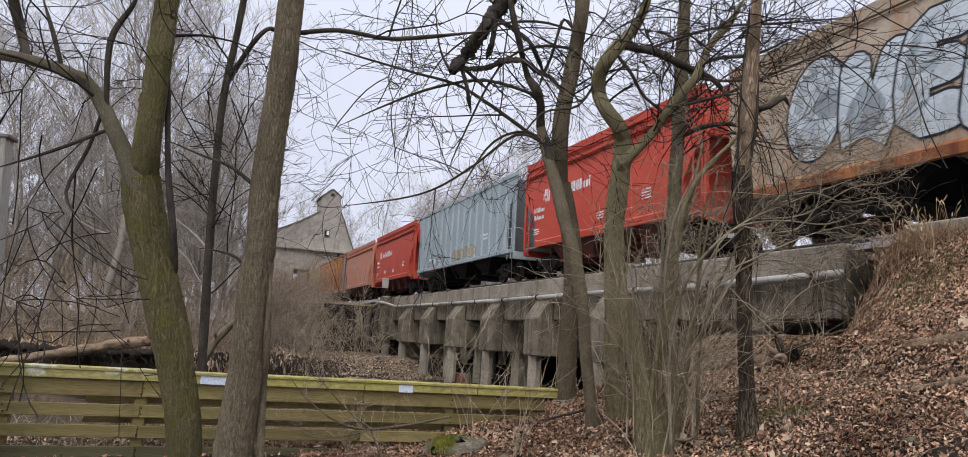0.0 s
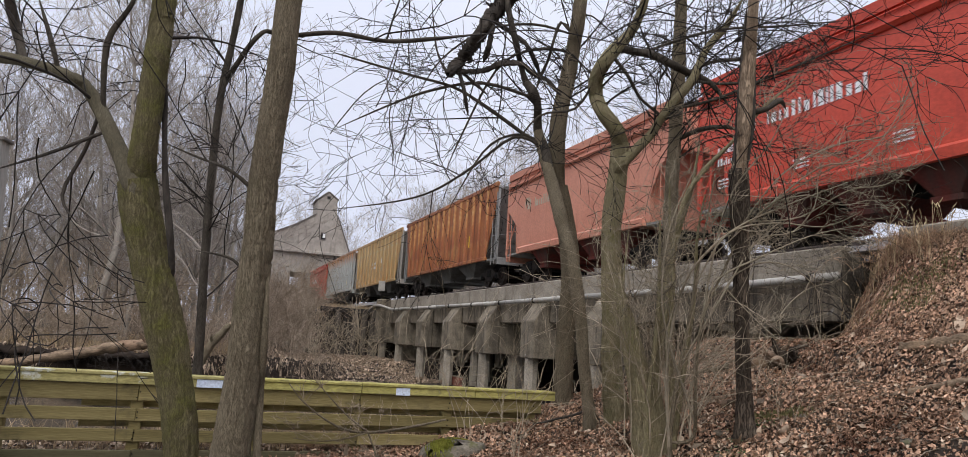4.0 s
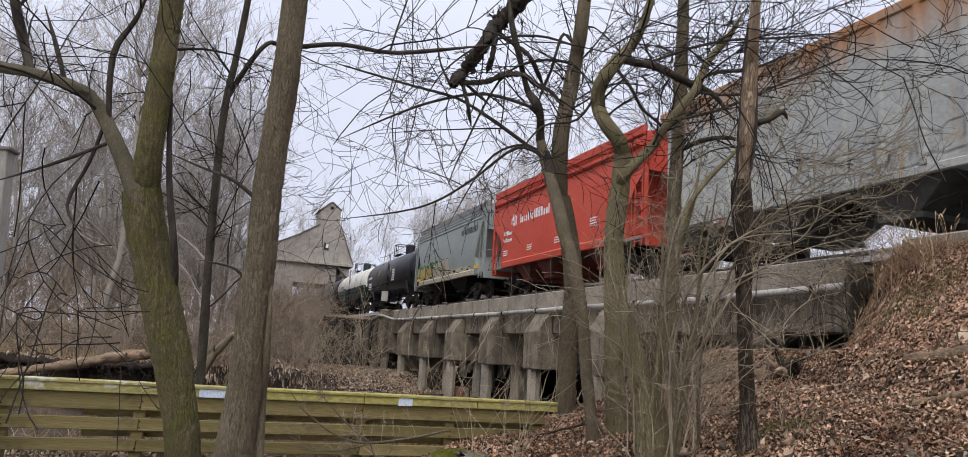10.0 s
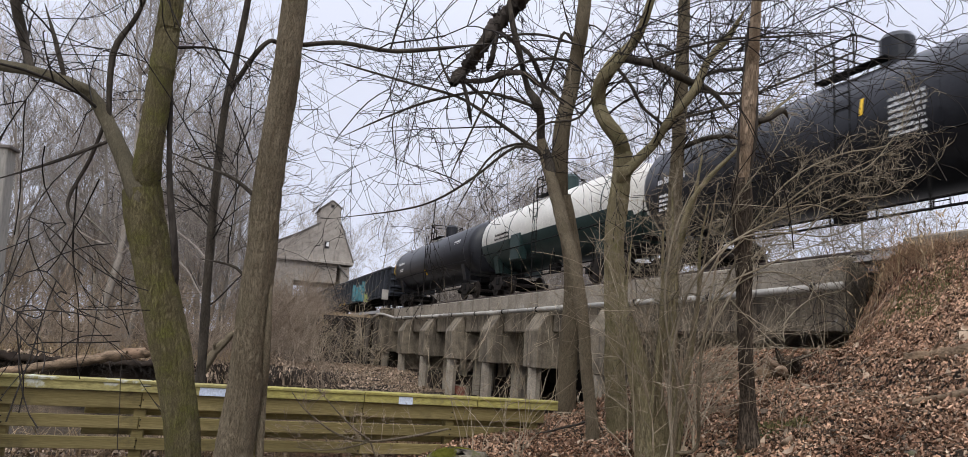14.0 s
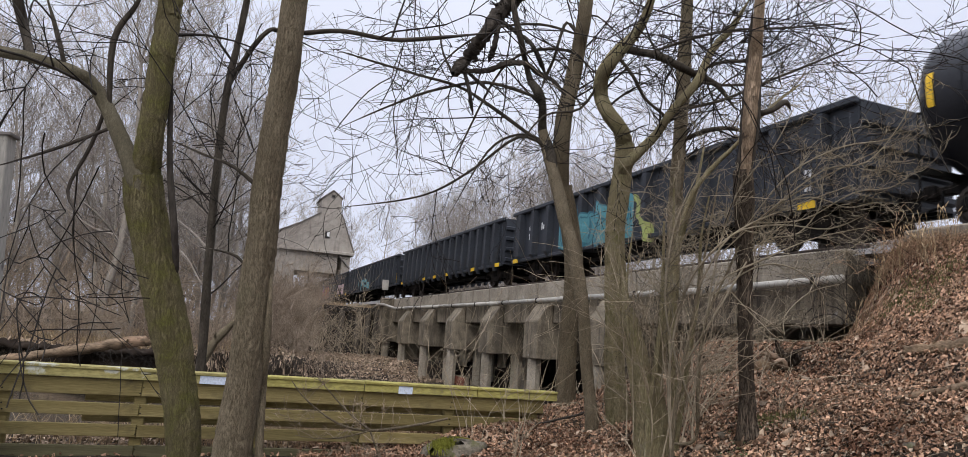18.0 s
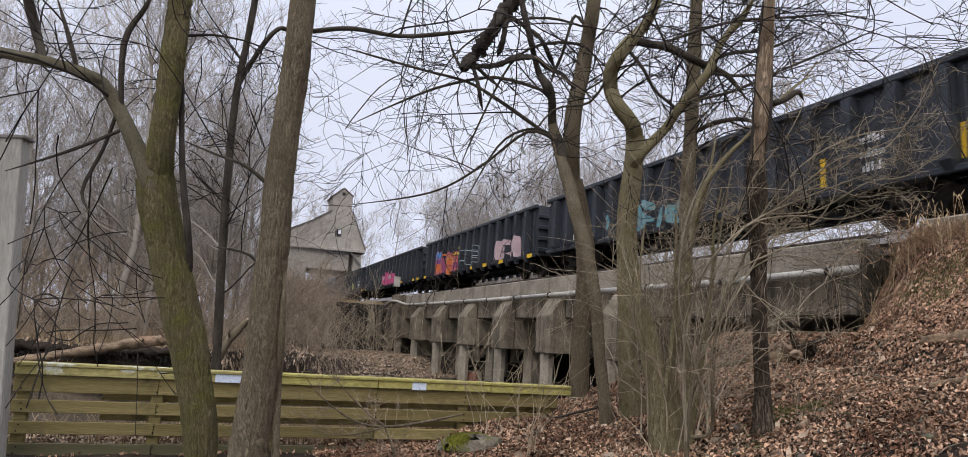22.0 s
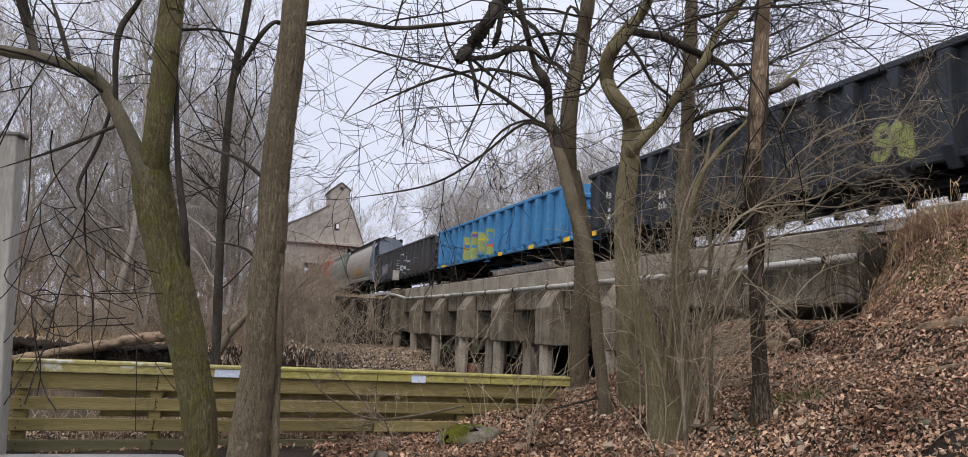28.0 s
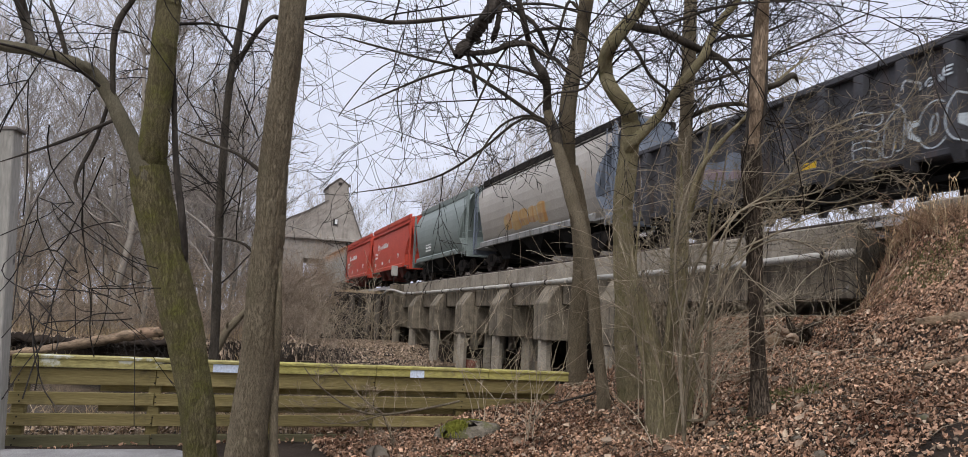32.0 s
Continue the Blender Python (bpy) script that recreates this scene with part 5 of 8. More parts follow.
# many-stemmed tree at the foot of the bank: a thick leaning butt and upright stems of several sizes
stool = shrub("many_stemmed_tree", "many-stemmed grey-brown bush tree rising from one stool", 5.0, 6.9, 14, 2.4, 21, 0.16, (0.05, 0), 0.16, "stem", (0, 5, 3), wiggle=0.16, thick=0.009, least=0.0022, up=0.3)
near_tree("tangled_bush", "tangled tan leafless bush beside the dead trunk", "stem_dark", 23, (0, 4, 3), 0.5, 5.0, twig_mk="stem_dark", start=0.3, bend=0.3, finest=0.0023)
STOOL = (
    [(5.0, 6.95, 0.2, 0.235), (4.96, 6.95, 0.5, 0.2), (4.85, 6.95, 0.93, 0.157), (4.77, 6.97, 1.44, 0.132), (4.67, 7.0, 1.84, 0.106), (4.6, 7.05, 2.16, 0.07), (4.57, 7.1, 2.4, 0.03)],
    [(5.13, 6.9, 0.2, 0.115), (5.11, 6.9, 0.51, 0.095), (4.98, 6.9, 1.22, 0.066), (5.01, 6.88, 1.72, 0.058), (5.09, 6.85, 2.45, 0.05), (5.17, 6.8, 2.98, 0.04), (5.29, 6.7, 3.51, 0.025), (5.34, 6.6, 4.1, 0.01)],
    [(5.1, 6.85, 0.2, 0.065), (5.1, 6.85, 0.57, 0.054), (5.17, 6.85, 1.16, 0.046), (5.11, 6.85, 1.76, 0.038), (5.13, 6.8, 2.45, 0.031), (5.08, 6.8, 3.12, 0.018), (5.02, 6.75, 3.7, 0.007)],
    [(4.82, 6.8, 0.2, 0.05), (4.8, 6.8, 0.81, 0.039), (4.88, 6.8, 1.5, 0.031), (4.93, 6.8, 2.07, 0.027), (4.94, 6.8, 2.65, 0.02), (4.86, 6.7, 3.14, 0.009)],
    [(5.15, 6.8, 0.3, 0.05), (5.19, 6.8, 0.68, 0.039), (5.34, 6.8, 1.59, 0.03), (5.46, 6.8, 2.4, 0.024), (5.4, 6.7, 2.98, 0.017), (5.43, 6.6, 3.5, 0.008)],
    [(4.8, 6.9, 0.3, 0.03), (4.75, 6.9, 0.79, 0.025), (4.58, 6.9, 1.48, 0.019), (4.51, 6.9, 2.33, 0.013), (4.53, 6.85, 2.98, 0.007)],
    [(5.1, 6.84, 2.5, 0.035), (5.18, 6.7, 3.34, 0.034), (5.37, 6.6, 3.75, 0.03), (5.7, 6.4, 4.19, 0.024), (5.96, 6.2, 4.58, 0.017), (6.25, 6.0, 4.89, 0.008)])
for k, sp in enumerate(STOOL):
    v, f = bark_tube(sp, 700 + k, 0.03, 0.17)
    put("stem", sheet("stem", v, f, M["bark_olive"], True), stool)
rng = random.Random(77)
tw = []
for sp in STOOL[1:]:
    line = curve_through(sp, 6)
    for _ in range(9):
        i = rng.randrange(len(line) // 2, len(line) - 1)
        grow(rng, line[i][:3], (rng.gauss(0.25, 0.5), rng.gauss(0, 0.5), 0.6), rng.uniform(0.35, 0.8), min(0.008, line[i][3] * 0.5), 1, tw, (0, 4, 3), 0.26, 0.0, (0.45, 1.0), 0.0022)
v, f = tubes(tw, 4)
ob = put("twig_spray", sheet("twig_spray", v, f, M["stem_dark"], True), stool)
ob["kind"] = "stuff"


# ---- woods: a few bare trees grown once, then set out as copies ----
def bare_tree(seed, height, label):
    rng = random.Random(seed)
    tree = thing("bare_tree", None, label, "tree", "bare trees of the woods")
    main, fine = [], []
    trunk = []
    p, d = Vector((0, 0, -0.4)), Vector((rng.gauss(0, 0.06), rng.gauss(0, 0.06), 1)).normalized()
    n = 9
    r0 = height * 0.0095 + 0.03
    for k in range(n):
        trunk.append((p.x, p.y, p.z, max(0.02, r0 * (1 - 0.9 * k / (n - 1)))))
        p = p + d * (height / (n - 1))
        d = (d + Vector((rng.gauss(0, 0.1), rng.gauss(0, 0.1), 0.12))).normalized()
    v, f = tubes([trunk], 8)
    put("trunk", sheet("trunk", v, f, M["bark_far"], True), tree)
    for _ in range(int(height * 1.5)):
        k = rng.randrange(2, n)
        a = rng.uniform(0, math.tau)
        grow(rng, trunk[k][:3], (math.cos(a), math.sin(a), rng.uniform(0.5, 1.3)), height * rng.uniform(0.16, 0.36), trunk[k][3] * 0.5, 1, fine, (0, 5, 4, 2), 0.17, 0.07, (0.3, 0.8), 0.009)
    v, f = tubes(fine, 3)
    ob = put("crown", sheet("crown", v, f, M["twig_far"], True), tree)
    ob["label"] = "bare grey-brown twigs"
    return tree


def leaning(x, y, s, rz, rng):
    return Matrix.Translation((x, y, float(ground(x, y)))) @ pose(0, 0, 0, rng.uniform(-4, 4), rng.uniform(-4, 4), rz) @ Matrix.Scale(s, 4)


rng = random.Random(77)
kinds = [bare_tree(101 + k, h, "tall bare grey-brown woodland tree in winter") for k, h in enumerate((15, 17, 13, 19, 14, 11))]
spots = []
for _ in range(400):
    y = rng.uniform(35, 78)
    x = rng.uniform(-0.62 * y - 2, 0.05 * y - 1.0)
    if all((x - a) ** 2 + (y - b) ** 2 > 2.2 for a, b in spots) and len(spots) < 62:
        if y > 42 and x > 4:
            continue
        spots.append((x, y))
for _ in range(300):
    y = rng.uniform(4, 135)
    x = rng.uniform(21.5, 24 + 0.35 * y + 14)
    if all((x - a) ** 2 + (y - b) ** 2 > 9 for a, b in spots) and len(spots) < 122:
        spots.append((x, y))
for _ in range(40):
    spots.append((rng.uniform(-24, 0), rng.uniform(84, 130)))
for _ in range(26):
    y = rng.uniform(66, 112)
    spots.append((rng.uniform(0.3, 0.46) * y, y))
for _ in range(22):
    side = rng.choice((-1, 1))
    spots.append((14.2 + side * rng.uniform(3.2, 9), rng.uniform(116, 150)))
for _ in range(24):
    y = rng.uniform(42, 74)
    spots.append((max(22.5, rng.uniform(0.4, 0.66) * y), y))
# a gap in the trees opposite the bank lets the sky through
spots = [(x, y) for x, y in spots if not (x > 20 and 0.98 < x / y < 1.36 and y < 32)]
for k, (x, y) in enumerate(spots):
    s = rng.uniform(0.75, 1.1) * (1.04 if x < 6 else 1.0)
    m = leaning(x, y, s, rng.uniform(0, 360), rng)
    src = kinds[k % len(kinds)]
    if k < len(kinds):
        src.matrix_basis = m
    else:
        c = copy_thing(src, m)
        c.matrix_basis = m


def brush_field(name, label, count, seed, place, lo, hi, mk, thick=0.008, counts=(0, 4, 3), least=0.0045):
    rng = random.Random(seed)
    out = []
    made = 0
    while made < count:
        x, y = place(rng)
        z = float(ground(x, y))
        if z < WATER_Z + 0.05:
            made += 1
            continue
        h = rng.uniform(lo, hi)
        grow(rng, (x, y, z - 0.1), (rng.gauss(0, 0.3), rng.gauss(0, 0.3), 1), h, thick * rng.uniform(0.7, 1.5), 1, out, counts, 0.16, 0.0, (0.4, 0.9), least)
        made += 1
    v, f = tubes(out, 3)
    return tagged(new(name, sheet(name, v, f, M[mk], True)), label, "brush", kind="stuff")


def left_bank(r):
    y = r.uniform(35, 60)
    return r.uniform(-0.66 * y - 2, 0.08 * y - 0.5), y


def embankment(r):
    y = r.uniform(44, 76)
    hi = min(10.3, 0.145 * y - 0.3)
    return r.uniform(0.07 * y - 1.0, hi), y


def creek_edge(r):
    return r.uniform(-20, 7.5), r.uniform(33.2, 35.5)


def creek_side(r):
    y = r.uniform(26, 36)
    return r.uniform(5.5, 10.8), y


brush_field("brush", "dense grey-brown winter brush on the far bank", 650, 5, left_bank, 1.5, 5.0, "brush", 0.022, (0, 5, 3), 0.01)
brush_field("brush", "bare reddish-brown bushes on the far embankment", 800, 6, embankment, 1.2, 4.2, "brush", 0.014, (0, 5, 4), 0.006)
brush_field("brush", "tangled roots and bare shoots over the creek's far edge", 420, 8, creek_edge, 0.5, 1.9, "brush", 0.012, (0, 5, 4), 0.006)
brush_field("brush", "thin bare saplings under the trestle", 90, 7, creek_side, 0.8, 2.2, "brush", 0.008, (0, 4, 3), 0.0035)

# ---- the train: shared running gear ----
def gear_meshes():
    g = {}
    bm = bmesh.new()
    rod(bm, (-1.05, 0, 0), (1.05, 0, 0), 0.085, 10)
    for s in (-1, 1):
        lathe(bm, [(s * 0.70, 0.49), (s * 0.735, 0.49), (s * 0.74, 0.455), (s * 0.845, 0.45), (s * 0.845, 0.37), (s * 0.80, 0.35), (s * 0.80, 0.16), (s * 0.86, 0.14), (s * 0.86, 0.02)], 20, "x")
    for s in (-1, 1):
        for k in range(4):
            a = math.tau * k / 4 + 0.3
            rod(bm, (s * 0.81, 0.26 * math.cos(a), 0.26 * math.sin(a)), (s * 0.835, 0.26 * math.cos(a), 0.26 * math.sin(a)), 0.05, 6)
    g["wheelset"] = finish("wheelset", bm, M["wheel"])
    bm = bmesh.new()
    prism(bm, [(-1.12, 0.34), (-1.12, 0.62), (-0.72, 0.66), (-0.38, 0.86), (0.38, 0.86), (0.72, 0.66), (1.12, 0.62), (1.12, 0.34), (0.92, 0.34), (0.9, 0.5), (0.6, 0.48), (0.34, 0.22), (-0.34, 0.22), (-0.6, 0.48), (-0.9, 0.5), (-0.92, 0.34)], 0, -0.09, 0.09)
    g["side_frame"] = finish("side_frame", bm, M["iron_brown"])
    bm = bmesh.new()
    for s in (-0.16, 0, 0.16):
        lathe(bm, [(0.3 + 0.04 * k, 0.065 if k % 2 else 0.05) for k in range(9)], 8, "z", (0, s, 0))
    g["spring"] = finish("spring", bm, M["iron"])
    bm = bmesh.new()
    lathe(bm, [(-0.09, 0.13), (0.09, 0.13)], 10, "x")
    lathe(bm, [(-0.12, 0.06), (-0.09, 0.06)], 8, "x")
    g["bearing"] = finish("bearing", bm, M["iron"])
    bm = bmesh.new()
    box(bm, -1.15, 1.15, -0.2, 0.2, 0.45, 0.82, 0.04)
    lathe(bm, [(0.8, 0.3), (1.2, 0.3)], 12, "z")
    box(bm, -0.9, 0.9, -0.62, -0.5, 0.3, 0.45)
    box(bm, -0.9, 0.9, 0.5, 0.62, 0.3, 0.45)
    g["truck"] = finish("truck", bm, M["iron"])
    bm = bmesh.new()
    box(bm, -0.09, 0.09, -0.35, 0.35, -0.1, 0.1, 0.03)
    box(bm, -0.16, 0.16, -0.45, -0.25, -0.16, 0.16, 0.04)
    g["coupler"] = finish("coupler", bm, M["iron_brown"])
    bm = bmesh.new()
    rod(bm, (0, 0, 0), (0.1, 0.05, -0.35), 0.03, 6)
    rod(bm, (0.1, 0.05, -0.35), (0.1, -0.25, -0.4), 0.03, 6)
    g["air_hose"] = finish("air_hose", bm, M["iron"])
    bm = bmesh.new()
    for x in (-0.2, 0.2):
        rod(bm, (x, 0, 0), (x, 0, 3.3), 0.022, 6)
    for k in range(9):
        rod(bm, (-0.2, 0, 0.15 + 0.37 * k), (0.2, 0, 0.15 + 0.37 * k), 0.016, 6)
    g["ladder"] = bm
    bm = bmesh.new()
    for a in range(12):
        p, q = math.tau * a / 12, math.tau * (a + 1) / 12
        rod(bm, (0.28 * math.cos(p), 0, 0.28 * math.sin(p)), (0.28 * math.cos(q), 0, 0.28 * math.sin(q)), 0.018, 6)
    for a in range(3):
        p = math.tau * a / 3
        rod(bm, (0, 0, 0), (0.28 * math.cos(p), 0, 0.28 * math.sin(p)), 0.014, 5)
    g["brake_wheel"] = finish("brake_wheel", bm, M["iron_brown"])
    return g


GEAR = gear_meshes()
SPRUNG = 0.18        # the bodies ride this much higher on their trucks
LADDERS = {}
WHEELS = []          # (wheelset, its pose in the truck, place of the car along the track)
CARS = []            # (car, place along the track at the start)


def ladder_mesh(mk, height):
    key = (mk, height)
    if key not in LADDERS:
        bm = GEAR["ladder"].copy()
        bmesh.ops.scale(bm, vec=(1, 1, height / 3.3), verts=bm.verts)
        LADDERS[key] = finish("ladder", bm, M[mk])
    return LADDERS[key]


def running_gear(car, length, s0):
    for s in (-1, 1):
        y = s * (length / 2 - 2.35)
        truck = put("truck", GEAR["truck"], car, pose(0, y, -SPRUNG))
        for side in (-1, 1):
            put("side_frame", GEAR["side_frame"], truck, pose(side * 1.02, 0, 0))
            put("spring", GEAR["spring"], truck, pose(side * 1.02, 0, 0))
            for ax in (-0.89, 0.89):
                put("bearing", GEAR["bearing"], truck, pose(side * 1.06, ax, 0.46))
        for ax in (-0.89, 0.89):
            ws = put("wheelset", GEAR["wheelset"], truck, pose(0, ax, 0.455))
            WHEELS.append((ws, ax, s0 + y + ax))
        put("coupler", GEAR["coupler"], car, pose(0, s * (length / 2 - 0.3), 0.88, 0, 0, 0 if s < 0 else 180))
        put("air_hose", GEAR["air_hose"], car, pose(-0.35, s * (length / 2 - 0.45), 0.8, 0, 0, 0 if s < 0 else 180))


def start_car(name, length, centre, label, category):
    car = thing(name, pose(TRACK_X, centre, RAIL_Z + SPRUNG), label, category, "cars of the freight train")
    CARS.append((car, centre))
    return car


def end_fittings(car, length, mk, top, lad_y, braced=True):
    """Ladders, corner posts, platform and brake wheel at both ends."""
    for s in (-1, 1):
        e = s * (length / 2 - 0.62)
        for side in (-1, 1):
            put("ladder", ladder_mesh(mk, top - 0.9), car, pose(side * 1.56, e - s * 0.32, 0.75, 0, 0, 90))
            bm = bmesh.new()
            box(bm, -0.05, 0.05, -0.05, 0.05, 1.05, top)
            part("corner_post", bm, M[mk], car, m=pose(side * 1.5, e, 0))
            if braced:
                bm = bmesh.new()
                rod(bm, (side * 1.5, e, 1.2), (side * 1.2, e - s * lad_y, top - 0.3), 0.03, 6)
                part("brace", bm, M[mk], car)
        put("ladder", ladder_mesh(mk, top - 1.2), car, pose(0.85, e + s * 0.03, 1.05))
        bm = bmesh.new()
        box(bm, -1.52, 1.52, min(e, e - s * lad_y), max(e, e - s * lad_y), 1.0, 1.08)
        part("end_platform", bm, M["deckgrey"], car)
        bm = bmesh.new()
        box(bm, -1.5, 1.5, e - 0.06, e + 0.06, 0.75, 1.1, 0.02)
        part("end_sill", bm, M[mk], car)
        bm = bmesh.new()
        rod(bm, (-1.5, e, 2.2), (1.5, e, 2.2), 0.022, 6)
        part("grab_rail", bm, M[mk], car)
    put("brake_wheel", GEAR["brake_wheel"], car, pose(0.3, -(length / 2 - 0.5), 2.3))


def bays(car, count, span, mk, depth=0.42, label=""):
    w = span / count
    bm = bmesh.new()
    t, b = w * 0.41, w * 0.13
    rows = [(-1.42, -t, 1.12), (1.42, -t, 1.12), (1.42, t, 1.12), (-1.42, t, 1.12), (-1.12, -b, depth), (1.12, -b, depth), (1.12, b, depth), (-1.12, b, depth)]
    v = [bm.verts.new(p) for p in rows]
    for q in ((0, 1, 2, 3), (7, 6, 5, 4), (0, 4, 5, 1), (1, 5, 6, 2), (2, 6, 7, 3), (3, 7, 4, 0)):
        bm.faces.new([v[i] for i in q])
    box(bm, -1.15, 1.15, -b - 0.08, b + 0.08, depth - 0.12, depth)
    me = finish("hopper_bay", bm, M[mk])
    for k in range(count):
        put("hopper_bay", me, car, pose(0, -span / 2 + w * (k + 0.5), 0), label)
    bm = bmesh.new()
    box(bm, -0.28, 0.28, -span / 2 - 1.8, span / 2 + 1.8, 0.75, 1.1)
    part("centre_sill", bm, M["iron"], car)


def shell(bm, section, half, cut, slot=0, lo=1.1, hi=4.7):
    """A closed body: a cross-section drawn along y, with ends that slope inwards below."""
    rings = []
    for s in (-1, 1):
        rings.append([bm.verts.new((x, s * (half - cut(z)), z)) for x, z in section])
    n = len(section)
    for i in range(n):
        bm.faces.new((rings[0][i], rings[0][(i + 1) % n], rings[1][(i + 1) % n], rings[1][i])).material_index = slot
    bm.faces.new(rings[0]).material_index = slot
    bm.faces.new(rings[1][::-1]).material_index = slot


def top_gear(car, length, mk, top, count, roof_mk):
    bm = bmesh.new()
    for x in (-0.42, 0.42):
        box(bm, x - 0.16, x + 0.16, -length / 2 + 0.7, length / 2 - 0.7, top + 0.16, top + 0.19)
    for k in range(11):
        y = -length / 2 + 1.0 + (length - 2.0) * k / 10
        box(bm, -0.55, 0.55, y - 0.03, y + 0.03, top, top + 0.16)
    part("running_board", bm, M[mk], car)
    hb = bmesh.new()
    lathe(hb, [(0.0, 0.36), (0.1, 0.36), (0.16, 0.26), (0.17, 0.05)], 14, "z")
    me = finish("roof_hatch", hb, M[roof_mk])
    for k in range(count):
        put("roof_hatch", me, car, pose(0, -length / 2 + 1.8 + (length - 3.6) * k / (count - 1), top - 0.03))


def marks(bm, y, z, w, h, rows, seed, x=-1.0, slot=0):
    """Rows of small lettering too small to read, as plain bars."""
    r = random.Random(seed)
    for k in range(rows):
        a = y
        zz = z - k * h * 1.6
        while a < y + w:
            b = a + r.uniform(0.14, 0.42) * h
            box(bm, x - 0.006, x, -b, -a, zz, zz + h * (1 if r.random() < 0.4 else 0.66), 0, slot)
            a = b + r.uniform(0.12, 0.3) * h


SKIN = {}            # each car's side: cuts along y, cuts along z, and the side's x at (y, z)


def drape(bm, car, x):
    """Lay a flat sprayed piece on the ribs or the curve of the car's side."""
    if car.name not in SKIN:
        return
    ys, zs, side = SKIN[car.name]
    lo, hi = min(v.co.y for v in bm.verts), max(v.co.y for v in bm.verts)
    for axis, cuts in ((1, [y for y in ys if lo < y < hi]), (2, zs)):
        for c in cuts:
            at, n = Vector((0, 0, 0)), Vector((0, 0, 0))
            at[axis], n[axis] = c, 1
            bmesh.ops.bisect_plane(bm, geom=list(bm.verts) + list(bm.edges) + list(bm.faces), plane_co=at, plane_no=n)
    for v in bm.verts:
        v.co.x = side(v.co.y, v.co.z) - 0.006 + (v.co.x - x)


def rib_skin(car, ys, base, w, d, inner=0.6):
    cuts = sorted(y + s for y in ys for s in (-w - 0.005, -w * inner - 0.005, w * inner + 0.005, w + 0.005))

    def side(y, z):
        near = min(abs(y - c) for c in ys)
        return base - d * min(1.0, max(0.0, (w + 0.005 - near) / (w * (1 - inner))))
    SKIN[car.name] = (cuts, [], side)


def blob(bm, cy, cz, ry, rz, x, seed, slot, n=18, tilt=0.0, power=0.75):
    r = random.Random(seed)
    ph = [r.uniform(0, 6.3) for _ in range(3)]
    vs = []
    for k in range(n):
        a = math.tau * k / n
        c, s = math.cos(a), math.sin(a)
        w = 1 + 0.13 * math.sin(2 * a + ph[0]) + 0.12 * math.sin(3 * a + ph[1]) + 0.07 * math.sin(5 * a + ph[2])
        dy = ry * w * math.copysign(abs(c) ** power, c)
        dz = rz * w * math.copysign(abs(s) ** power, s)
        vs.append(bm.verts.new((x, cy - dy - tilt * dz, cz + dz)))
    f = bm.faces.new(vs)
    f.material_index = slot


def graffiti(car, name, y0, y1, z0, z1, x, fill, line, extra, letters, seed, label="", power=0.75):
    """Overlapping sprayed letter forms with a dark outline and inner patches; y runs along the car, front end first."""
    r = random.Random(seed)
    bm = bmesh.new()
    w = (y1 - y0) / letters
    for k in range(letters):
        cy = y0 + w * (k + 0.5)
        cz = (z0 + z1) / 2 + r.uniform(-0.08, 0.08) * (z1 - z0)
        ry, rz = w * r.uniform(0.5, 0.62), (z1 - z0) * r.uniform(0.42, 0.52)
        sd, tl = r.randrange(999), r.uniform(-0.25, 0.25)
        xx = x - 0.0035 * k
        blob(bm, cy, cz, ry, rz, xx, sd, 1, tilt=tl, power=power)
        blob(bm, cy, cz, ry - 0.05, rz - 0.05, xx - 0.001, sd, 0, tilt=tl, power=power)
        for j in range(3):
            blob(bm, cy + r.uniform(-0.25, 0.25) * w, cz + r.uniform(-0.3, 0.3) * (z1 - z0), ry * r.uniform(0.12, 0.3), rz * r.uniform(0.08, 0.3), xx - 0.002, r.randrange(999), 2 + j % max(1, len(extra)), 10)
        for j in range(2):
            cc = cy + r.uniform(-0.25, 0.25) * w
            blob(bm, cc, cz + r.uniform(-0.2, 0.2) * (z1 - z0), 0.05, rz * r.uniform(0.3, 0.6), xx - 0.0028, r.randrange(999), 1, 8, r.uniform(-0.5, 0.5))
    drape(bm, car, x)
    return part(name, bm, [M[fill], M[line]] + [M[e] for e in extra], car, label)


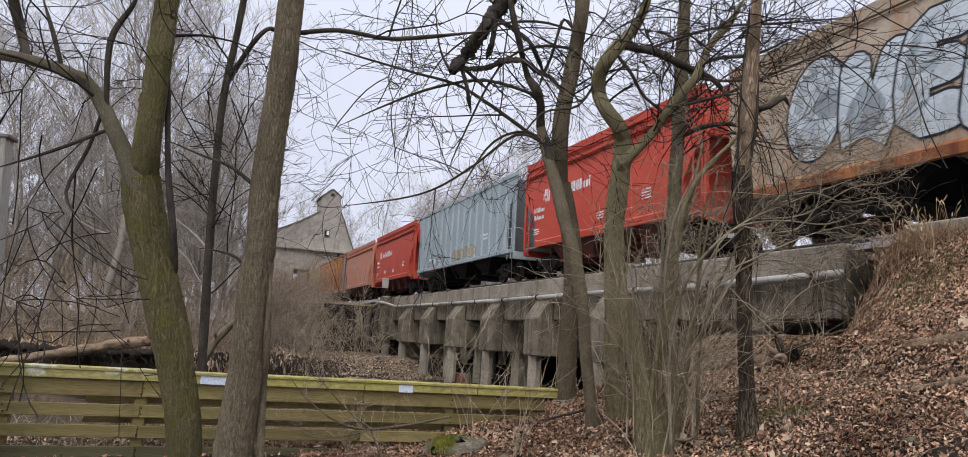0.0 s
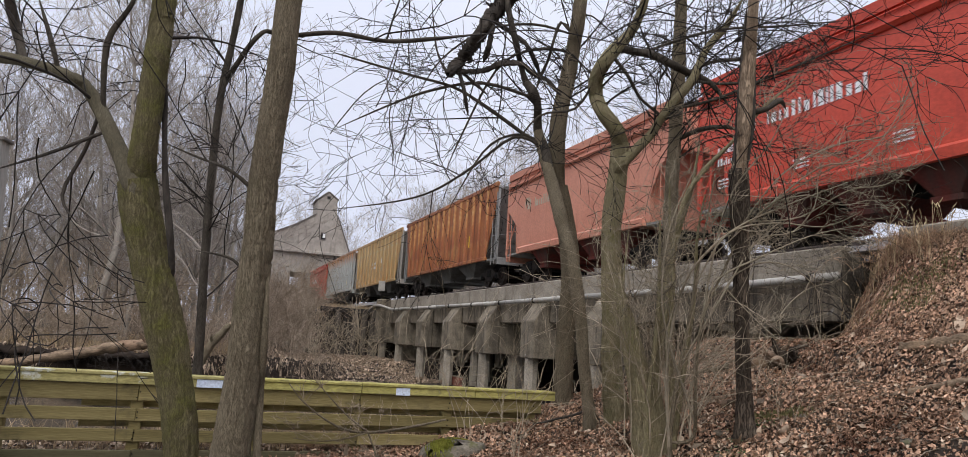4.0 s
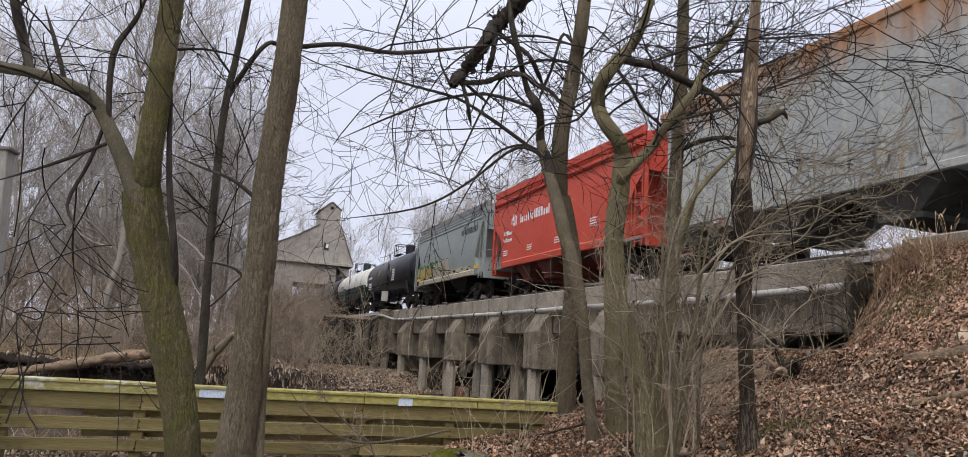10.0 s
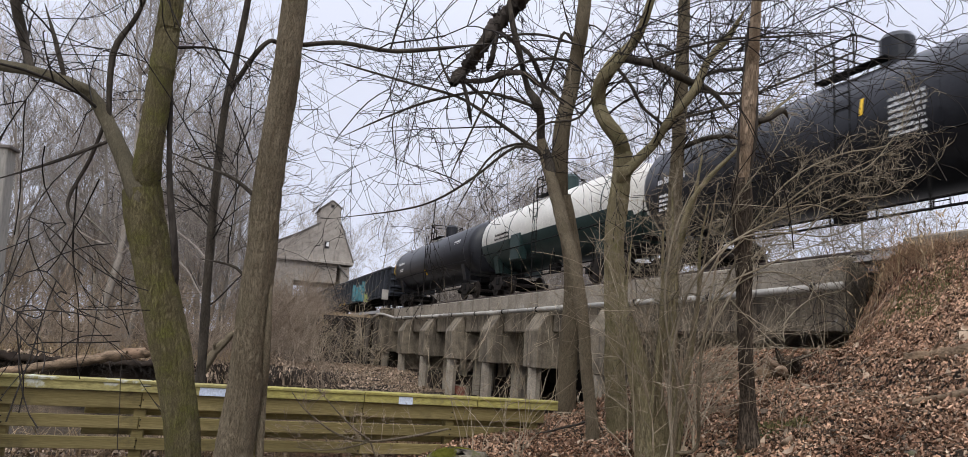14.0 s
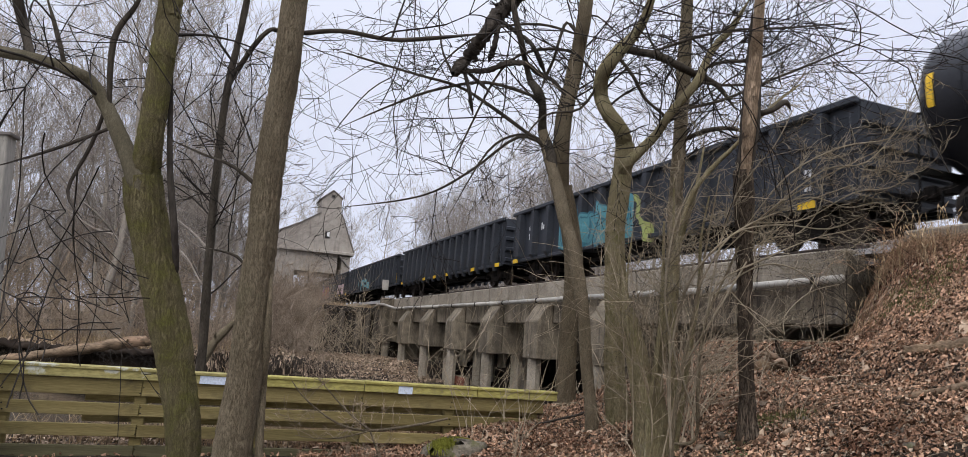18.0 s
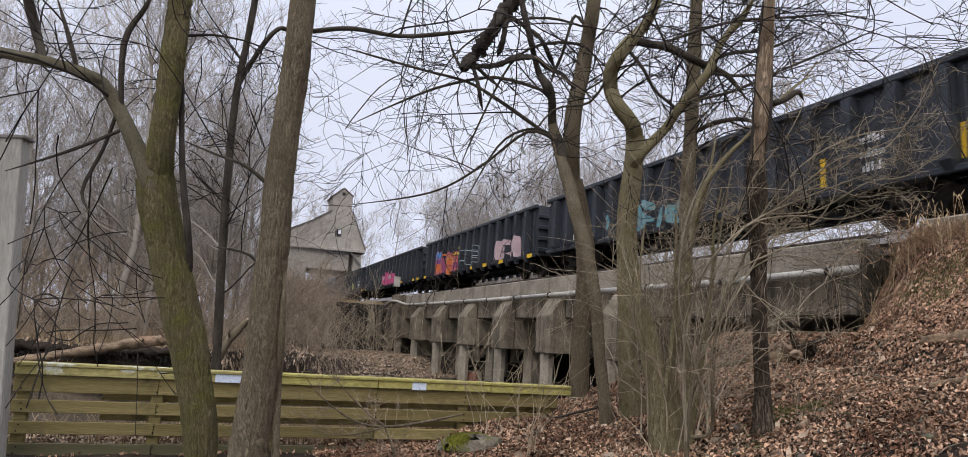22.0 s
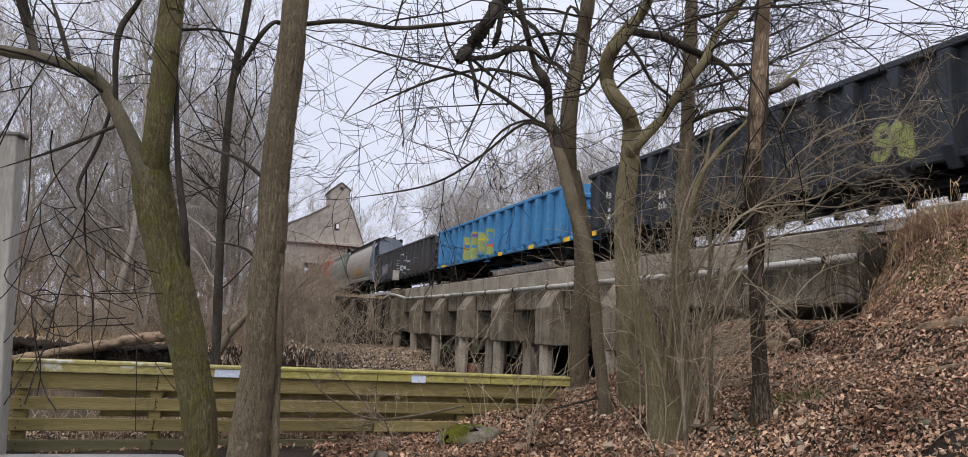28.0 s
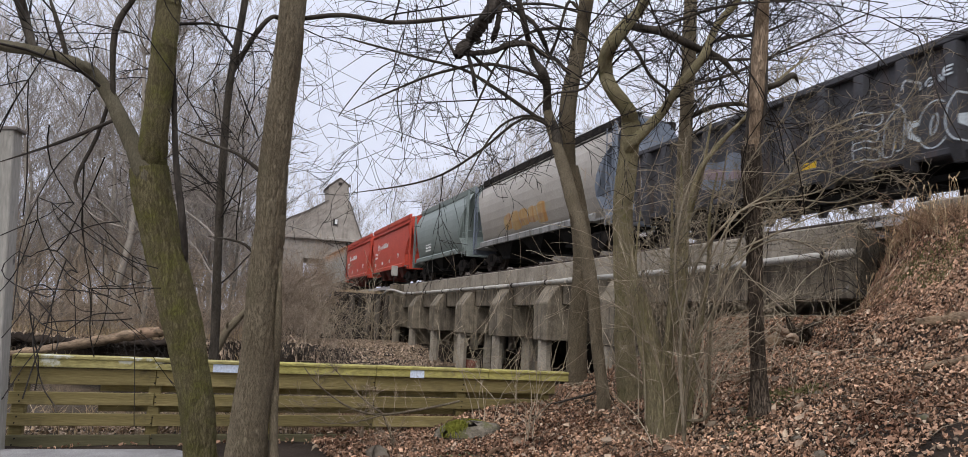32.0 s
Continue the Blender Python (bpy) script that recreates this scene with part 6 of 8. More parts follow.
def band_piece(car, y0, y1, z0, z1, x, fill, line, extra, letters, seed, label="", slits=2):
    """A filled band of joined sprayed letters: an uneven outline, patches of colour and dark slits between the strokes."""
    r = random.Random(seed)
    h, w = z1 - z0, (y1 - y0) / letters
    top, low = [], []
    for k in range(letters):
        a = y0 + w * k
        t, b = z1 - r.uniform(0, 0.22) * h, z0 + r.uniform(0, 0.16) * h
        for f, dt in ((0.04, -0.1), (0.2, 0.0), (0.5, 0.05), (0.8, 0.0), (0.96, -0.1)):
            top.append((a + f * w, t + dt * h * r.uniform(0.4, 1.2)))
            low.append((a + f * w, b - 0.5 * dt * h * r.uniform(0.2, 1.2)))
    bm = bmesh.new()
    for grow_by, slot, dx in ((0.06, 1, 0.0), (0.0, 0, 0.0015)):
        for (p, q), (s, t) in zip(zip(top, top[1:]), zip(low, low[1:])):
            f = bm.faces.new([bm.verts.new((x - dx, yy, zz)) for yy, zz in ((p[0], p[1] + grow_by), (q[0], q[1] + grow_by), (t[0], t[1] - grow_by), (s[0], s[1] - grow_by))])
            f.material_index = slot
    for k in range(letters):
        a = y0 + w * k
        for j in range(2):
            if extra:
                blob(bm, a + w * r.uniform(0.2, 0.8), z0 + h * r.uniform(0.25, 0.75), w * r.uniform(0.15, 0.4), h * r.uniform(0.08, 0.22), x - 0.0025 - 0.0004 * j, r.randrange(999), 2 + r.randrange(len(extra)), 12)
        for j in range(slits):
            c, t = a + w * (0.25 + 0.5 * j / max(1, slits - 1)) + r.uniform(-0.08, 0.08) * w, r.uniform(-0.5, 0.5)
            blob(bm, c, z0 + h * r.uniform(0.35, 0.65), w * r.uniform(0.04, 0.09), h * r.uniform(0.14, 0.3), x - 0.0035, r.randrange(999), 1, 10, t)
        c = a + r.uniform(-0.05, 0.05) * w
        if k:
            blob(bm, c, z0 + h * r.uniform(0.4, 0.6), 0.035, h * r.uniform(0.35, 0.5), x - 0.0038, r.randrange(999), 1, 10, r.uniform(-0.3, 0.3))
    drape(bm, car, x)
    return part("graffiti", bm, [M[fill], M[line]] + [M[e] for e in extra], car, label)


def glyphs():
    """Bent strokes that sprayed letters are made of, in a unit box; none of them spells anything."""
    def arc(cx, cz, rx, rz, a, b, n=9):
        return [(cx + rx * math.cos(radians(a + (b - a) * k / (n - 1))), cz + rz * math.sin(radians(a + (b - a) * k / (n - 1)))) for k in range(n)]
    return [
        [[(0.1, 0.0), (0.12, 0.5), (0.15, 0.8)] + arc(0.45, 0.65, 0.3, 0.32, 150, 10, 6) + [(0.78, 0.3), (0.8, 0.0)]],
        [arc(0.5, 0.5, 0.36, 0.46, 0, 360, 15)],
        [arc(0.5, 0.74, 0.34, 0.25, 20, 270, 9) + arc(0.5, 0.25, 0.34, 0.24, 90, -160, 9)],
        [arc(0.55, 0.5, 0.42, 0.48, 50, 310, 11), [(0.55, 0.5), (0.85, 0.45)]],
        [[(0.15, -0.15), (0.17, 0.95)], arc(0.45, 0.68, 0.33, 0.28, 120, -150, 9)],
        [[(0.08, 0.95), (0.22, 0.1), (0.42, 0.6), (0.62, 0.08), (0.9, 0.95)]],
        [[(0.85, 0.95), (0.2, 0.9), (0.18, 0.1), (0.88, 0.05)], [(0.2, 0.5), (0.75, 0.52)]],
        [[(0.2, 0.0), (0.22, 1.0)], [(0.85, 0.95), (0.3, 0.5), (0.85, 0.0)]],
        [[(0.1, 0.0), (0.45, 0.98), (0.85, 0.0)], [(0.25, 0.35), (0.7, 0.33)]],
    ]


GLYPHS = glyphs()


def ribbon(bm, pts, width, x, slot):
    """A flat stroke with round ends, of quads joined along a line of (y, z)."""
    P = [Vector((0, y, z)) for y, z in pts]
    left, right = [], []
    for k, p in enumerate(P):
        d = (P[min(k + 1, len(P) - 1)] - P[max(k - 1, 0)]).normalized()
        nrm = Vector((0, -d.z, d.y)) * width / 2
        left.append(bm.verts.new((x, p.y + nrm.y, p.z + nrm.z)))
        right.append(bm.verts.new((x, p.y - nrm.y, p.z - nrm.z)))
    for k in range(len(P) - 1):
        bm.faces.new((left[k], left[k + 1], right[k + 1], right[k])).material_index = slot
    for p in (P[0], P[-1]):
        ring = [bm.verts.new((x - 0.0003, p.y + width / 2 * math.cos(a), p.z + width / 2 * math.sin(a))) for a in [math.tau * k / 12 for k in range(12)]]
        bm.faces.new(ring).material_index = slot


def tag(car, y0, y1, z0, z1, x, fill, line, letters, seed, fat=0.34, edge=0.05, label="", slant=0.12, shine=""):
    """A row of fat sprayed strokes with an outline round each letter; y runs along the car, front end first."""
    r = random.Random(seed)
    bm = bmesh.new()
    w, h = (y1 - y0) / letters, z1 - z0
    order = list(range(len(GLYPHS)))
    r.shuffle(order)
    for k in range(letters):
        g = GLYPHS[order[k % len(order)]]
        cy, cz = y1 - w * k, z0 + r.uniform(-0.06, 0.06) * h
        sc_w, sc_h = w * r.uniform(0.85, 1.1), h * r.uniform(0.8, 1.0)
        lines = [[(cy - sc_w * (0.1 + 0.8 * a) - slant * sc_h * (b - 0.5), cz + sc_h * (0.14 + 0.74 * b)) for a, b in curve_flat(st)] for st in g]
        stroke = fat * min(w, h)
        xx = x - 0.003 * k
        for ln in lines:
            ribbon(bm, ln, stroke + 2 * edge, xx, 1)
        for j, ln in enumerate(lines):
            ribbon(bm, ln, stroke, xx - 0.0012, 0)
        if shine:
            for ln in lines:
                part_ = ln[len(ln) // 4:len(ln) // 2 + 1]
                if len(part_) > 1:
                    ribbon(bm, [(a + 0.1 * stroke, b + 0.12 * stroke) for a, b in part_], stroke * 0.3, xx - 0.002, 2)
    drape(bm, car, x)
    ob = part("graffiti", bm, [M[fill], M[line]] + ([M[shine]] if shine else []), car, label)
    ob["kind"] = "stuff"
    return ob


def flames(car, y0, y1, z0, z1, x, colours, count, seed):
    """Pointed licks of colour that rise and lean through a sprayed piece."""
    r = random.Random(seed)
    bm = bmesh.new()
    for k in range(count):
        y, z = r.uniform(y0, y1), z0 + (z1 - z0) * r.uniform(0.0, 0.45)
        h, w, lean = (z1 - z0) * r.uniform(0.25, 0.55), r.uniform(0.05, 0.14), r.uniform(-0.35, 0.1)
        slot = 0 if k % 2 == 0 else r.randrange(1, len(colours))
        spine = [(y + lean * t * t + 0.07 * math.sin(5 * t + k), z + h * t) for t in (0, 0.2, 0.4, 0.6, 0.8, 1.0)]
        wide = [0.35, 0.9, 1.0, 0.7, 0.38, 0.04]
        a = [bm.verts.new((x - 0.0006 * k, p[0] - w * q, p[1])) for p, q in zip(spine, wide)]
        b = [bm.verts.new((x - 0.0006 * k, p[0] + w * q, p[1])) for p, q in zip(spine, wide)]
        for j in range(5):
            bm.faces.new((a[j], a[j + 1], b[j + 1], b[j])).material_index = slot
    drape(bm, car, x)
    ob = part("graffiti", bm, [M[c] for c in colours], car)
    ob["kind"] = "stuff"
    return ob


def curve_flat(st):
    return [(p[0], p[1]) for p in curve_through([(a, b, 0.0, 0.0) for a, b in st], 3)]


def ribbed_hopper(length, centre, mk, label, ribs=14, bay_mk="deckgrey", end_mk=None, name="covered_hopper_car", raked=False):
    car = start_car(name, length, centre, label, "hopper car")
    end_mk = end_mk or mk
    half = length / 2 - (1.75 if raked else 1.35)
    bm = bmesh.new()
    sec = [(-1.42, 1.1), (1.42, 1.1), (1.5, 4.55), (0.9, 4.74), (-0.9, 4.74), (-1.5, 4.55)]
    shell(bm, sec, length / 2 - 0.75, lambda z: 0.25 + 2.5 * max(0.0, 1 - (z - 1.1) / 2.9))
    part("body", bm, M[end_mk], car)
    for s in (-1, 1):
        bm = bmesh.new()
        foot = half - 0.2 if raked else half
        prism(bm, [(-foot, 1.15), (foot, 1.15), (half + (0.55 if raked else 0.0), 2.75), (half + 1.1, 4.55), (half + 1.1, 4.62), (-half - 1.1, 4.62), (-half - 1.1, 4.55), (-half - (0.55 if raked else 0.0), 2.75)], 0, s * 1.55 - 0.03, s * 1.55 + 0.03)
        part("side_sheet", bm, M[mk], car)
        bm = bmesh.new()
        reach = half if raked else length / 2 - 0.7
        box(bm, s * 1.58 - 0.06, s * 1.58 + 0.06, -reach, reach, 1.02, 1.2, 0.02)
        part("side_sill", bm, M[mk], car)
        bm = bmesh.new()
        box(bm, s * 1.56 - 0.07, s * 1.56 + 0.07, -half - 1.12, half + 1.12, 4.58, 4.82, 0.03)
        part("top_chord", bm, M[mk], car)
    rb = bmesh.new()
    prism(rb, [(0, -0.09), (-0.09, -0.05), (-0.09, 0.05), (0, 0.09)], 2, 1.2, 4.58)
    me = finish("rib", rb, M[mk])
    for k in range(ribs):
        y = -half + 0.1 + (2 * half - 0.2) * k / (ribs - 1)
        put("rib", me, car, pose(-1.58, y, 0))
        put("rib", me, car, pose(1.58, y, 0, 0, 0, 180))
    rib_skin(car, [-half + 0.1 + (2 * half - 0.2) * k / (ribs - 1) for k in range(ribs)], -1.58, 0.09, 0.09, 0.55)
    bays(car, 3, length - 6.2, bay_mk)
    end_fittings(car, length, end_mk, 4.6, 1.6, False)
    top_gear(car, length, "deckgrey", 4.76, 8, end_mk)
    running_gear(car, length, centre)
    return car


def smooth_hopper(length, centre, mk, label, bulge=0.12, bay_count=4, bay_mk="iron_brown", top_mk=None, sill_mk=None, name="covered_hopper_car", cut=1.5, barrel=False, end_mk=None, inset=0.95, gap=0.75):
    car = start_car(name, length, centre, label, "hopper car")
    half = length / 2 - gap
    zs = [1.1, 1.5, 1.9, 2.3, 2.7, 3.1, 3.4, 3.8, 4.3, 4.6]
    left = [(-(1.58 - bulge * ((z - 2.7) / 1.9) ** 2 - (0.25 * bulge / 0.12 * max(0, z - 4.2) if bulge > 0.1 else 0.0)), z) for z in zs]
    if barrel:
        left = [(-w, z) for w, z in zip((1.2, 1.4, 1.53, 1.6, 1.62, 1.6, 1.55, 1.44, 1.2, 0.98), zs)]
    SKIN[car.name] = ([], zs[1:-1], lambda y, z: float(np.interp(z, zs, [p[0] for p in left])))
    sec = [(-x, z) for x, z in left] + [(0.7, 4.78), (-0.7, 4.78)] + left[::-1]
    bm = bmesh.new()
    if bulge > 0.14:
        shell(bm, sec, half, lambda z: 1.15 * max(0.0, 1 - ((z - 2.1) / 1.7) ** 2))
    else:
        shell(bm, sec, half, lambda z: inset * min(1.0, max(0.0, (3.1 - z) / 0.8)))
    if end_mk:
        # a sooty band along the roof and ends of another paint
        for f in bm.faces:
            f.normal_update()
            f.material_index = 2 if len(f.verts) > 4 else 1 if f.calc_center_median().z > 4.3 else 0
    part("body", bm, [M[mk], M[top_mk], M[end_mk]] if end_mk else M[mk], car)
    for s in (-1, 1):
        bm = bmesh.new()
        prism(bm, [(s * 1.5, 1.0), (s * 1.64, 1.0), (s * 1.66, 1.22), (s * 1.56, 1.3), (s * 1.5, 1.3)], 1, -half + cut * 0.8, half - cut * 0.8)
        part("side_sill", bm, M[sill_mk or mk], car)
        bm = bmesh.new()
        tx = 1.05 if barrel else 1.58 - bulge * 1.0 - (0.1 if bulge > 0.1 else 0)
        prism(bm, [(s * (tx - 0.12), 4.5), (s * (tx + 0.08), 4.5), (s * (tx + 0.1), 4.78), (s * (tx - 0.1), 4.86)], 1, -half, half)
        part("top_chord", bm, M[top_mk or mk], car)
    for s in (-1, 1):
        bm = bmesh.new()
        wide = 1.02 if barrel else 1.3
        box(bm, -wide, wide, s * (half - 0.06) - 0.05, s * (half - 0.06) + 0.05, 3.3, 4.5, 0.02)
        part("end_sheet", bm, M[end_mk or mk], car)
    if bulge < 0.1:
        for s in (-1, 1):
            bm = bmesh.new()
            prism(bm, [(s * 1.5, 4.06), (s * 1.6, 4.06), (s * 1.68, 4.14), (s * 1.5, 4.16)], 1, -half + 0.05, half - 0.05)
            part("ledge", bm, M[mk], car)
    rod_bm = bmesh.new()
    gx_ = SKIN[car.name][2](0, 4.42) - 0.05
    rod(rod_bm, (gx_, -half + 1.2, 4.42), (gx_, half - 1.2, 4.42), 0.02, 6)
    part("grab_line", rod_bm, M[mk], car)
    bays(car, bay_count, length - 5.4, bay_mk)
    end_fittings(car, length, end_mk or mk, 4.45, 1.3)
    top_gear(car, length, "deckgrey", 4.8, 7, top_mk or mk)
    running_gear(car, length, centre)
    return car


def tank_car(length, centre, upper, lower, label, split=2.2, top=0.0, name="tank_car"):
    car = start_car(name, length, centre, label, "tank car")
    half, r, cz = length / 2 - 0.5, 1.58, 2.55
    SKIN[car.name] = ([], [1.3 + 0.25 * k for k in range(11)], lambda y, z: -math.sqrt(max(0.01, r * r - (z - cz) ** 2)) - 0.004)
    prof = [(-half - 0.02, 0.02), (-half + 0.01, 0.6), (-half + 0.08, 1.05), (-half + 0.19, 1.33), (-half + 0.34, 1.5), (-half + 0.55, r)]
    prof = prof + [(-a, b) for a, b in prof[::-1]]
    bm = bmesh.new()
    lathe(bm, prof, 36, "y", (0, 0, cz))
    if upper != lower:
        for f in bm.faces:
            f.material_index = 1 if f.calc_center_median().z < split else 0
    part("tank", bm, [M[upper], M[lower]], car, smooth=True)
    for k in range(5):
        y = -half + 1.2 + (2 * half - 2.4) * k / 4
        bm = bmesh.new()
        lathe(bm, [(y - 0.03, r + 0.012), (y + 0.03, r + 0.012)], 36, "y", (0, 0, cz))
        part("weld_band", bm, M[upper if upper == lower else lower], car)
    bm = bmesh.new()
    lathe(bm, [(4.0, 0.38), (4.82, 0.38), (4.94, 0.3), (4.98, 0.05)], 18, "z", (0, top - 0.22, 0))
    part("manway", bm, M[lower], car)
    for x in (-0.9, 0.9):
        for y in (top + 0.2, top + 0.75, top + 1.3):
            bm = bmesh.new()
            rod(bm, (x, y, 4.0), (x, y, 4.95), 0.025, 6)
            part("railing_post", bm, M["iron"], car)
        for z in (4.5, 4.95):
            bm = bmesh.new()
            rod(bm, (x, top + 0.2, z), (x, top + 1.3, z), 0.025, 6)
            part("railing_bar", bm, M["iron"], car)
    for y in (top + 0.2, top + 1.3):
        bm = bmesh.new()
        rod(bm, (-0.9, y, 4.95), (0.9, y, 4.95), 0.025, 6)
        part("railing_bar", bm, M["iron"], car)
    for x in (-0.75, 0.75):
        bm = bmesh.new()
        box(bm, x - 0.16, x + 0.16, top - 0.6, top + 1.4, 4.1, 4.13)
        part("walkway", bm, M["iron"], car)
    for s in (-1, 1):
        put("ladder", ladder_mesh("iron", 3.0), car, pose(s * 1.56, top, 1.1, 0, 0, 90))
        bm = bmesh.new()
        rod(bm, (s * 1.66, -half + 0.6, 1.75), (s * 1.66, half - 0.6, 1.75), 0.022, 6)
        for k in range(7):
            y = -half + 0.8 + (2 * half - 1.6) * k / 6
            rod(bm, (s * 1.66, y, 1.75), (s * 1.36, y, 1.95), 0.016, 5)
        part("hand_rail", bm, M["iron"], car)
        e = s * (length / 2 - 2.35)
        bm = bmesh.new()
        prism(bm, [(-1.15, 0.85), (1.15, 0.85), (1.42, 2.1), (1.1, 1.75), (0, 1.1), (-1.1, 1.75), (-1.42, 2.1)], 1, e - 0.25, e + 0.25)
        part("saddle", bm, M[lower], car)
        bm = bmesh.new()
        box(bm, -0.3, 0.3, min(s * (length / 2 - 0.6), e), max(s * (length / 2 - 0.6), e), 0.75, 1.1)
        box(bm, -1.45, 1.45, s * (length / 2 - 0.75) - 0.08, s * (length / 2 - 0.75) + 0.08, 0.95, 1.08)
        part("stub_sill", bm, M["iron"], car)
        bm = bmesh.new()
        for x in (-1.45, 1.45):
            rod(bm, (x, s * (length / 2 - 0.75), 0.5), (x, s * (length / 2 - 0.75), 2.2), 0.022, 6)
        rod(bm, (-1.45, s * (length / 2 - 0.75), 2.2), (1.45, s * (length / 2 - 0.75), 2.2), 0.022, 6)
        part("end_rail", bm, M["iron"], car)
    put("brake_wheel", GEAR["brake_wheel"], car, pose(0.7, -(length / 2 - 0.7), 1.9))
    bm = bmesh.new()
    box(bm, -0.6, -0.35, -0.4, 0.4, 0.55, 0.95, 0.03)
    part("valve_box", bm, M["iron"], car)
    for z in (0.42, 0.62):
        bm = bmesh.new()
        rod(bm, (-1.1, -half + 2.4, z), (-1.1, half - 2.4, z), 0.03, 6)
        part("brake_rod", bm, M["iron"], car)
    for k in range(9):
        y = -half + 2.4 + (2 * half - 4.8) * k / 8
        bm = bmesh.new()
        rod(bm, (-1.1, y, 0.38), (-1.1, y, 1.3), 0.028, 6)
        part("rod_hanger", bm, M["iron"], car)
    running_gear(car, length, centre)
    return car


RIBS = {}


def gondola(length, centre, mk, label, ribs=14, low=0.62, high=2.97, teeth=True, name="gondola_car"):
    car = start_car(name, length, centre, label, "gondola car")
    half = length / 2 - 0.6
    for s in (-1, 1):
        bm = bmesh.new()
        box(bm, s * 1.42 - 0.03, s * 1.42 + 0.03, -half, half, low + 0.1, high - 0.1)
        part("side_sheet", bm, M[mk], car)
        bm = bmesh.new()
        box(bm, s * 1.53 - 0.09, s * 1.53 + 0.09, -half - 0.03, half + 0.03, high - 0.16, high, 0.025)
        part("top_chord", bm, M[mk], car)
        bm = bmesh.new()
        box(bm, s * 1.53 - 0.06, s * 1.53 + 0.06, -half, half, low + 0.02, low + 0.16, 0.02)
        part("side_sill", bm, M[mk], car)
    rb = bmesh.new()
    lowest = low - 0.16 if teeth else low + 0.05
    v = []
    for z, w, d in ((lowest, 0.10, 0.14), (low + 0.25, 0.15, 0.29), (high - 0.2, 0.14, 0.25)):
        v.append([rb.verts.new(p) for p in ((0, -w, z), (-d, -w * 0.88, z), (-d, w * 0.88, z), (0, w, z))])
    for a, b in zip(v, v[1:]):
        for i in range(4):
            rb.faces.new((a[i], a[(i + 1) % 4], b[(i + 1) % 4], b[i]))
    rb.faces.new(v[0])
    rb.faces.new(v[-1][::-1])
    me = finish("rib", rb, M[mk])
    for k in range(ribs):
        y = -half + 0.9 + (2 * half - 1.8) * k / (ribs - 1)
        put("rib", me, car, pose(-1.45, y, 0))
        put("rib", me, car, pose(1.45, y, 0, 0, 0, 180))
    RIBS[car.name] = [-half + 0.9 + (2 * half - 1.8) * k / (ribs - 1) for k in range(ribs)]
    rib_skin(car, [-half + 0.9 + (2 * half - 1.8) * k / (ribs - 1) for k in range(ribs)], -1.45, 0.15, 0.288, 0.88)
    for s in (-1, 1):
        bm = bmesh.new()
        box(bm, -1.44, 1.44, s * half - 0.04, s * half + 0.04, low + 0.1, high - 0.05)
        part("end_sheet", bm, M[mk], car)
        for z in (0.95, 1.45, 1.95, 2.45):
            bm = bmesh.new()
            prism(bm, [(-0.11, 0), (-0.06, 0.12), (0.06, 0.12), (0.11, 0)], 0, -1.44, 1.44)
            part("end_rib", bm, M[mk], car, m=Matrix.Translation((0, s * (half + 0.04), z)) @ Matrix(((1, 0, 0, 0), (0, 0, s, 0), (0, 1, 0, 0), (0, 0, 0, 1))))
        for side in (-1, 1):
            put("ladder", ladder_mesh(mk, 2.0), car, pose(side * 1.56, s * (half - 0.35), 0.65, 0, 0, 90))
    bm = bmesh.new()
    box(bm, -1.39, 1.39, -half, half, low + 0.18, low + 0.3)
    part("floor", bm, M[mk], car)
    bm = bmesh.new()
    box(bm, -0.3, 0.3, -half - 0.1, half + 0.1, 0.6, 1.0)
    for k in range(9):
        y = -half + 1 + (2 * half - 2) * k / 8
        box(bm, -1.4, 1.4, y - 0.06, y + 0.06, low + 0.0, low + 0.18)
    part("underframe", bm, M["iron"], car)
    bm = bmesh.new()
    rod(bm, (-0.8, -0.8, 0.62), (-0.8, 0.5, 0.62), 0.22, 12)
    part("air_tank", bm, M["iron"], car)
    put("brake_wheel", GEAR["brake_wheel"], car, pose(0.8, -(half + 0.22), 2.0))
    running_gear(car, length, centre)
    return car


def yellow_marks(car, ys, z, x=-1.59, w=0.52, h=0.18):
    """Reflective strips; on a ribbed side they sit on the sill or the sheet, clear of the ribs."""
    for y in ys:
        bm = bmesh.new()
        if car.name in RIBS:
            rib = min(RIBS[car.name], key=lambda r: abs(r - y))
            if abs(y - rib) < w / 2 + 0.16:
                y = rib + (w / 2 + 0.16) * (1 if y > rib else -1)
        box(bm, x - 0.006, x + 0.002, y - w / 2, y + w / 2, z, z + h)
        if car.name in SKIN and car.name not in RIBS and not SKIN[car.name][0]:
            drape(bm, car, x)
        part("reflector", bm, M["yellow"], car, "yellow reflective strip")


def lettering(car, x, spec, mk="white"):
    """Each block of stencilled marks is a part."""
    for k, (y, z, w, h, rows) in enumerate(spec):
        bm = bmesh.new()
        if car.name in SKIN and not SKIN[car.name][0]:
            x = SKIN[car.name][2](y, z) - 0.008
        elif car.name in SKIN:
            x = SKIN[car.name][2](999.0, z) - 0.006
        marks(bm, -y, z, w, h, rows, k + int(abs(y) * 10), x)
        part("lettering", bm, M[mk], car, "small stencilled marks")["kind"] = "stuff"


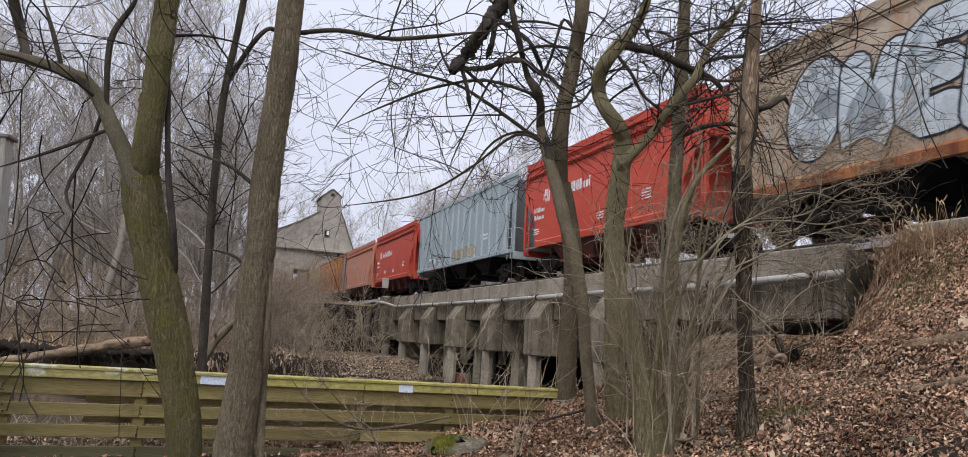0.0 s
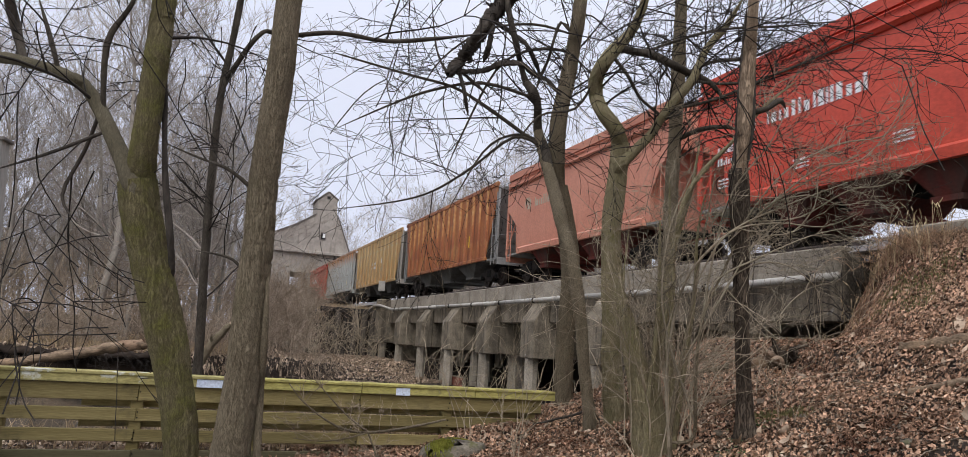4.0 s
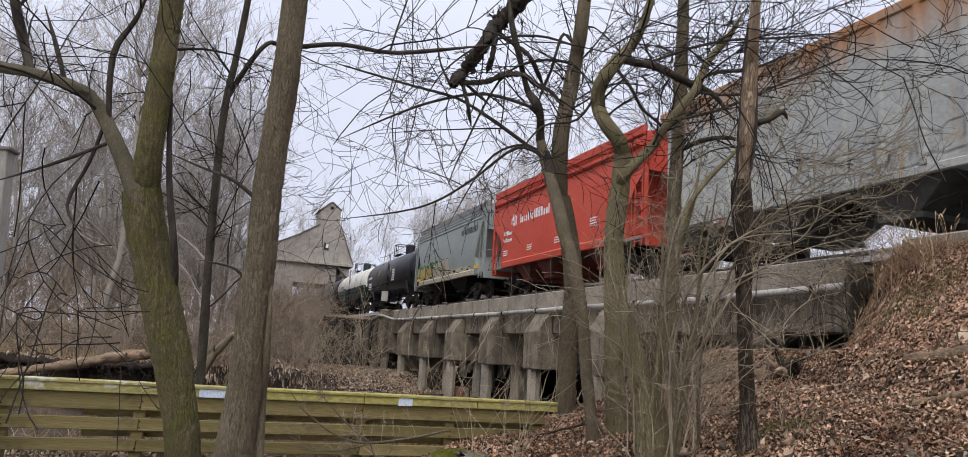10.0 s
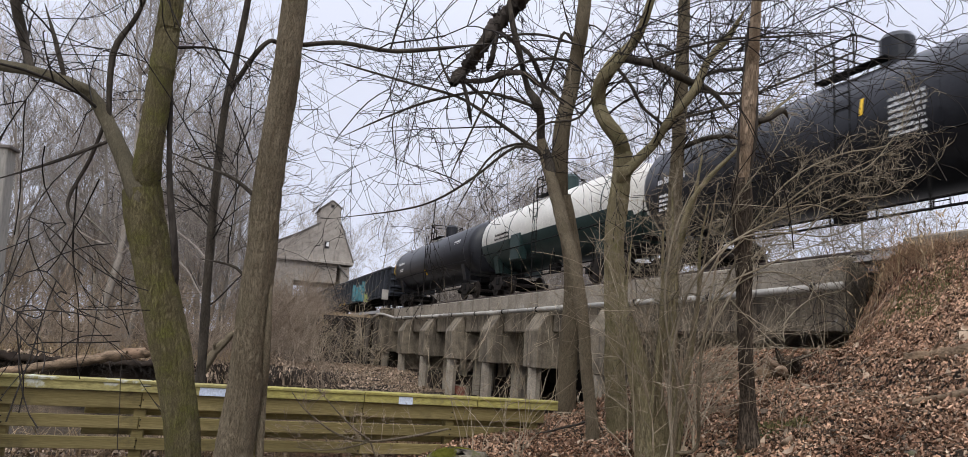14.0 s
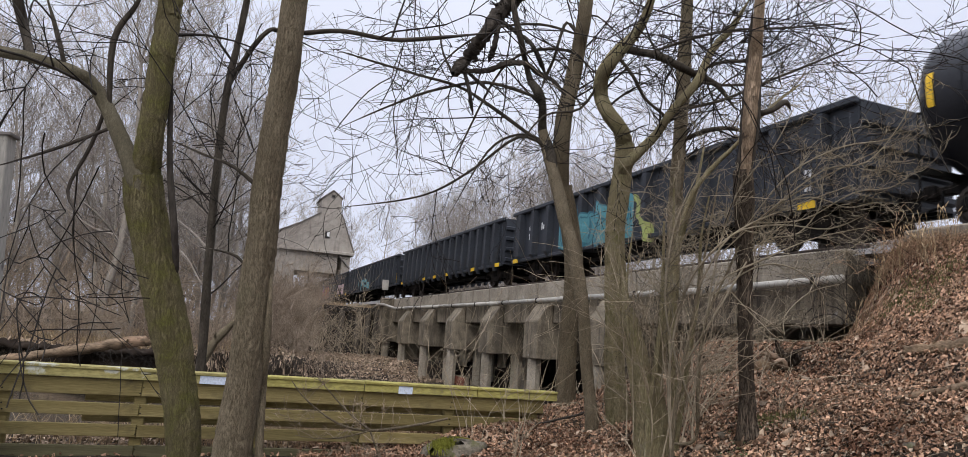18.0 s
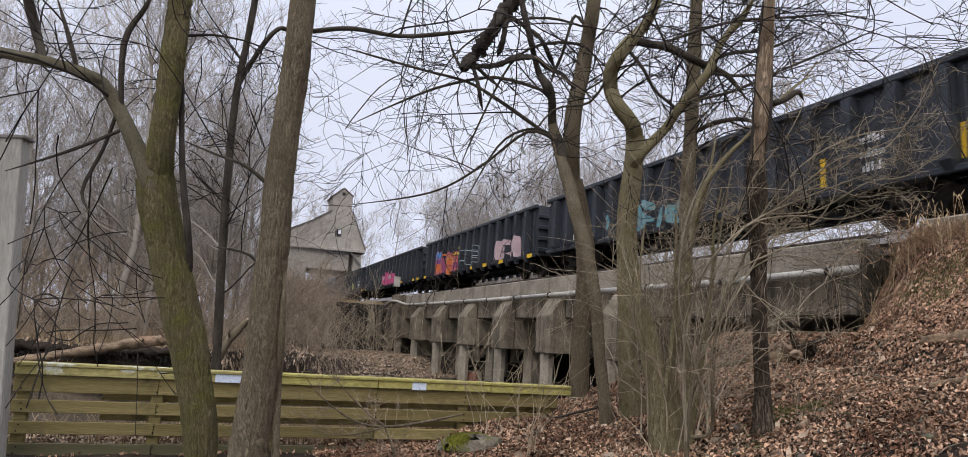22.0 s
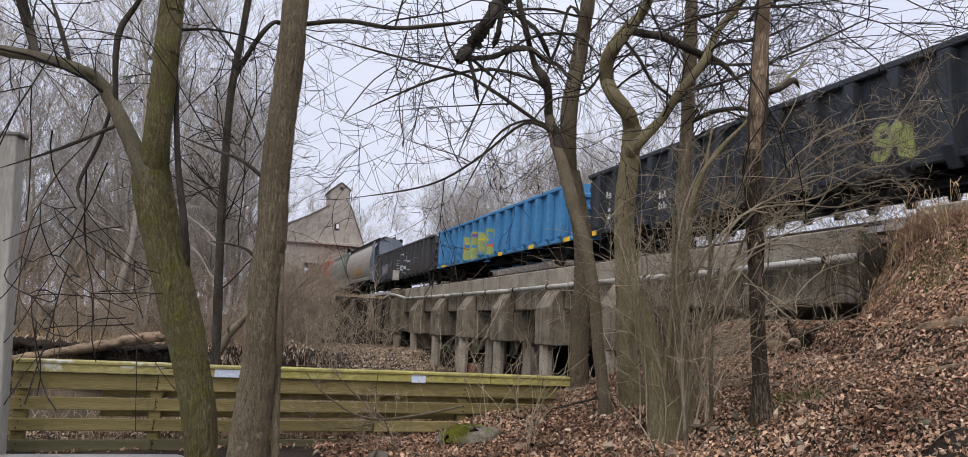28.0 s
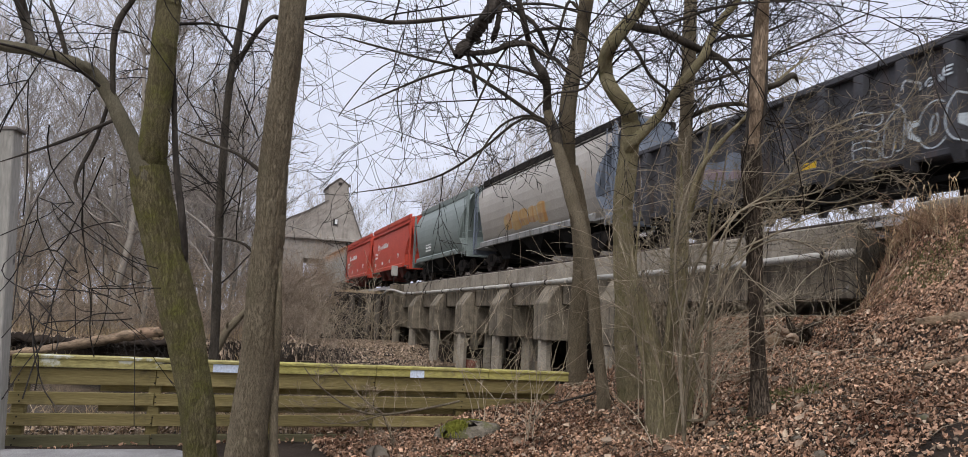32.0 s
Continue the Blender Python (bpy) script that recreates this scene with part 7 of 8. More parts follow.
# ---- the cars, front to back; the numbers are couplings along the track at the start ----
cut = [-2.2, 14.9, 28.2, 44.75, 57.7, 71.2, 88.7, 105.6, 121.4, 135.4, 149.0, 164.45, 178.8, 196.5, 215.9, 235.3, 254.9, 273.7, 294.1, 313.3, 332.6, 351.7, 367.3, 379.8, 393.8, 407.5, 424.0]
seats = [(b - a, (a + b) / 2) for a, b in zip(cut, cut[1:])]
def red_car(k):
    c = smooth_hopper(*seats[k], "red", "bright red covered hopper car with white lettering", 0.06, 4, "bay_red")
    logo(c, "white")
    lettering(c, -1.615, [(5.0, 2.5, 0.9, 0.2, 2), (5.0, 1.75, 0.5, 0.06, 3), (2.4, 1.75, 0.45, 0.06, 3), (-0.2, 1.75, 0.45, 0.06, 3), (-3.0, 2.1, 0.5, 0.06, 4)])
    return c


def logo(c, mk):
    """A maker's mark and name as plain shapes."""
    bm = bmesh.new()
    x = SKIN[c.name][2](0, 3.1) - 0.012
    for a, b, lo, hi in ((3.62, 3.72, 2.86, 3.3), (3.78, 3.86, 2.86, 3.4), (3.92, 4.06, 3.1, 3.4), (3.92, 4.0, 2.86, 3.02), (4.1, 4.16, 2.95, 3.25)):
        box(bm, x, x + 0.005, a, b, lo, hi)
    part("logo", bm, M[mk], c)
    lettering(c, -1.613, [(3.2, 2.9, 2.9, 0.4, 1)], mk)


c = smooth_hopper(*seats[0], "beige", "rust-stained beige covered hopper car with bubble-letter graffiti", 0.1, 3, "iron", sill_mk="rustorange", cut=0.2, inset=0.15, gap=0.35)
tag(c, -7.0, 6.0, 1.45, 4.15, -1.62, "g_white", "g_black", 9, 3, 0.52, 0.06, "large white bubble-letter graffiti outlined in black", shine="bluegrey")
red_car(1)
c = ribbed_hopper(*seats[2], "bluegrey", "pale blue-grey ribbed covered hopper car with small graffiti", 15, "iron")
graffiti(c, "graffiti", -2.9, 0.6, 1.22, 1.95, -1.725, "g_cream", "deckgrey", ["g_mustard"], 4, 5)
graffiti(c, "graffiti", 2.6, 5.0, 1.25, 1.9, -1.725, "bluegrey", "deckgrey", ["g_white"], 3, 8)
lettering(c, -1.585, [(-3.6, 2.2, 1.0, 0.13, 2)])
red_car(3)
c = smooth_hopper(*seats[4], "salmon", "sun-faded salmon covered hopper car with pale lettering", 0.06, 4, "bay_red")
logo(c, "g_cream")
lettering(c, -1.615, [(-3.0, 1.9, 0.6, 0.08, 4)], "g_cream")
c = ribbed_hopper(*seats[5], "rustorange", "heavily rusted orange ribbed covered hopper car", 15, "bay_soot", "deckgrey", raked=True)
yellow_marks(c, (-4.5,), 1.9, -1.585, 0.12, 0.6)
c = ribbed_hopper(*seats[6], "tan", "tan ribbed covered hopper car streaked with rust", 12, "bay_soot", "taupe", raked=True)
lettering(c, -1.585, [(1.2, 2.7, 1.3, 0.22, 2), (-1.6, 2.7, 0.5, 0.4, 1)])
c = ribbed_hopper(*seats[7], "whitegrey", "dirty grey-white ribbed covered hopper car with rusty top edge", 15, "bay_soot", "whitegrey")
graffiti(c, "graffiti", -2.0, 0.6, 1.3, 2.0, -1.725, "whitegrey", "deckgrey", ["g_cream"], 3, 12)
yellow_marks(c, (-4.7,), 1.7, -1.592, 0.12, 0.6)
red_car(8)
c = smooth_hopper(*seats[9], "grey", "grey rounded covered hopper car with green and cream graffiti", 0.16, 2, "iron", "deckgrey", "g_cream", inset=0.8)
band_piece(c, 0.4, 5.2, 1.5, 2.35, -1.6, "g_forest", "grey", [], 6, 20, "dark green sprayed backing", 0)
tag(c, 2.6, 5.5, 1.42, 2.2, -1.61, "g_mustard", "g_black", 5, 21, 0.45, 0.03, "mustard graffiti along the lower side", shine="g_cream")
tag(c, -0.8, 2.9, 1.42, 2.3, -1.612, "g_cream", "g_black", 5, 23, 0.55, 0.03, "cream graffiti along the lower side")
band_piece(c, -4.3, 4.3, 1.31, 1.55, -1.63, "g_cream", "g_cream", ["iron_brown"], 9, 22, "cream sprayed band along the sill", 1)
yellow_marks(c, (5.4, -5.2), 1.34, -1.64, 0.8, 0.16)
for z in (3.95, 4.15, 4.33):
    bm = bmesh.new()
    rod(bm, (SKIN[c.name][2](0, z) - 0.01, -6.2, z), (SKIN[c.name][2](0, z) - 0.01, 6.2, z), 0.05, 8)
    part("roof_bead", bm, M["grey"], c)
lettering(c, -1.6, [(-2.7, 3.3, 2.4, 0.5, 1)], "tankblack")
c = tank_car(*seats[10], "tankblack", "tankblack", "glossy black tank car with white stencilled marks", top=-0.8)
lettering(c, -1.585, [(6.0, 2.5, 1.3, 0.2, 1), (6.0, 2.1, 1.0, 0.09, 4), (-1.95, 2.7, 0.8, 0.08, 7)])
yellow_marks(c, (-1.3, 2.4), 2.6, -1.592, 0.08, 0.4)
c = tank_car(*seats[11], "tankwhite", "tankgreen", "white-topped tank car with dark green lower half")
bm = bmesh.new()
box(bm, -1.62, -1.2, 1.4, 2.4, 1.2, 2.4, 0.03)
part("valve_cabinet", bm, M["tankgreen"], c, "green metal cabinet")
lettering(c, -1.585, [(4.4, 2.55, 1.6, 0.12, 2)], "iron_brown")
c = tank_car(*seats[12], "tankblack", "tankblack", "long glossy black tank car with yellow marks")
yellow_marks(c, (7.75,), 2.2, -1.592, 0.14, 0.7)
yellow_marks(c, (0.35,), 1.62, -1.592, 0.34, 0.34)
lettering(c, -1.585, [(6.6, 2.7, 1.5, 0.2, 1), (6.2, 2.35, 0.8, 0.07, 2), (-5.4, 3.0, 1.0, 0.1, 5)])
c = gondola(*seats[13], "gonblack", "black gondola car with teal graffiti piece", 13, teeth=False)
band_piece(c, -0.5, 4.5, 0.66, 2.3, -1.72, "g_teal", "g_deepteal", ["g_rose", "g_teal", "g_teal", "g_deepteal", "g_teal", "g_teal"], 6, 31, "teal graffiti with pink patches", 1)
flames(c, -0.2, 4.3, 0.7, 2.3, -1.742, ["g_deepteal", "g_dimrose", "g_purple", "g_paleteal"], 16, 231)
tag(c, -0.2, 4.2, 0.8, 2.1, -1.735, "g_teal", "g_deepteal", 6, 131, 0.4, 0.04)
bm = bmesh.new()
ribbon(bm, curve_flat([(-0.5, 2.15), (-0.75, 1.95), (-0.72, 1.5), (-1.15, 1.3), (-1.5, 1.0), (-1.55, 0.62)]), 0.22, -1.735, 0)
drape(bm, c, -1.735)
part("graffiti", bm, M["g_dulllime"], c, "lime-green graffiti flourish")
lettering(c, -1.54, [(7.6, 2.0, 0.7, 0.26, 2), (6.4, 1.9, 0.5, 0.3, 1), (-7.6, 1.4, 0.6, 0.2, 2)])
yellow_marks(c, (-8.2, 8.4), 0.62)
c = gondola(*seats[14], "gonblack", "plain black gondola car with ribbed sides", 16)
lettering(c, -1.54, [(8.2, 1.9, 0.5, 0.2, 2), (1.6, 1.5, 0.5, 0.16, 4), (-6.6, 1.5, 0.5, 0.16, 4)])
yellow_marks(c, (-8.3, -5, -1.4, 1.45, 3.45, 8.75), 0.62)
c = gondola(*seats[15], "gonblack", "black gondola car with pale teal graffiti letters", 16, teeth=False)
tag(c, -0.2, 4.4, 0.75, 1.8, -1.66, "g_paleteal", "gonblack", 6, 44, 0.3, 0.02, "pale teal graffiti letters")
lettering(c, -1.54, [(7.2, 1.7, 0.9, 0.22, 3), (-5.8, 1.7, 1.2, 0.2, 3)])
yellow_marks(c, (-5.0, -8.4), 0.9, -1.451, 0.16, 0.7)
c = gondola(*seats[16], "gonblack", "black gondola car with flame-coloured graffiti", 15)
band_piece(c, 1.5, 5.8, 0.6, 1.95, -1.72, "g_flame", "g_plum", ["g_orange", "g_orange", "g_plum", "g_pink", "g_flame"], 6, 51, "orange, pink and yellow flame graffiti", 0)
band_piece(c, 5.3, 6.0, 0.9, 2.1, -1.725, "g_blue", "g_plum", ["g_purple"], 2, 55, "blue edge of the flame graffiti", 0)
flames(c, 1.5, 5.9, 0.5, 2.15, -1.735, ["g_orange", "g_yellow", "g_plum", "g_flame"], 34, 151)
tag(c, -7.2, -3.7, 0.8, 1.95, -1.72, "g_rose", "gonblack", 5, 53, 0.42, 0.03, "pale pink graffiti letters")
tag(c, -2.2, 1.6, 0.9, 2.0, -1.725, "gonblack", "bluegrey", 5, 54, 0.3, 0.03)
yellow_marks(c, (-8.0, -4.6, -2.7, -0.85, 8.6), 0.62)
c = gondola(*seats[17], "gonblack", "black gondola car with pink graffiti", 16)
tag(c, -2.1, 1.7, 0.7, 1.9, -1.725, "g_pink", "gonblack", 5, 61, 0.4, 0.03, "pink graffiti letters", shine="g_rose")
lettering(c, -1.54, [(-4.4, 1.9, 1.2, 0.26, 3), (9.0, 1.8, 0.6, 0.2, 2), (6.4, 1.4, 0.4, 0.2, 3)])
yellow_marks(c, (-9.0, -7.65, -4.25, 9.0), 0.62)
c = gondola(*seats[18], "gonblack", "plain black gondola car with small lime graffiti", 16)
lettering(c, -1.54, [(8.2, 1.9, 1.4, 0.26, 1), (7.8, 1.4, 0.8, 0.16, 2), (4.9, 1.4, 0.6, 0.22, 2)])
tag(c, -4.1, -3.0, 0.85, 1.8, -1.725, "g_dulllime", "gonblack", 2, 64, 0.3, 0.02)
tag(c, -8.2, -6.2, 1.0, 1.95, -1.725, "gonblack", "g_white", 3, 66, 0.28, 0.025)
yellow_marks(c, (-8.4, 8.6), 0.62)
c = gondola(*seats[19], "gonblue", "bright blue gondola car with yellow-green graffiti", 15, teeth=False)
band_piece(c, -0.4, 3.9, 0.65, 2.2, -1.72, "g_dulllime", "gonblue", ["g_yellow", "g_green", "g_blue", "g_orange", "g_purple", "g_dulllime"], 6, 71, "yellow and green graffiti over the ribs")
tag(c, -0.2, 3.7, 0.75, 2.1, -1.735, "g_dulllime", "g_blue", 5, 171, 0.26, 0.05, shine="g_yellow")
lettering(c, -1.54, [(8.2, 2.1, 0.9, 0.28, 2), (6.4, 1.9, 0.5, 0.28, 1), (-6.4, 1.4, 0.6, 0.2, 3)])
yellow_marks(c, (-8.2, -5.2, -1.5), 0.62)
yellow_marks(c, (8.1,), 0.65, -1.592, 1.1, 0.13)
c = gondola(*seats[20], "gonbrown", "brown-black gondola car with white scrawled graffiti", 17)
tag(c, -3.4, 0.4, 0.85, 2.05, -1.725, "gonbrown", "g_white", 5, 81, 0.3, 0.03, "white outlined graffiti letters")
tag(c, -3.0, -1.0, 2.1, 2.35, -1.725, "g_white", "gonbrown", 7, 82, 0.16, 0.004)
band_piece(c, 3.2, 5.3, 1.0, 2.0, -1.72, "slate", "gonbrown", ["g_dimrose", "slate"], 2, 83, "faded pale pink painted patch", 0)
lettering(c, -1.54, [(8.6, 1.8, 0.6, 0.3, 2)])
tag(c, -5.7, -4.3, 1.25, 2.0, -1.725, "slate", "gonbrown", 3, 87, 0.2, 0.01, "faded white scrawl")
yellow_marks(c, (1.8, -1.0, -2.9, -4.8, -7.85), 1.04, -1.451, 0.44, 0.15)
c = smooth_hopper(*seats[21], "taupe", "taupe rounded covered hopper car with a rust patch", 0.16, 3, "iron", "iron_brown", "deckgrey", barrel=True, end_mk="slate")
band_piece(c, -1.8, 2.9, 1.5, 2.4, -1.6, "tan", "taupe", ["rustpatch", "rustpatch", "tan"], 5, 91, "patch of orange rust-coloured paint", 0)
c = smooth_hopper(*seats[22], "greygreen", "grey-green rounded covered hopper car", 0.16, 3, "iron", "greygreen", barrel=True)
lettering(c, -1.6, [(2.4, 2.0, 1.2, 0.12, 3)])
red_car(23)
red_car(24)
c = ribbed_hopper(*seats[25], "whitegrey", "dirty grey-white ribbed covered hopper car with rusty top edge", 15, "bay_soot", "whitegrey")
GEAR["ladder"].free()


# ---- fallen leaves, grass and stones ----
SLOPE_MOSS = ((9.9, 7.5, 0.16, 500), (9.6, 7.0, 0.12, 300), (10.2, 7.1, 0.15, 350), (6.2, 6.5, 0.1, 160), (6.5, 6.3, 0.08, 120))
def scatter_leaves(name, label, count, seed, place, lo, hi, mk, lift=0.03):
    r = np.random.RandomState(seed)
    x, y = place(r, count)
    z = ground(x, y) + r.rand(count) * lift + 0.004
    keep = z > WATER_Z + 0.03
    x, y, z = x[keep], y[keep], z[keep]
    n = len(x)
    size = lo + (hi - lo) * r.rand(n) ** 1.5
    shape = np.array([(0, 0, 0), (0.22, -0.34, 0.0), (0.62, -0.30, 0.0), (1.0, 0.0, 0.0), (0.62, 0.30, 0.0), (0.22, 0.34, 0.0), (0.4, 0.0, 0.0), (0.7, 0.0, 0.0)])
    P = np.repeat(shape[None], n, 0)
    fold = 0.2 + 1.7 * r.rand(n)
    P[:, :, 2] += np.abs(P[:, :, 1]) * fold[:, None] * np.where(r.rand(n) < 0.7, 1, -1)[:, None]
    P[:, :, 2] += ((P[:, :, 0] - 0.5) ** 2) * (r.rand(n) * 2.6 - 0.8)[:, None]
    P[:, :, 1] *= (0.5 + 0.7 * r.rand(n))[:, None]
    P *= size[:, None, None]
    a, b, c = r.rand(n) * math.tau, r.randn(n) * 0.62, r.randn(n) * 0.62
    ca, sa = np.cos(a)[:, None], np.sin(a)[:, None]
    X, Y, Z = P[:, :, 0], P[:, :, 1], P[:, :, 2]
    Y, Z = Y * np.cos(b)[:, None] - Z * np.sin(b)[:, None], Y * np.sin(b)[:, None] + Z * np.cos(b)[:, None]
    X, Z = X * np.cos(c)[:, None] - Z * np.sin(c)[:, None], X * np.sin(c)[:, None] + Z * np.cos(c)[:, None]
    X, Y = X * ca - Y * sa, X * sa + Y * ca
    sx = (ground(x + 0.1, y) - ground(x - 0.1, y)) / 0.2
    sy = (ground(x, y + 0.1) - ground(x, y - 0.1)) / 0.2
    Z = Z + X * sx[:, None] + Y * sy[:, None]
    V = np.stack([X + x[:, None], Y + y[:, None], Z + z[:, None]], -1).reshape(-1, 3)
    base = (np.arange(n) * 8)[:, None, None]
    F = (np.array([(0, 1, 2, 6), (6, 2, 3, 7), (0, 6, 4, 5), (6, 7, 3, 4)])[None] + base).reshape(-1, 4)
    return tagged(new(name, sheet(name, V, F, M[mk])), label, "leaves", kind="stuff")


def on_bank(r, n):
    x = 1.3 + 10.0 * r.rand(n)
    y = 2.6 + 8.2 * r.rand(n)
    # the cover thins out towards the path and behind
    y = np.where(y < 4.4, y - 2.6 * r.rand(n) ** 2, y)
    # wind has heaped the leaves: hollows keep few of them
    thin = np.sin(x * 2.9 + 1.7 * np.sin(y * 1.9)) * np.sin(y * 3.3 + 1.3 * np.sin(x * 2.3)) + 0.5 * np.sin(x * 7.1 + y * 5.3)
    far_off = (thin < -0.35) & (r.rand(n) < 0.35)
    y = np.where(far_off, y - 8.0, y)
    edge = 0.8 + 1.1 * np.clip((8.8 - y) / 6, 0, 1)
    return np.where(x < edge + 0.5, x + 2, x), y


def steep_slope(r, n):
    return 8.6 + 2.5 * r.rand(n), 4.2 + 5.0 * r.rand(n)


def behind_viewer(r, n):
    return 0.9 + 10.6 * r.rand(n) - 0.7 * np.abs(r.randn(n)), -6.0 + 9.6 * r.rand(n) - 1.5 * np.abs(r.randn(n))


def beyond(r, n):
    return 2.5 + 9.0 * r.rand(n), 10.2 + 5.5 * r.rand(n)


def far_side(r, n):
    y = 33.2 + 16 * r.rand(n) ** 1.6
    return -0.5 * y + (0.5 * y + 11.5) * r.rand(n), y


def beach_leaves(r, n):
    return 5.2 + 6.6 * r.rand(n), 36.5 + 12.2 * r.rand(n)


def railing_back(r, n):
    return -4.0 + 8.5 * r.rand(n), 9.75 + 1.9 * r.rand(n)


def path_edge(r, n):
    return -2.6 + 4.5 * r.rand(n), 9.30 + 0.35 * np.abs(r.randn(n))


scatter_leaves("fallen_leaves", "brown curled fallen leaves covering the bank", 140000, 1, on_bank, 0.018, 0.066, "leaf", 0.06)
scatter_leaves("fallen_leaves", "brown leaves lodged on the steep slope below the kerb wall", 20000, 10, steep_slope, 0.022, 0.066, "leaf", 0.07)
scatter_leaves("fallen_leaves", "pale tan fallen leaves strewn over the bank", 16000, 2, on_bank, 0.018, 0.062, "leaf_pale", 0.07)
scatter_leaves("fallen_leaves", "brown fallen leaves on the bank beside the path", 46000, 6, behind_viewer, 0.025, 0.075, "leaf", 0.04)
scatter_leaves("fallen_leaves", "brown fallen leaves on the slope below the trestle", 9000, 3, beyond, 0.05, 0.12, "leaf", 0.04)
scatter_leaves("fallen_leaves", "pale fallen leaves on the far creek bank", 24000, 4, far_side, 0.07, 0.17, "leaf_pale", 0.05)
scatter_leaves("fallen_leaves", "pale washed-up leaves on the low creek beach", 9000, 9, beach_leaves, 0.06, 0.16, "leaf_pale", 0.03)
scatter_leaves("fallen_leaves", "flattened brown leaves behind the plank railing", 5000, 7, railing_back, 0.04, 0.1, "leaf_pale", 0.03)
scatter_leaves("fallen_leaves", "leaves gathered along the foot of the railing", 160, 5, path_edge, 0.03, 0.07, "leaf", 0.02)


scatter_leaves("fallen_leaves", "large curled oak leaves among the litter", 420, 8, on_bank, 0.09, 0.17, "leaf_pale", 0.07)
lr = random.Random(19)
out = []
for _ in range(900):
    x, y = lr.uniform(1.8, 10.6), lr.uniform(4.0, 10.2)
    a, ln = lr.uniform(0, math.tau), lr.uniform(0.08, 0.55)
    pts = []
    for k in range(4):
        px_, py_ = x + math.cos(a) * ln * k / 3, y + math.sin(a) * ln * k / 3
        a += lr.gauss(0, 0.18)
        pts.append((px_, py_, float(ground(px_, py_)) + 0.045 + 0.02 * lr.random(), lr.uniform(0.003, 0.008) * (1 - 0.2 * k)))
    out.append(pts)
v, f = tubes(out, 5)
tagged(new("twig_litter", sheet("twig_litter", v, f, M["litter"], True)), "small dead sticks lying among the fallen leaves", "twigs", kind="stuff")


def blades(name, label, count, seed, place, lo, hi, mk="grass", thick=0.004, bend=0.35):
    r = random.Random(seed)
    out = []
    for _ in range(count):
        x, y = place(r)
        z = float(ground(x, y))
        h = r.uniform(lo, hi)
        a, b = r.uniform(0, math.tau), bend * r.uniform(0.2, 1.4)
        dx, dy = math.cos(a) * b * h, math.sin(a) * b * h
        out.append([(x, y, z - 0.02, thick), (x + dx * 0.2, y + dy * 0.2, z + h * 0.45, thick * 0.8), (x + dx * 0.6, y + dy * 0.6, z + h * 0.8, thick * 0.6), (x + dx, y + dy, z + h * 0.95, thick * 0.3)])
    v, f = tubes(out, 3)
    return tagged(new(name, sheet(name, v, f, M[mk])), label, "grass", kind="stuff")


def crest(r):
    return min(10.98, r.gauss(10.85, 0.13)), r.uniform(4.5, 9.0)


def slope_tuft(r):
    cx, cy = r.choice(((9.9, 7.9), (10.3, 8.6), (10.1, 6.9), (10.5, 8.2), (9.6, 8.3)))
    return r.gauss(cx, 0.25), r.gauss(cy, 0.25)


def behind_railing(r):
    return r.triangular(-3, 4.4, 2.2), r.uniform(9.8, 11.6)


def far_edge_grass(r):
    y = r.uniform(33, 44)
    return r.uniform(-0.6 * y, 0.06 * y), y


def trestle_end(r):
    return r.uniform(7.7, 12.4), r.uniform(49.2, 56)


blades("dry_grass", "tan dry grass on the crest beside the kerb wall", 800, 11, crest, 0.06, 0.22, mk="grass_red", bend=1.1)
blades("dry_grass", "tan dry grass tufts on the bank", 240, 12, slope_tuft, 0.08, 0.24, bend=0.9)
blades("dry_grass", "straw-coloured stalks behind the plank railing", 1500, 13, behind_railing, 0.15, 0.55, thick=0.004, bend=1.0)
blades("dry_grass", "matted tan grass along the far bank", 6000, 14, far_edge_grass, 0.2, 0.6, thick=0.012, bend=0.8)
blades("dry_grass", "dry tan grass beside the far track end", 1200, 15, trestle_end, 0.2, 0.5, thick=0.01, bend=0.6)


def kerb_end(r):
    x, y = min(10.95, r.gauss(10.75, 0.16)), r.uniform(7.3, 8.7)
    return (x, y) if ground(x, y) > 3.05 else (10.8, 7.6 + 0.8 * r.random())


blades("dry_grass", "thick reddish-tan grass clump at the kerb wall's end", 700, 17, kerb_end, 0.1, 0.32, mk="grass_red", thick=0.0035, bend=1.3)
shrub("bare_bramble", "dry reddish bramble stems in the grass clump", 10.7, 8.3, 14, 0.75, 171, 0.9, (-0.1, 0), 0.25, "grass_red", (0, 5, 3), wiggle=0.25, thick=0.006, least=0.003)


def seed_stalk(r):
    return r.uniform(10.3, 10.95), r.uniform(7.2, 9.0)


stalks = random.Random(16)
out, heads = [], []
for _ in range(70):
    x, y = seed_stalk(stalks)
    z, h = float(ground(x, y)), stalks.uniform(0.35, 0.65)
    dx, dy = stalks.uniform(-0.12, 0.12), stalks.uniform(-0.12, 0.12)
    out.append([(x, y, z, 0.0035), (x + dx * 0.4, y + dy * 0.4, z + h * 0.6, 0.003), (x + dx, y + dy, z + h, 0.0025)])
    heads.append([(x + dx, y + dy, z + h, 0.004), (x + dx * 1.2, y + dy * 1.2, z + h + 0.03, 0.012), (x + dx * 1.6, y + dy * 1.6, z + h + 0.09, 0.003)])
v, f = tubes(out + heads, 5)
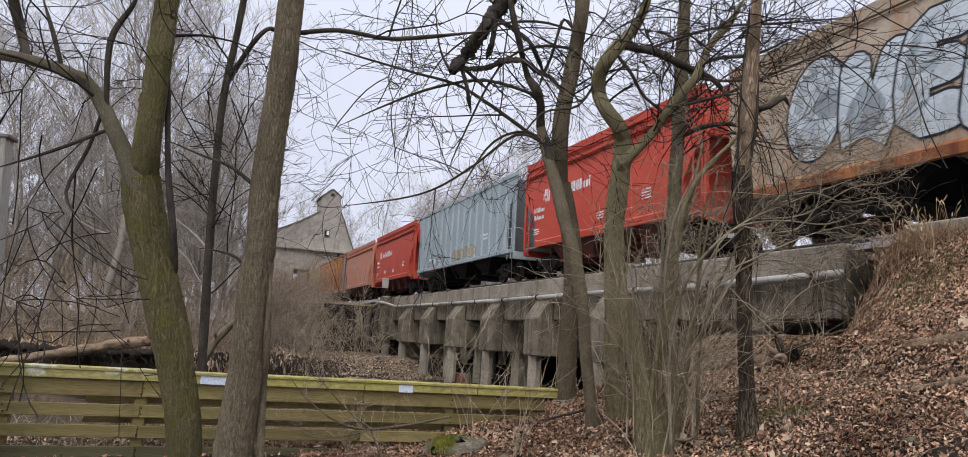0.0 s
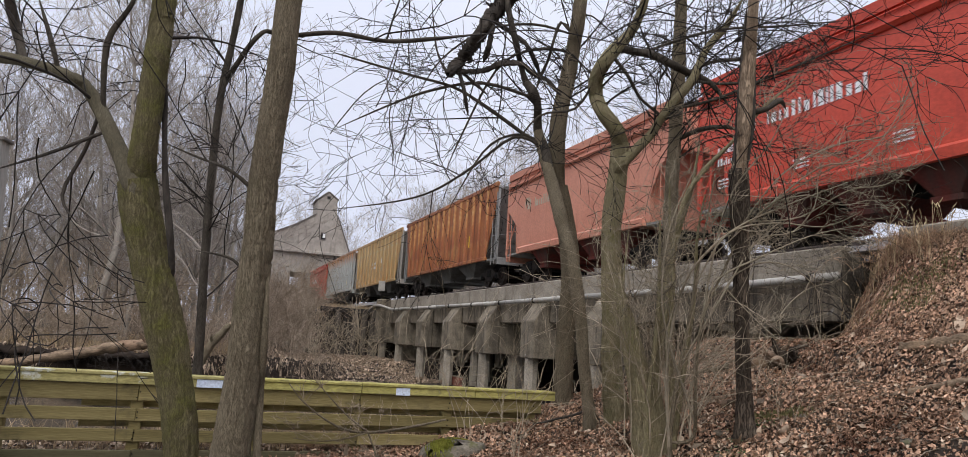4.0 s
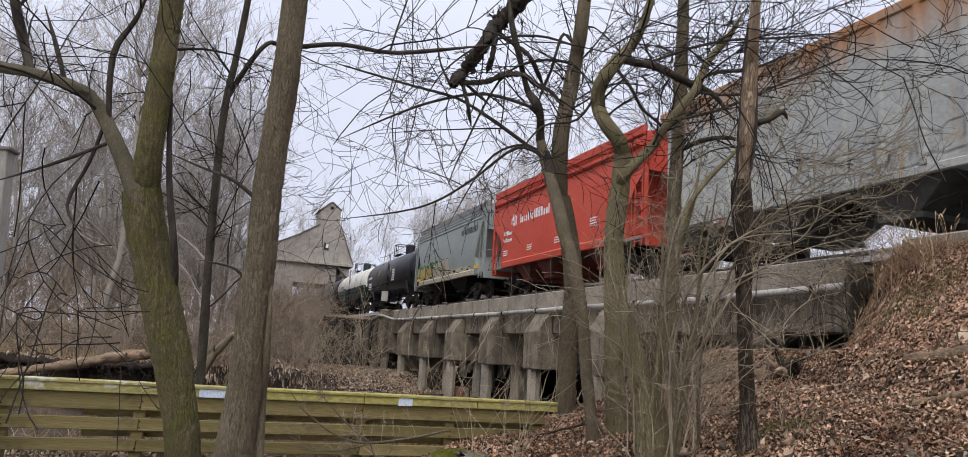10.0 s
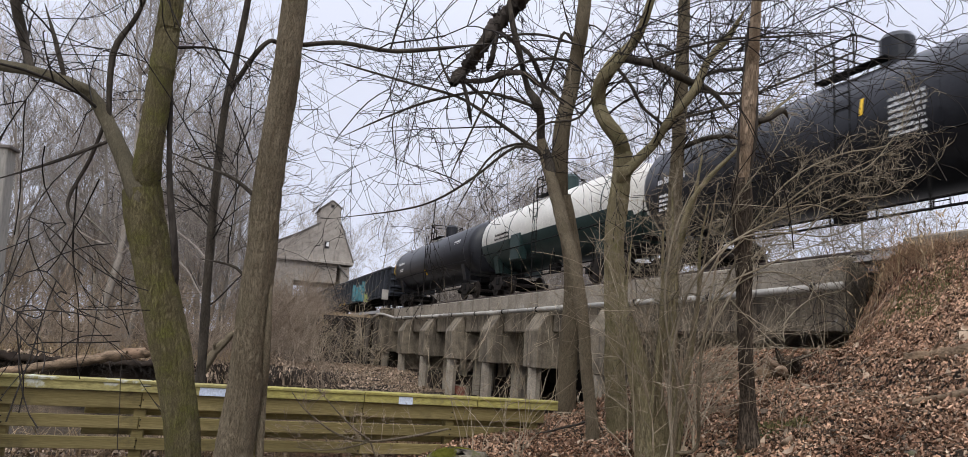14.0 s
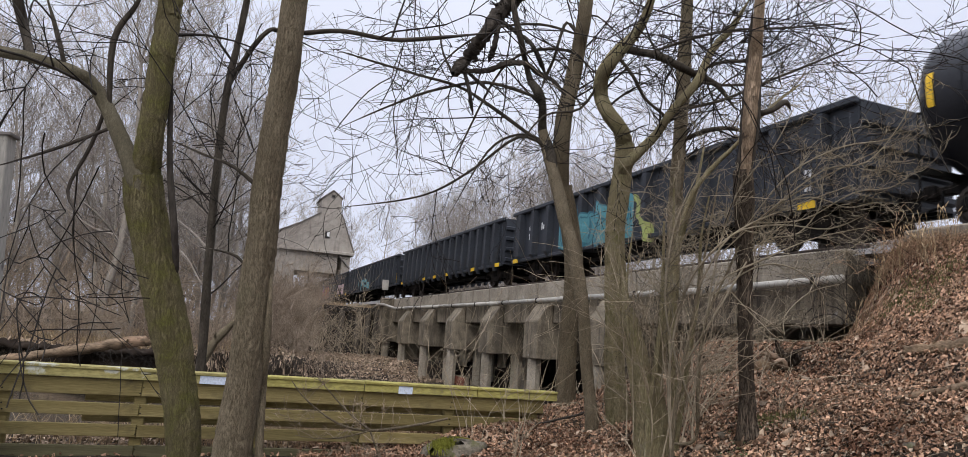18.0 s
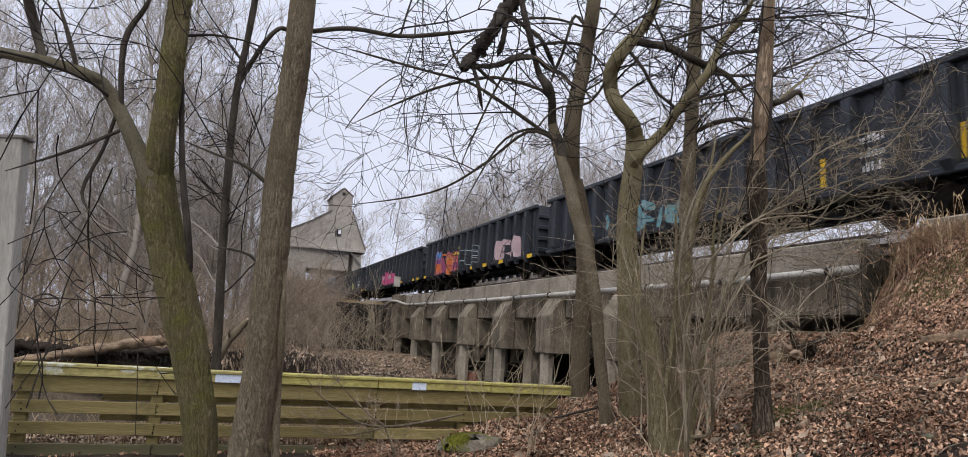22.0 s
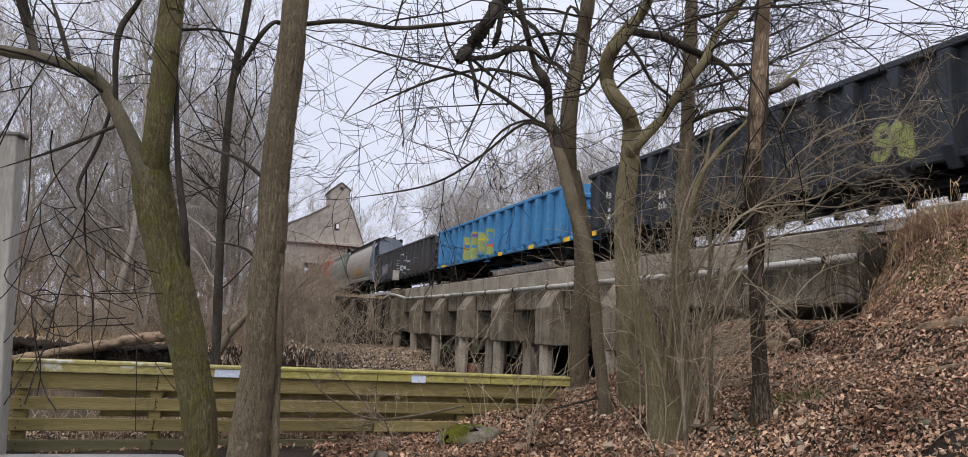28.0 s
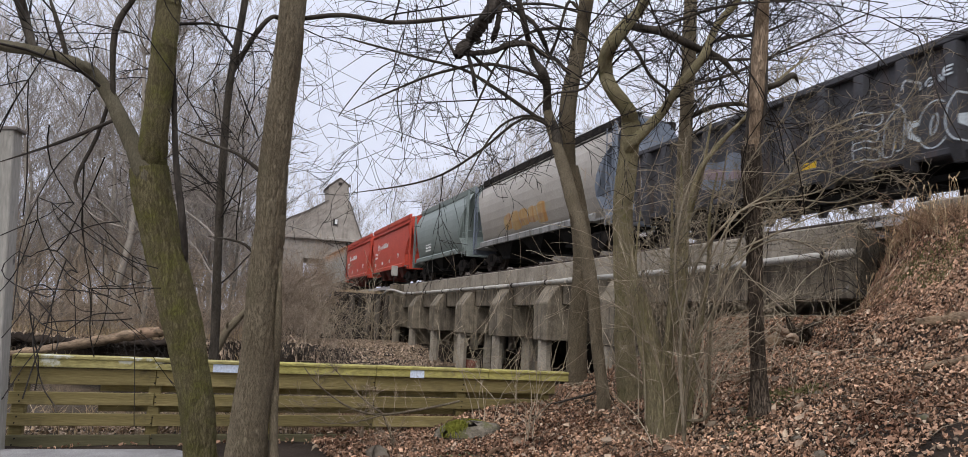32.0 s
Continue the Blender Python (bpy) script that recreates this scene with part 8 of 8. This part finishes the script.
tagged(new("foxtail_grass", sheet("foxtail_grass", v, f, M["grass"])), "pale foxtail seed heads above the dry grass", "grass", kind="stuff")


mr = np.random.RandomState(15)
out = []
for cx, cy, sp, cnt in SLOPE_MOSS:
    for _ in range(cnt):
        x, y = cx + sp * mr.randn(), cy + sp * mr.randn()
        z, h = float(ground(x, y)) + 0.045, 0.02 + 0.035 * mr.rand()
        out.append([(x, y, z - 0.03, 0.012), (x + 0.012 * mr.randn(), y + 0.012 * mr.randn(), z + h, 0.003)])
v, f = tubes(out, 3)
tagged(new("slope_moss", sheet("slope_moss", v, f, M["moss_dull"])), "dull green moss patches on the leafy slope", "moss", kind="stuff")


def boulder(bm, rx, ry, rz, seed, rings=7, n=12):
    r = random.Random(seed)
    ph = [r.uniform(0, 6.3) for _ in range(4)]
    grid = []
    for i in range(rings + 1):
        th = math.pi * i / rings
        row = []
        for k in range(n):
            a = math.tau * k / n
            w = 1 + 0.13 * math.sin(2 * a + ph[0] + th) + 0.1 * math.sin(3 * a + ph[1] - 2 * th) + 0.08 * math.cos(4 * th + ph[2] + a)
            row.append(bm.verts.new((rx * w * math.sin(th) * math.cos(a), ry * w * math.sin(th) * math.sin(a), rz * (1 + 0.1 * math.sin(a * 2 + ph[3])) * math.cos(th))))
        grid.append(row)
    for s, t in zip(grid, grid[1:]):
        for k in range(n):
            bm.faces.new((s[k], t[k], t[(k + 1) % n], s[(k + 1) % n]))
    bmesh.ops.remove_doubles(bm, verts=bm.verts, dist=0.0005)


def stone(label, x, y, rx, ry, rz, seed, sink=0.35, mk="stone", rz_turn=0, group=""):
    bm = bmesh.new()
    boulder(bm, rx, ry, rz, seed)
    ob = part("stone", bm, M[mk], m=pose(x, y, float(ground(x, y)) + rz * (1 - 2 * sink), 6 * math.sin(seed), 6 * math.cos(seed), rz_turn), smooth=True)
    return tagged(ob, label, "stone", group)


BX, BY = 3.2, 8.8
rock = stone("flat grey boulder with moss on top at the bank's foot", BX, BY, 0.42, 0.32, 0.17, 3, 0.32, mk="stone_mossy", rz_turn=-20)
rock.name = "mossy_boulder"
mr = np.random.RandomState(5)
out = []
for k in range(2600):
    dx, dy = (0.1 + 0.075 * mr.randn(), 0.08 + 0.09 * mr.randn()) if k % 5 < 3 else (-0.17 + 0.07 * mr.randn(), -0.1 + 0.06 * mr.randn())
    z = float(ground(BX, BY)) + 0.055 + 0.17 * math.sqrt(max(0.02, 1 - (dx / 0.42) ** 2 - (dy / 0.3) ** 2))
    h = 0.006 + 0.018 * mr.rand()
    x, y = BX + dx, BY + dy
    out.append([(x, y, z - 0.03, 0.008), (x + 0.01 * mr.randn(), y + 0.01 * mr.randn(), z + h, 0.003)])
v, f = tubes(out, 3)
tagged(new("moss", sheet("moss", v, f, M["moss"])), "bright yellow-green moss cushion on the boulder", "moss", kind="stuff")
stone("rough brown-grey boulder at the path's edge", 1.85, 8.0, 0.16, 0.14, 0.16, 9, 0.42)
stone("low grey stone among the leaves", 2.3, 7.7, 0.14, 0.11, 0.1, 10, 0.45)
sr = random.Random(8)
for k in range(30):
    x, y = sr.uniform(3.4, 6.6), sr.uniform(4.6, 6.7)
    s = sr.uniform(0.03, 0.07)
    stone("rounded grey-brown cobble among the leaves", x, y, s * sr.uniform(0.9, 1.5), s, s * 0.7, 20 + k, 0.25, rz_turn=sr.uniform(0, 180), group="cobbles on the bank")
for k, (x, y, s) in enumerate(((-5.2, 39, 0.45), (-4.3, 39.5, 0.35), (-6.4, 40, 0.4))):
    stone("pale stone on the far bank", x, y, s * 1.3, s, s * 0.8, 90 + k, 0.3, mk="pipe")


def log(name, label, pts, mk, seed, stubs=0, sides=14):
    obj = thing(name, None, label, "log")
    rj = random.Random(seed + 5)
    line = [(x + rj.gauss(0, 0.12) * w, y + rj.gauss(0, 0.12) * w, z + rj.gauss(0, 0.12) * w, w * rj.uniform(0.84, 1.14)) for x, y, z, w in curve_through(pts, 6)]
    v, f = rough_tube(line, sides, seed, 0.17)
    put("trunk", sheet("trunk", v, f, M[mk], True), obj)
    for (x, y, z, r), nb in ((pts[0], pts[1]), (pts[-1], pts[-2])):
        bm = bmesh.new()
        d = (Vector((x, y, z)) - Vector(nb[:3])).normalized()
        rod(bm, Vector((x, y, z)) - d * 0.05, Vector((x, y, z)) + d * 0.01, r * 0.97, sides, r * 0.8)
        part("cut_end", bm, M["log_bare"], obj)
    rr = random.Random(seed)
    for k in range(stubs):
        i = rr.randrange(1, len(pts) - 1) if len(pts) > 2 else 0
        x, y, z, r = pts[i]
        bm = bmesh.new()
        rod(bm, (x, y, z), (x + rr.uniform(-0.5, 0.5) * r * 5, y - r * 2, z + rr.uniform(0.8, 3) * r), r * 0.3, 7, r * 0.12)
        part("stub", bm, M[mk], obj)
    return obj


log("fallen_log", "rotting brown log lying on the leafy bank", [(8.58, 6.5, 1.85, 0.06), (8.66, 6.24, 1.89, 0.08), (8.75, 5.97, 1.94, 0.08), (8.87, 5.67, 2.01, 0.075)], "log_old", 31, 1)
log("fallen_branch", "dark dead branch lying among the leaves", [(7.24, 5.92, 1.2, 0.025), (7.55, 5.72, 1.3, 0.04), (7.85, 5.5, 1.41, 0.045), (8.1, 5.25, 1.51, 0.04)], "log_old", 32, 2)
log("broken_stump_log", "broken pale-topped log leaning beside the dead trunk", [(7.92, 8.66, 1.47, 0.1), (8.02, 8.36, 1.52, 0.12), (8.1, 8.14, 1.56, 0.12), (8.16, 7.96, 1.65, 0.05)], "log_old", 33, 3)
stump = bpy.data.objects["broken_stump_log"]
rs = random.Random(47)
for k in range(9):
    a, e = rs.uniform(0, math.tau), rs.uniform(-0.2, 1.1)
    d = Vector((math.cos(a) * math.cos(e), math.sin(a) * math.cos(e), math.sin(e)))
    q = Vector((8.1, 8.06, 1.58))
    sp = [(q.x, q.y, q.z, 0.09), *[(*(q + d * t + Vector((rs.gauss(0, 0.03), rs.gauss(0, 0.03), rs.gauss(0, 0.03)))), w) for t, w in ((0.12, 0.06), (0.24, 0.04), (0.38, 0.015))]]
    v, f = rough_tube(curve_through(sp, 4), 8, 80 + k, 0.15)
    put("root_arm", sheet("root_arm", v, f, M["log_bare" if k < 4 else "bark_dead"], True), stump)
log("fallen_branch", "thin dead branch leaning on the bank", [(7.45, 9.5, 1.28, 0.03), (7.55, 9.0, 1.36, 0.04), (7.74, 8.72, 1.47, 0.045)], "bark", 34, 1)
log("fallen_branch", "dark dead branch beside the sapling's foot", [(4.55, 9.3, 0.45, 0.01), (4.95, 9.2, 0.55, 0.014), (5.3, 9.1, 0.66, 0.018)], "bark_dark", 35, 1)
log("fallen_pole", "thin straight pole lying below the girder", [(10.7, 11.1, 2.0, 0.03), (10.7, 9.9, 1.99, 0.03), (10.7, 9.1, 1.98, 0.03)], "bark", 36)
log("fallen_tree_trunk", "barkless orange-brown tree trunk fallen across the creek", [(-9.2, 32.4, -0.66, 0.15), (-6.9, 32.1, -0.36, 0.17), (-5.5, 31.9, -0.05, 0.18), (-4.15, 31.7, 0.22, 0.19), (-2.8, 31.4, 0.5, 0.2), (-1.9, 31.15, 0.66, 0.16), (-1.2, 31.0, 0.8, 0.08)], "log_old", 37, 3)
tree_log = bpy.data.objects["fallen_tree_trunk"]
v, f = rough_tube(curve_through([(-4.0, 31.8, 0.28, 0.15), (-3.0, 31.5, 0.5, 0.21), (-2.2, 31.25, 0.63, 0.2), (-1.5, 31.05, 0.76, 0.13), (-0.9, 30.85, 0.92, 0.03)], 6), 14, 44, 0.16)
put("rotten_wood", sheet("rotten_wood", v, f, M["log_rot"], True), tree_log, label="orange rotten wood at the broken end")

# turf lip over the undercut far bank
r = np.random.RandomState(9)
xs = np.arange(-22, -0.79, 0.2)
lip_y = 33.0 + 0.8 * np.sin(xs * 0.5) - 0.05 - 0.25 * np.sin(xs * 2.3) - 0.15 * r.rand(len(xs))
rows_ = [np.stack([xs, lip_y + dy, np.full(len(xs), z) + 0.06 * r.randn(len(xs))], -1) for dy, z in ((2.2, 0.2), (0.9, 0.29), (0.12, 0.2), (0.0, 0.06), (0.2, 0.0), (1.2, -0.1))]
V = np.concatenate(rows_)
k = np.arange(6 * len(xs)).reshape(6, len(xs))
F = np.stack([k[:-1, :-1], k[:-1, 1:], k[1:, 1:], k[1:, :-1]], -1).reshape(-1, 4)
tagged(new("bank_lip", sheet("bank_lip", V, F, M["ground"], True)), "crumbling soil lip over the undercut far bank", "ground", kind="structure")
# near-black strands added in place of the deep shade below the lip
rr = random.Random(61)
out = []
for _ in range(260):
    x = rr.uniform(-20, 5)
    y = 33.1 + 0.8 * math.sin(x * 0.5) + rr.uniform(-0.2, 0.3)
    grow(rr, (x, y, 0.2), (rr.gauss(0, 0.5), -0.4, -1), rr.uniform(0.4, 1.2), rr.uniform(0.008, 0.022), 1, out, (0, 3, 2), 0.3, 0.0, (0.4, 0.9), 0.006)
v, f = tubes(out, 4)
tagged(new("bank_roots", sheet("bank_roots", v, f, M["bark_dark"], True)), "dark roots hanging from the undercut bank", "roots", kind="stuff")
log("leaning_dead_trunk", "grey dead trunk leaning out of the far bank", [(0.0, 32.0, -0.2, 0.2), (0.5, 31.8, 0.8, 0.17), (1.2, 31.5, 1.7, 0.12)], "bark", 38, 2)

shrub("root_tangle", "tangle of dark dead vines and roots at the girder's end", 11.35, 9.55, 16, 2.4, 140, 0.7, (0.1, 0.1), 0.25, "bark_dark", (0, 5, 3), wiggle=0.35, thick=0.012)

# forked dry branch caught before the railing
branch = thing("dry_branch", None, "forked dry branch caught low before the plank railing", "branch")
br = random.Random(41)
spines_ = [[(3.05, 8.7, 0.58, 0.014), (2.6, 8.62, 0.5, 0.016), (2.0, 8.5, 0.44, 0.017), (1.6, 8.45, 0.52, 0.012), (1.2, 8.4, 0.78, 0.008), (1.0, 8.35, 1.0, 0.005)],
           [(2.0, 8.5, 0.44, 0.013), (1.75, 8.5, 0.62, 0.01), (1.55, 8.5, 0.8, 0.008), (1.3, 8.5, 1.05, 0.004)],
           [(2.0, 8.5, 0.44, 0.012), (1.7, 8.4, 0.38, 0.009), (1.4, 8.35, 0.36, 0.006), (1.1, 8.3, 0.4, 0.004)],
           [(2.0, 8.5, 0.44, 0.011), (2.1, 8.45, 0.2, 0.01), (2.15, 8.4, 0.05, 0.008)]]
tw = []
for sp in spines_:
    line = curve_through(sp, 4)
    v, f = tubes([line], 7)
    put("limb", sheet("limb", v, f, M["bark"], True), branch)
    for _ in range(9):
        i = br.randrange(3, len(line) - 1)
        grow(br, line[i][:3], (br.gauss(-0.3, 0.5), br.gauss(0, 0.4), br.gauss(0.5, 0.4)), br.uniform(0.2, 0.6), 0.004, 2, tw, (0, 3, 3, 2), 0.2, 0.0, (0.4, 0.9), 0.0018)
v, f = tubes(tw, 3)
ob = put("twig_spray", sheet("twig_spray", v, f, M["brush"], True), branch)
ob["kind"] = "stuff"

# bare saplings and brambles
for k, (x, y, n, h, sp, ln) in enumerate(((8.4, 9.4, 3, 1.4, 0.4, (0.1, 0)), (9.4, 9.7, 3, 1.2, 0.5, (-0.1, 0)), (7.2, 9.2, 4, 1.5, 0.4, (0, 0)), (6.4, 9.0, 4, 1.5, 0.4, (0, 0)),
                                              (5.9, 9.4, 4, 1.9, 0.3, (0, 0)), (10.2, 9.5, 3, 1.2, 0.45, (-0.1, 0)))):
    shrub("bare_sapling", "thin tan leafless sapling stems before the trestle", x, y, n, h, 50 + k, sp, ln, 0.1, "stem", (0, 4), thick=0.009, least=0.0045)
for k, (x, y, n, h) in enumerate(((5.6, 7.2, 6, 1.3), (6.1, 7.7, 6, 1.3), (6.6, 8.1, 5, 1.2), (5.9, 8.2, 5, 1.3), (6.9, 7.4, 4, 1.0), (7.6, 8.6, 5, 1.1))):
    shrub("bare_sapling", "slender tan leafless sapling stems on the leafy bank", x, y, n, h, 250 + k, 0.3, (0, 0), 0.2, "stem", (0, 4, 2), wiggle=0.2, thick=0.006, least=0.0025)
for k, (x, y, h) in enumerate(((2.2, 10.6, 1.2), (3.0, 10.4, 1.7), (3.7, 10.3, 1.9), (4.4, 10.2, 1.7), (5.1, 10.1, 1.8))):
    shrub("bare_bramble", "thin leafless bramble stems behind the plank railing", x, y, 3, h, 70 + k, 0.35, (0, 0), 0.12, "stem", (0, 4, 2), thick=0.005, least=0.0028)
for k, (x, y) in enumerate(((3.7, 7.9), (4.1, 8.9), (3.5, 9.0), (6.2, 6.2))):
    shrub("bare_shoot", "slender leafless shoots among the leaves", x, y, 4, 1.1, 90 + k, 0.3, (0, 0), 0.08, "stem", (0, 3), thick=0.005)
for k, (x, y, n, h) in enumerate(((9.4, 45.0, 9, 3.2), (8.0, 46.2, 8, 3.0), (6.6, 43.5, 8, 2.6), (10.3, 43.8, 6, 2.0))):
    shrub("bare_sapling", "pale leafless brush on the low beach before the bulkhead", x, y, n, h, 350 + k, 0.6, (0, 0), 0.3, "stem", (0, 5, 3), wiggle=0.2, thick=0.02, least=0.009)
for k, (x, y, n, h) in enumerate(((5.25, 6.75, 5, 2.3), (4.75, 6.75, 2, 1.5), (5.5, 7.0, 5, 1.9))):
    shrub("bare_sapling", "pale upright leafless shoots round the bush stool", x, y, n, h, 450 + k, 0.36, (0.05, 0), 0.15, "stem", (0, 5, 2), wiggle=0.26, thick=0.0085, least=0.0026)
# green shoots of ground cover
for k, (x, y) in enumerate(((5.35, 6.0), (5.7, 6.35), (2.6, 7.6), (6.0, 6.3), (8.9, 8.0))):
    r = random.Random(120 + k)
    bm = bmesh.new()
    for _ in range(46):
        cx, cy = x + r.gauss(0, 0.13), y + r.gauss(0, 0.1)
        z = float(ground(cx, cy)) + r.uniform(0.02, 0.09)
        s, a = r.uniform(0.015, 0.035), r.uniform(0, math.tau)
        q = [(s, 0, 0), (0, s * 0.6, s * 0.3), (-s, 0, 0), (0, -s * 0.6, s * 0.3)]
        vs = [bm.verts.new((cx + u * math.cos(a) - w * math.sin(a), cy + u * math.sin(a) + w * math.cos(a), z + t)) for u, w, t in q]
        bm.faces.new((vs[0], vs[1], vs[2], vs[3]))
    tagged(part("ground_cover", bm, M["green"]), "small patch of green ground cover in the leaves", "plant", kind="stuff")

# loose ballast along the deck edge
r = np.random.RandomState(6)
n = 1500
px, py = 12.0 + 0.75 * r.rand(n) ** 1.3, 4 + 43 * r.rand(n)
pz = np.interp(px, [12.0, 12.3, 12.7], [3.87, 3.9, 4.05])
px = np.where(py < 9.6, px - 0.65, px)
octa = np.array([(1, 0, 0), (0, 1, 0), (-1, 0, 0), (0, -1, 0), (0, 0, 1), (0, 0, -1)])
S = (0.02 + 0.03 * r.rand(n))[:, None, None] * (0.6 + 0.8 * r.rand(n, 6, 1))
V = (octa[None] * S + np.stack([px, py, pz], -1)[:, None]).reshape(-1, 3)
F = (np.array([(0, 1, 4), (1, 2, 4), (2, 3, 4), (3, 0, 4), (1, 0, 5), (2, 1, 5), (3, 2, 5), (0, 3, 5)])[None] + (np.arange(n) * 6)[:, None, None]).reshape(-1, 3)
tagged(new("ballast_stones", sheet("ballast_stones", V, F, M["ballast"])), "loose grey ballast stones along the deck edge", "ballast", kind="stuff")

# sign by the far end of the trestle
sign = thing("track_sign", None, "small grey sign plate on a thin post beside the track", "sign")
bm = bmesh.new()
rod(bm, (11.35, 47.6, 3.0), (11.35, 47.6, 4.9), 0.04, 8)
part("post", bm, M["iron_brown"], sign)
bm = bmesh.new()
box(bm, 11.12, 11.58, 47.54, 47.565, 4.6, 5.3, 0.01)
part("plate", bm, M["pipe"], sign)


# ---- what moves ----
def motions():
    """The cars roll along the track towards the viewer at one steady speed, and their wheels turn with them."""
    for car, s0 in CARS:
        walk(car, [(float(t), pose(TRACK_X, s0 - SPEED * t, RAIL_Z + SPRUNG)) for t in range(0, 33, 2)])
    turn = math.degrees(SPEED / 0.455) / FPS
    for ws, ax, s in WHEELS:
        first = max(0, int((s - 50) / SPEED * FPS))
        last = min(32 * FPS, int((s - 5) / SPEED * FPS))
        if last <= first:
            continue
        rows = [(0.0, pose(0, ax, 0.455))] if first > 0 else []
        for k in range(first, last + 1):
            rows.append((k / FPS, pose(0, ax, 0.455, (k - first) * turn)))
        if last < 32 * FPS:
            rows.append((32.0, pose(0, ax, 0.455, (last - first) * turn)))
        walk(ws, rows)


motions()
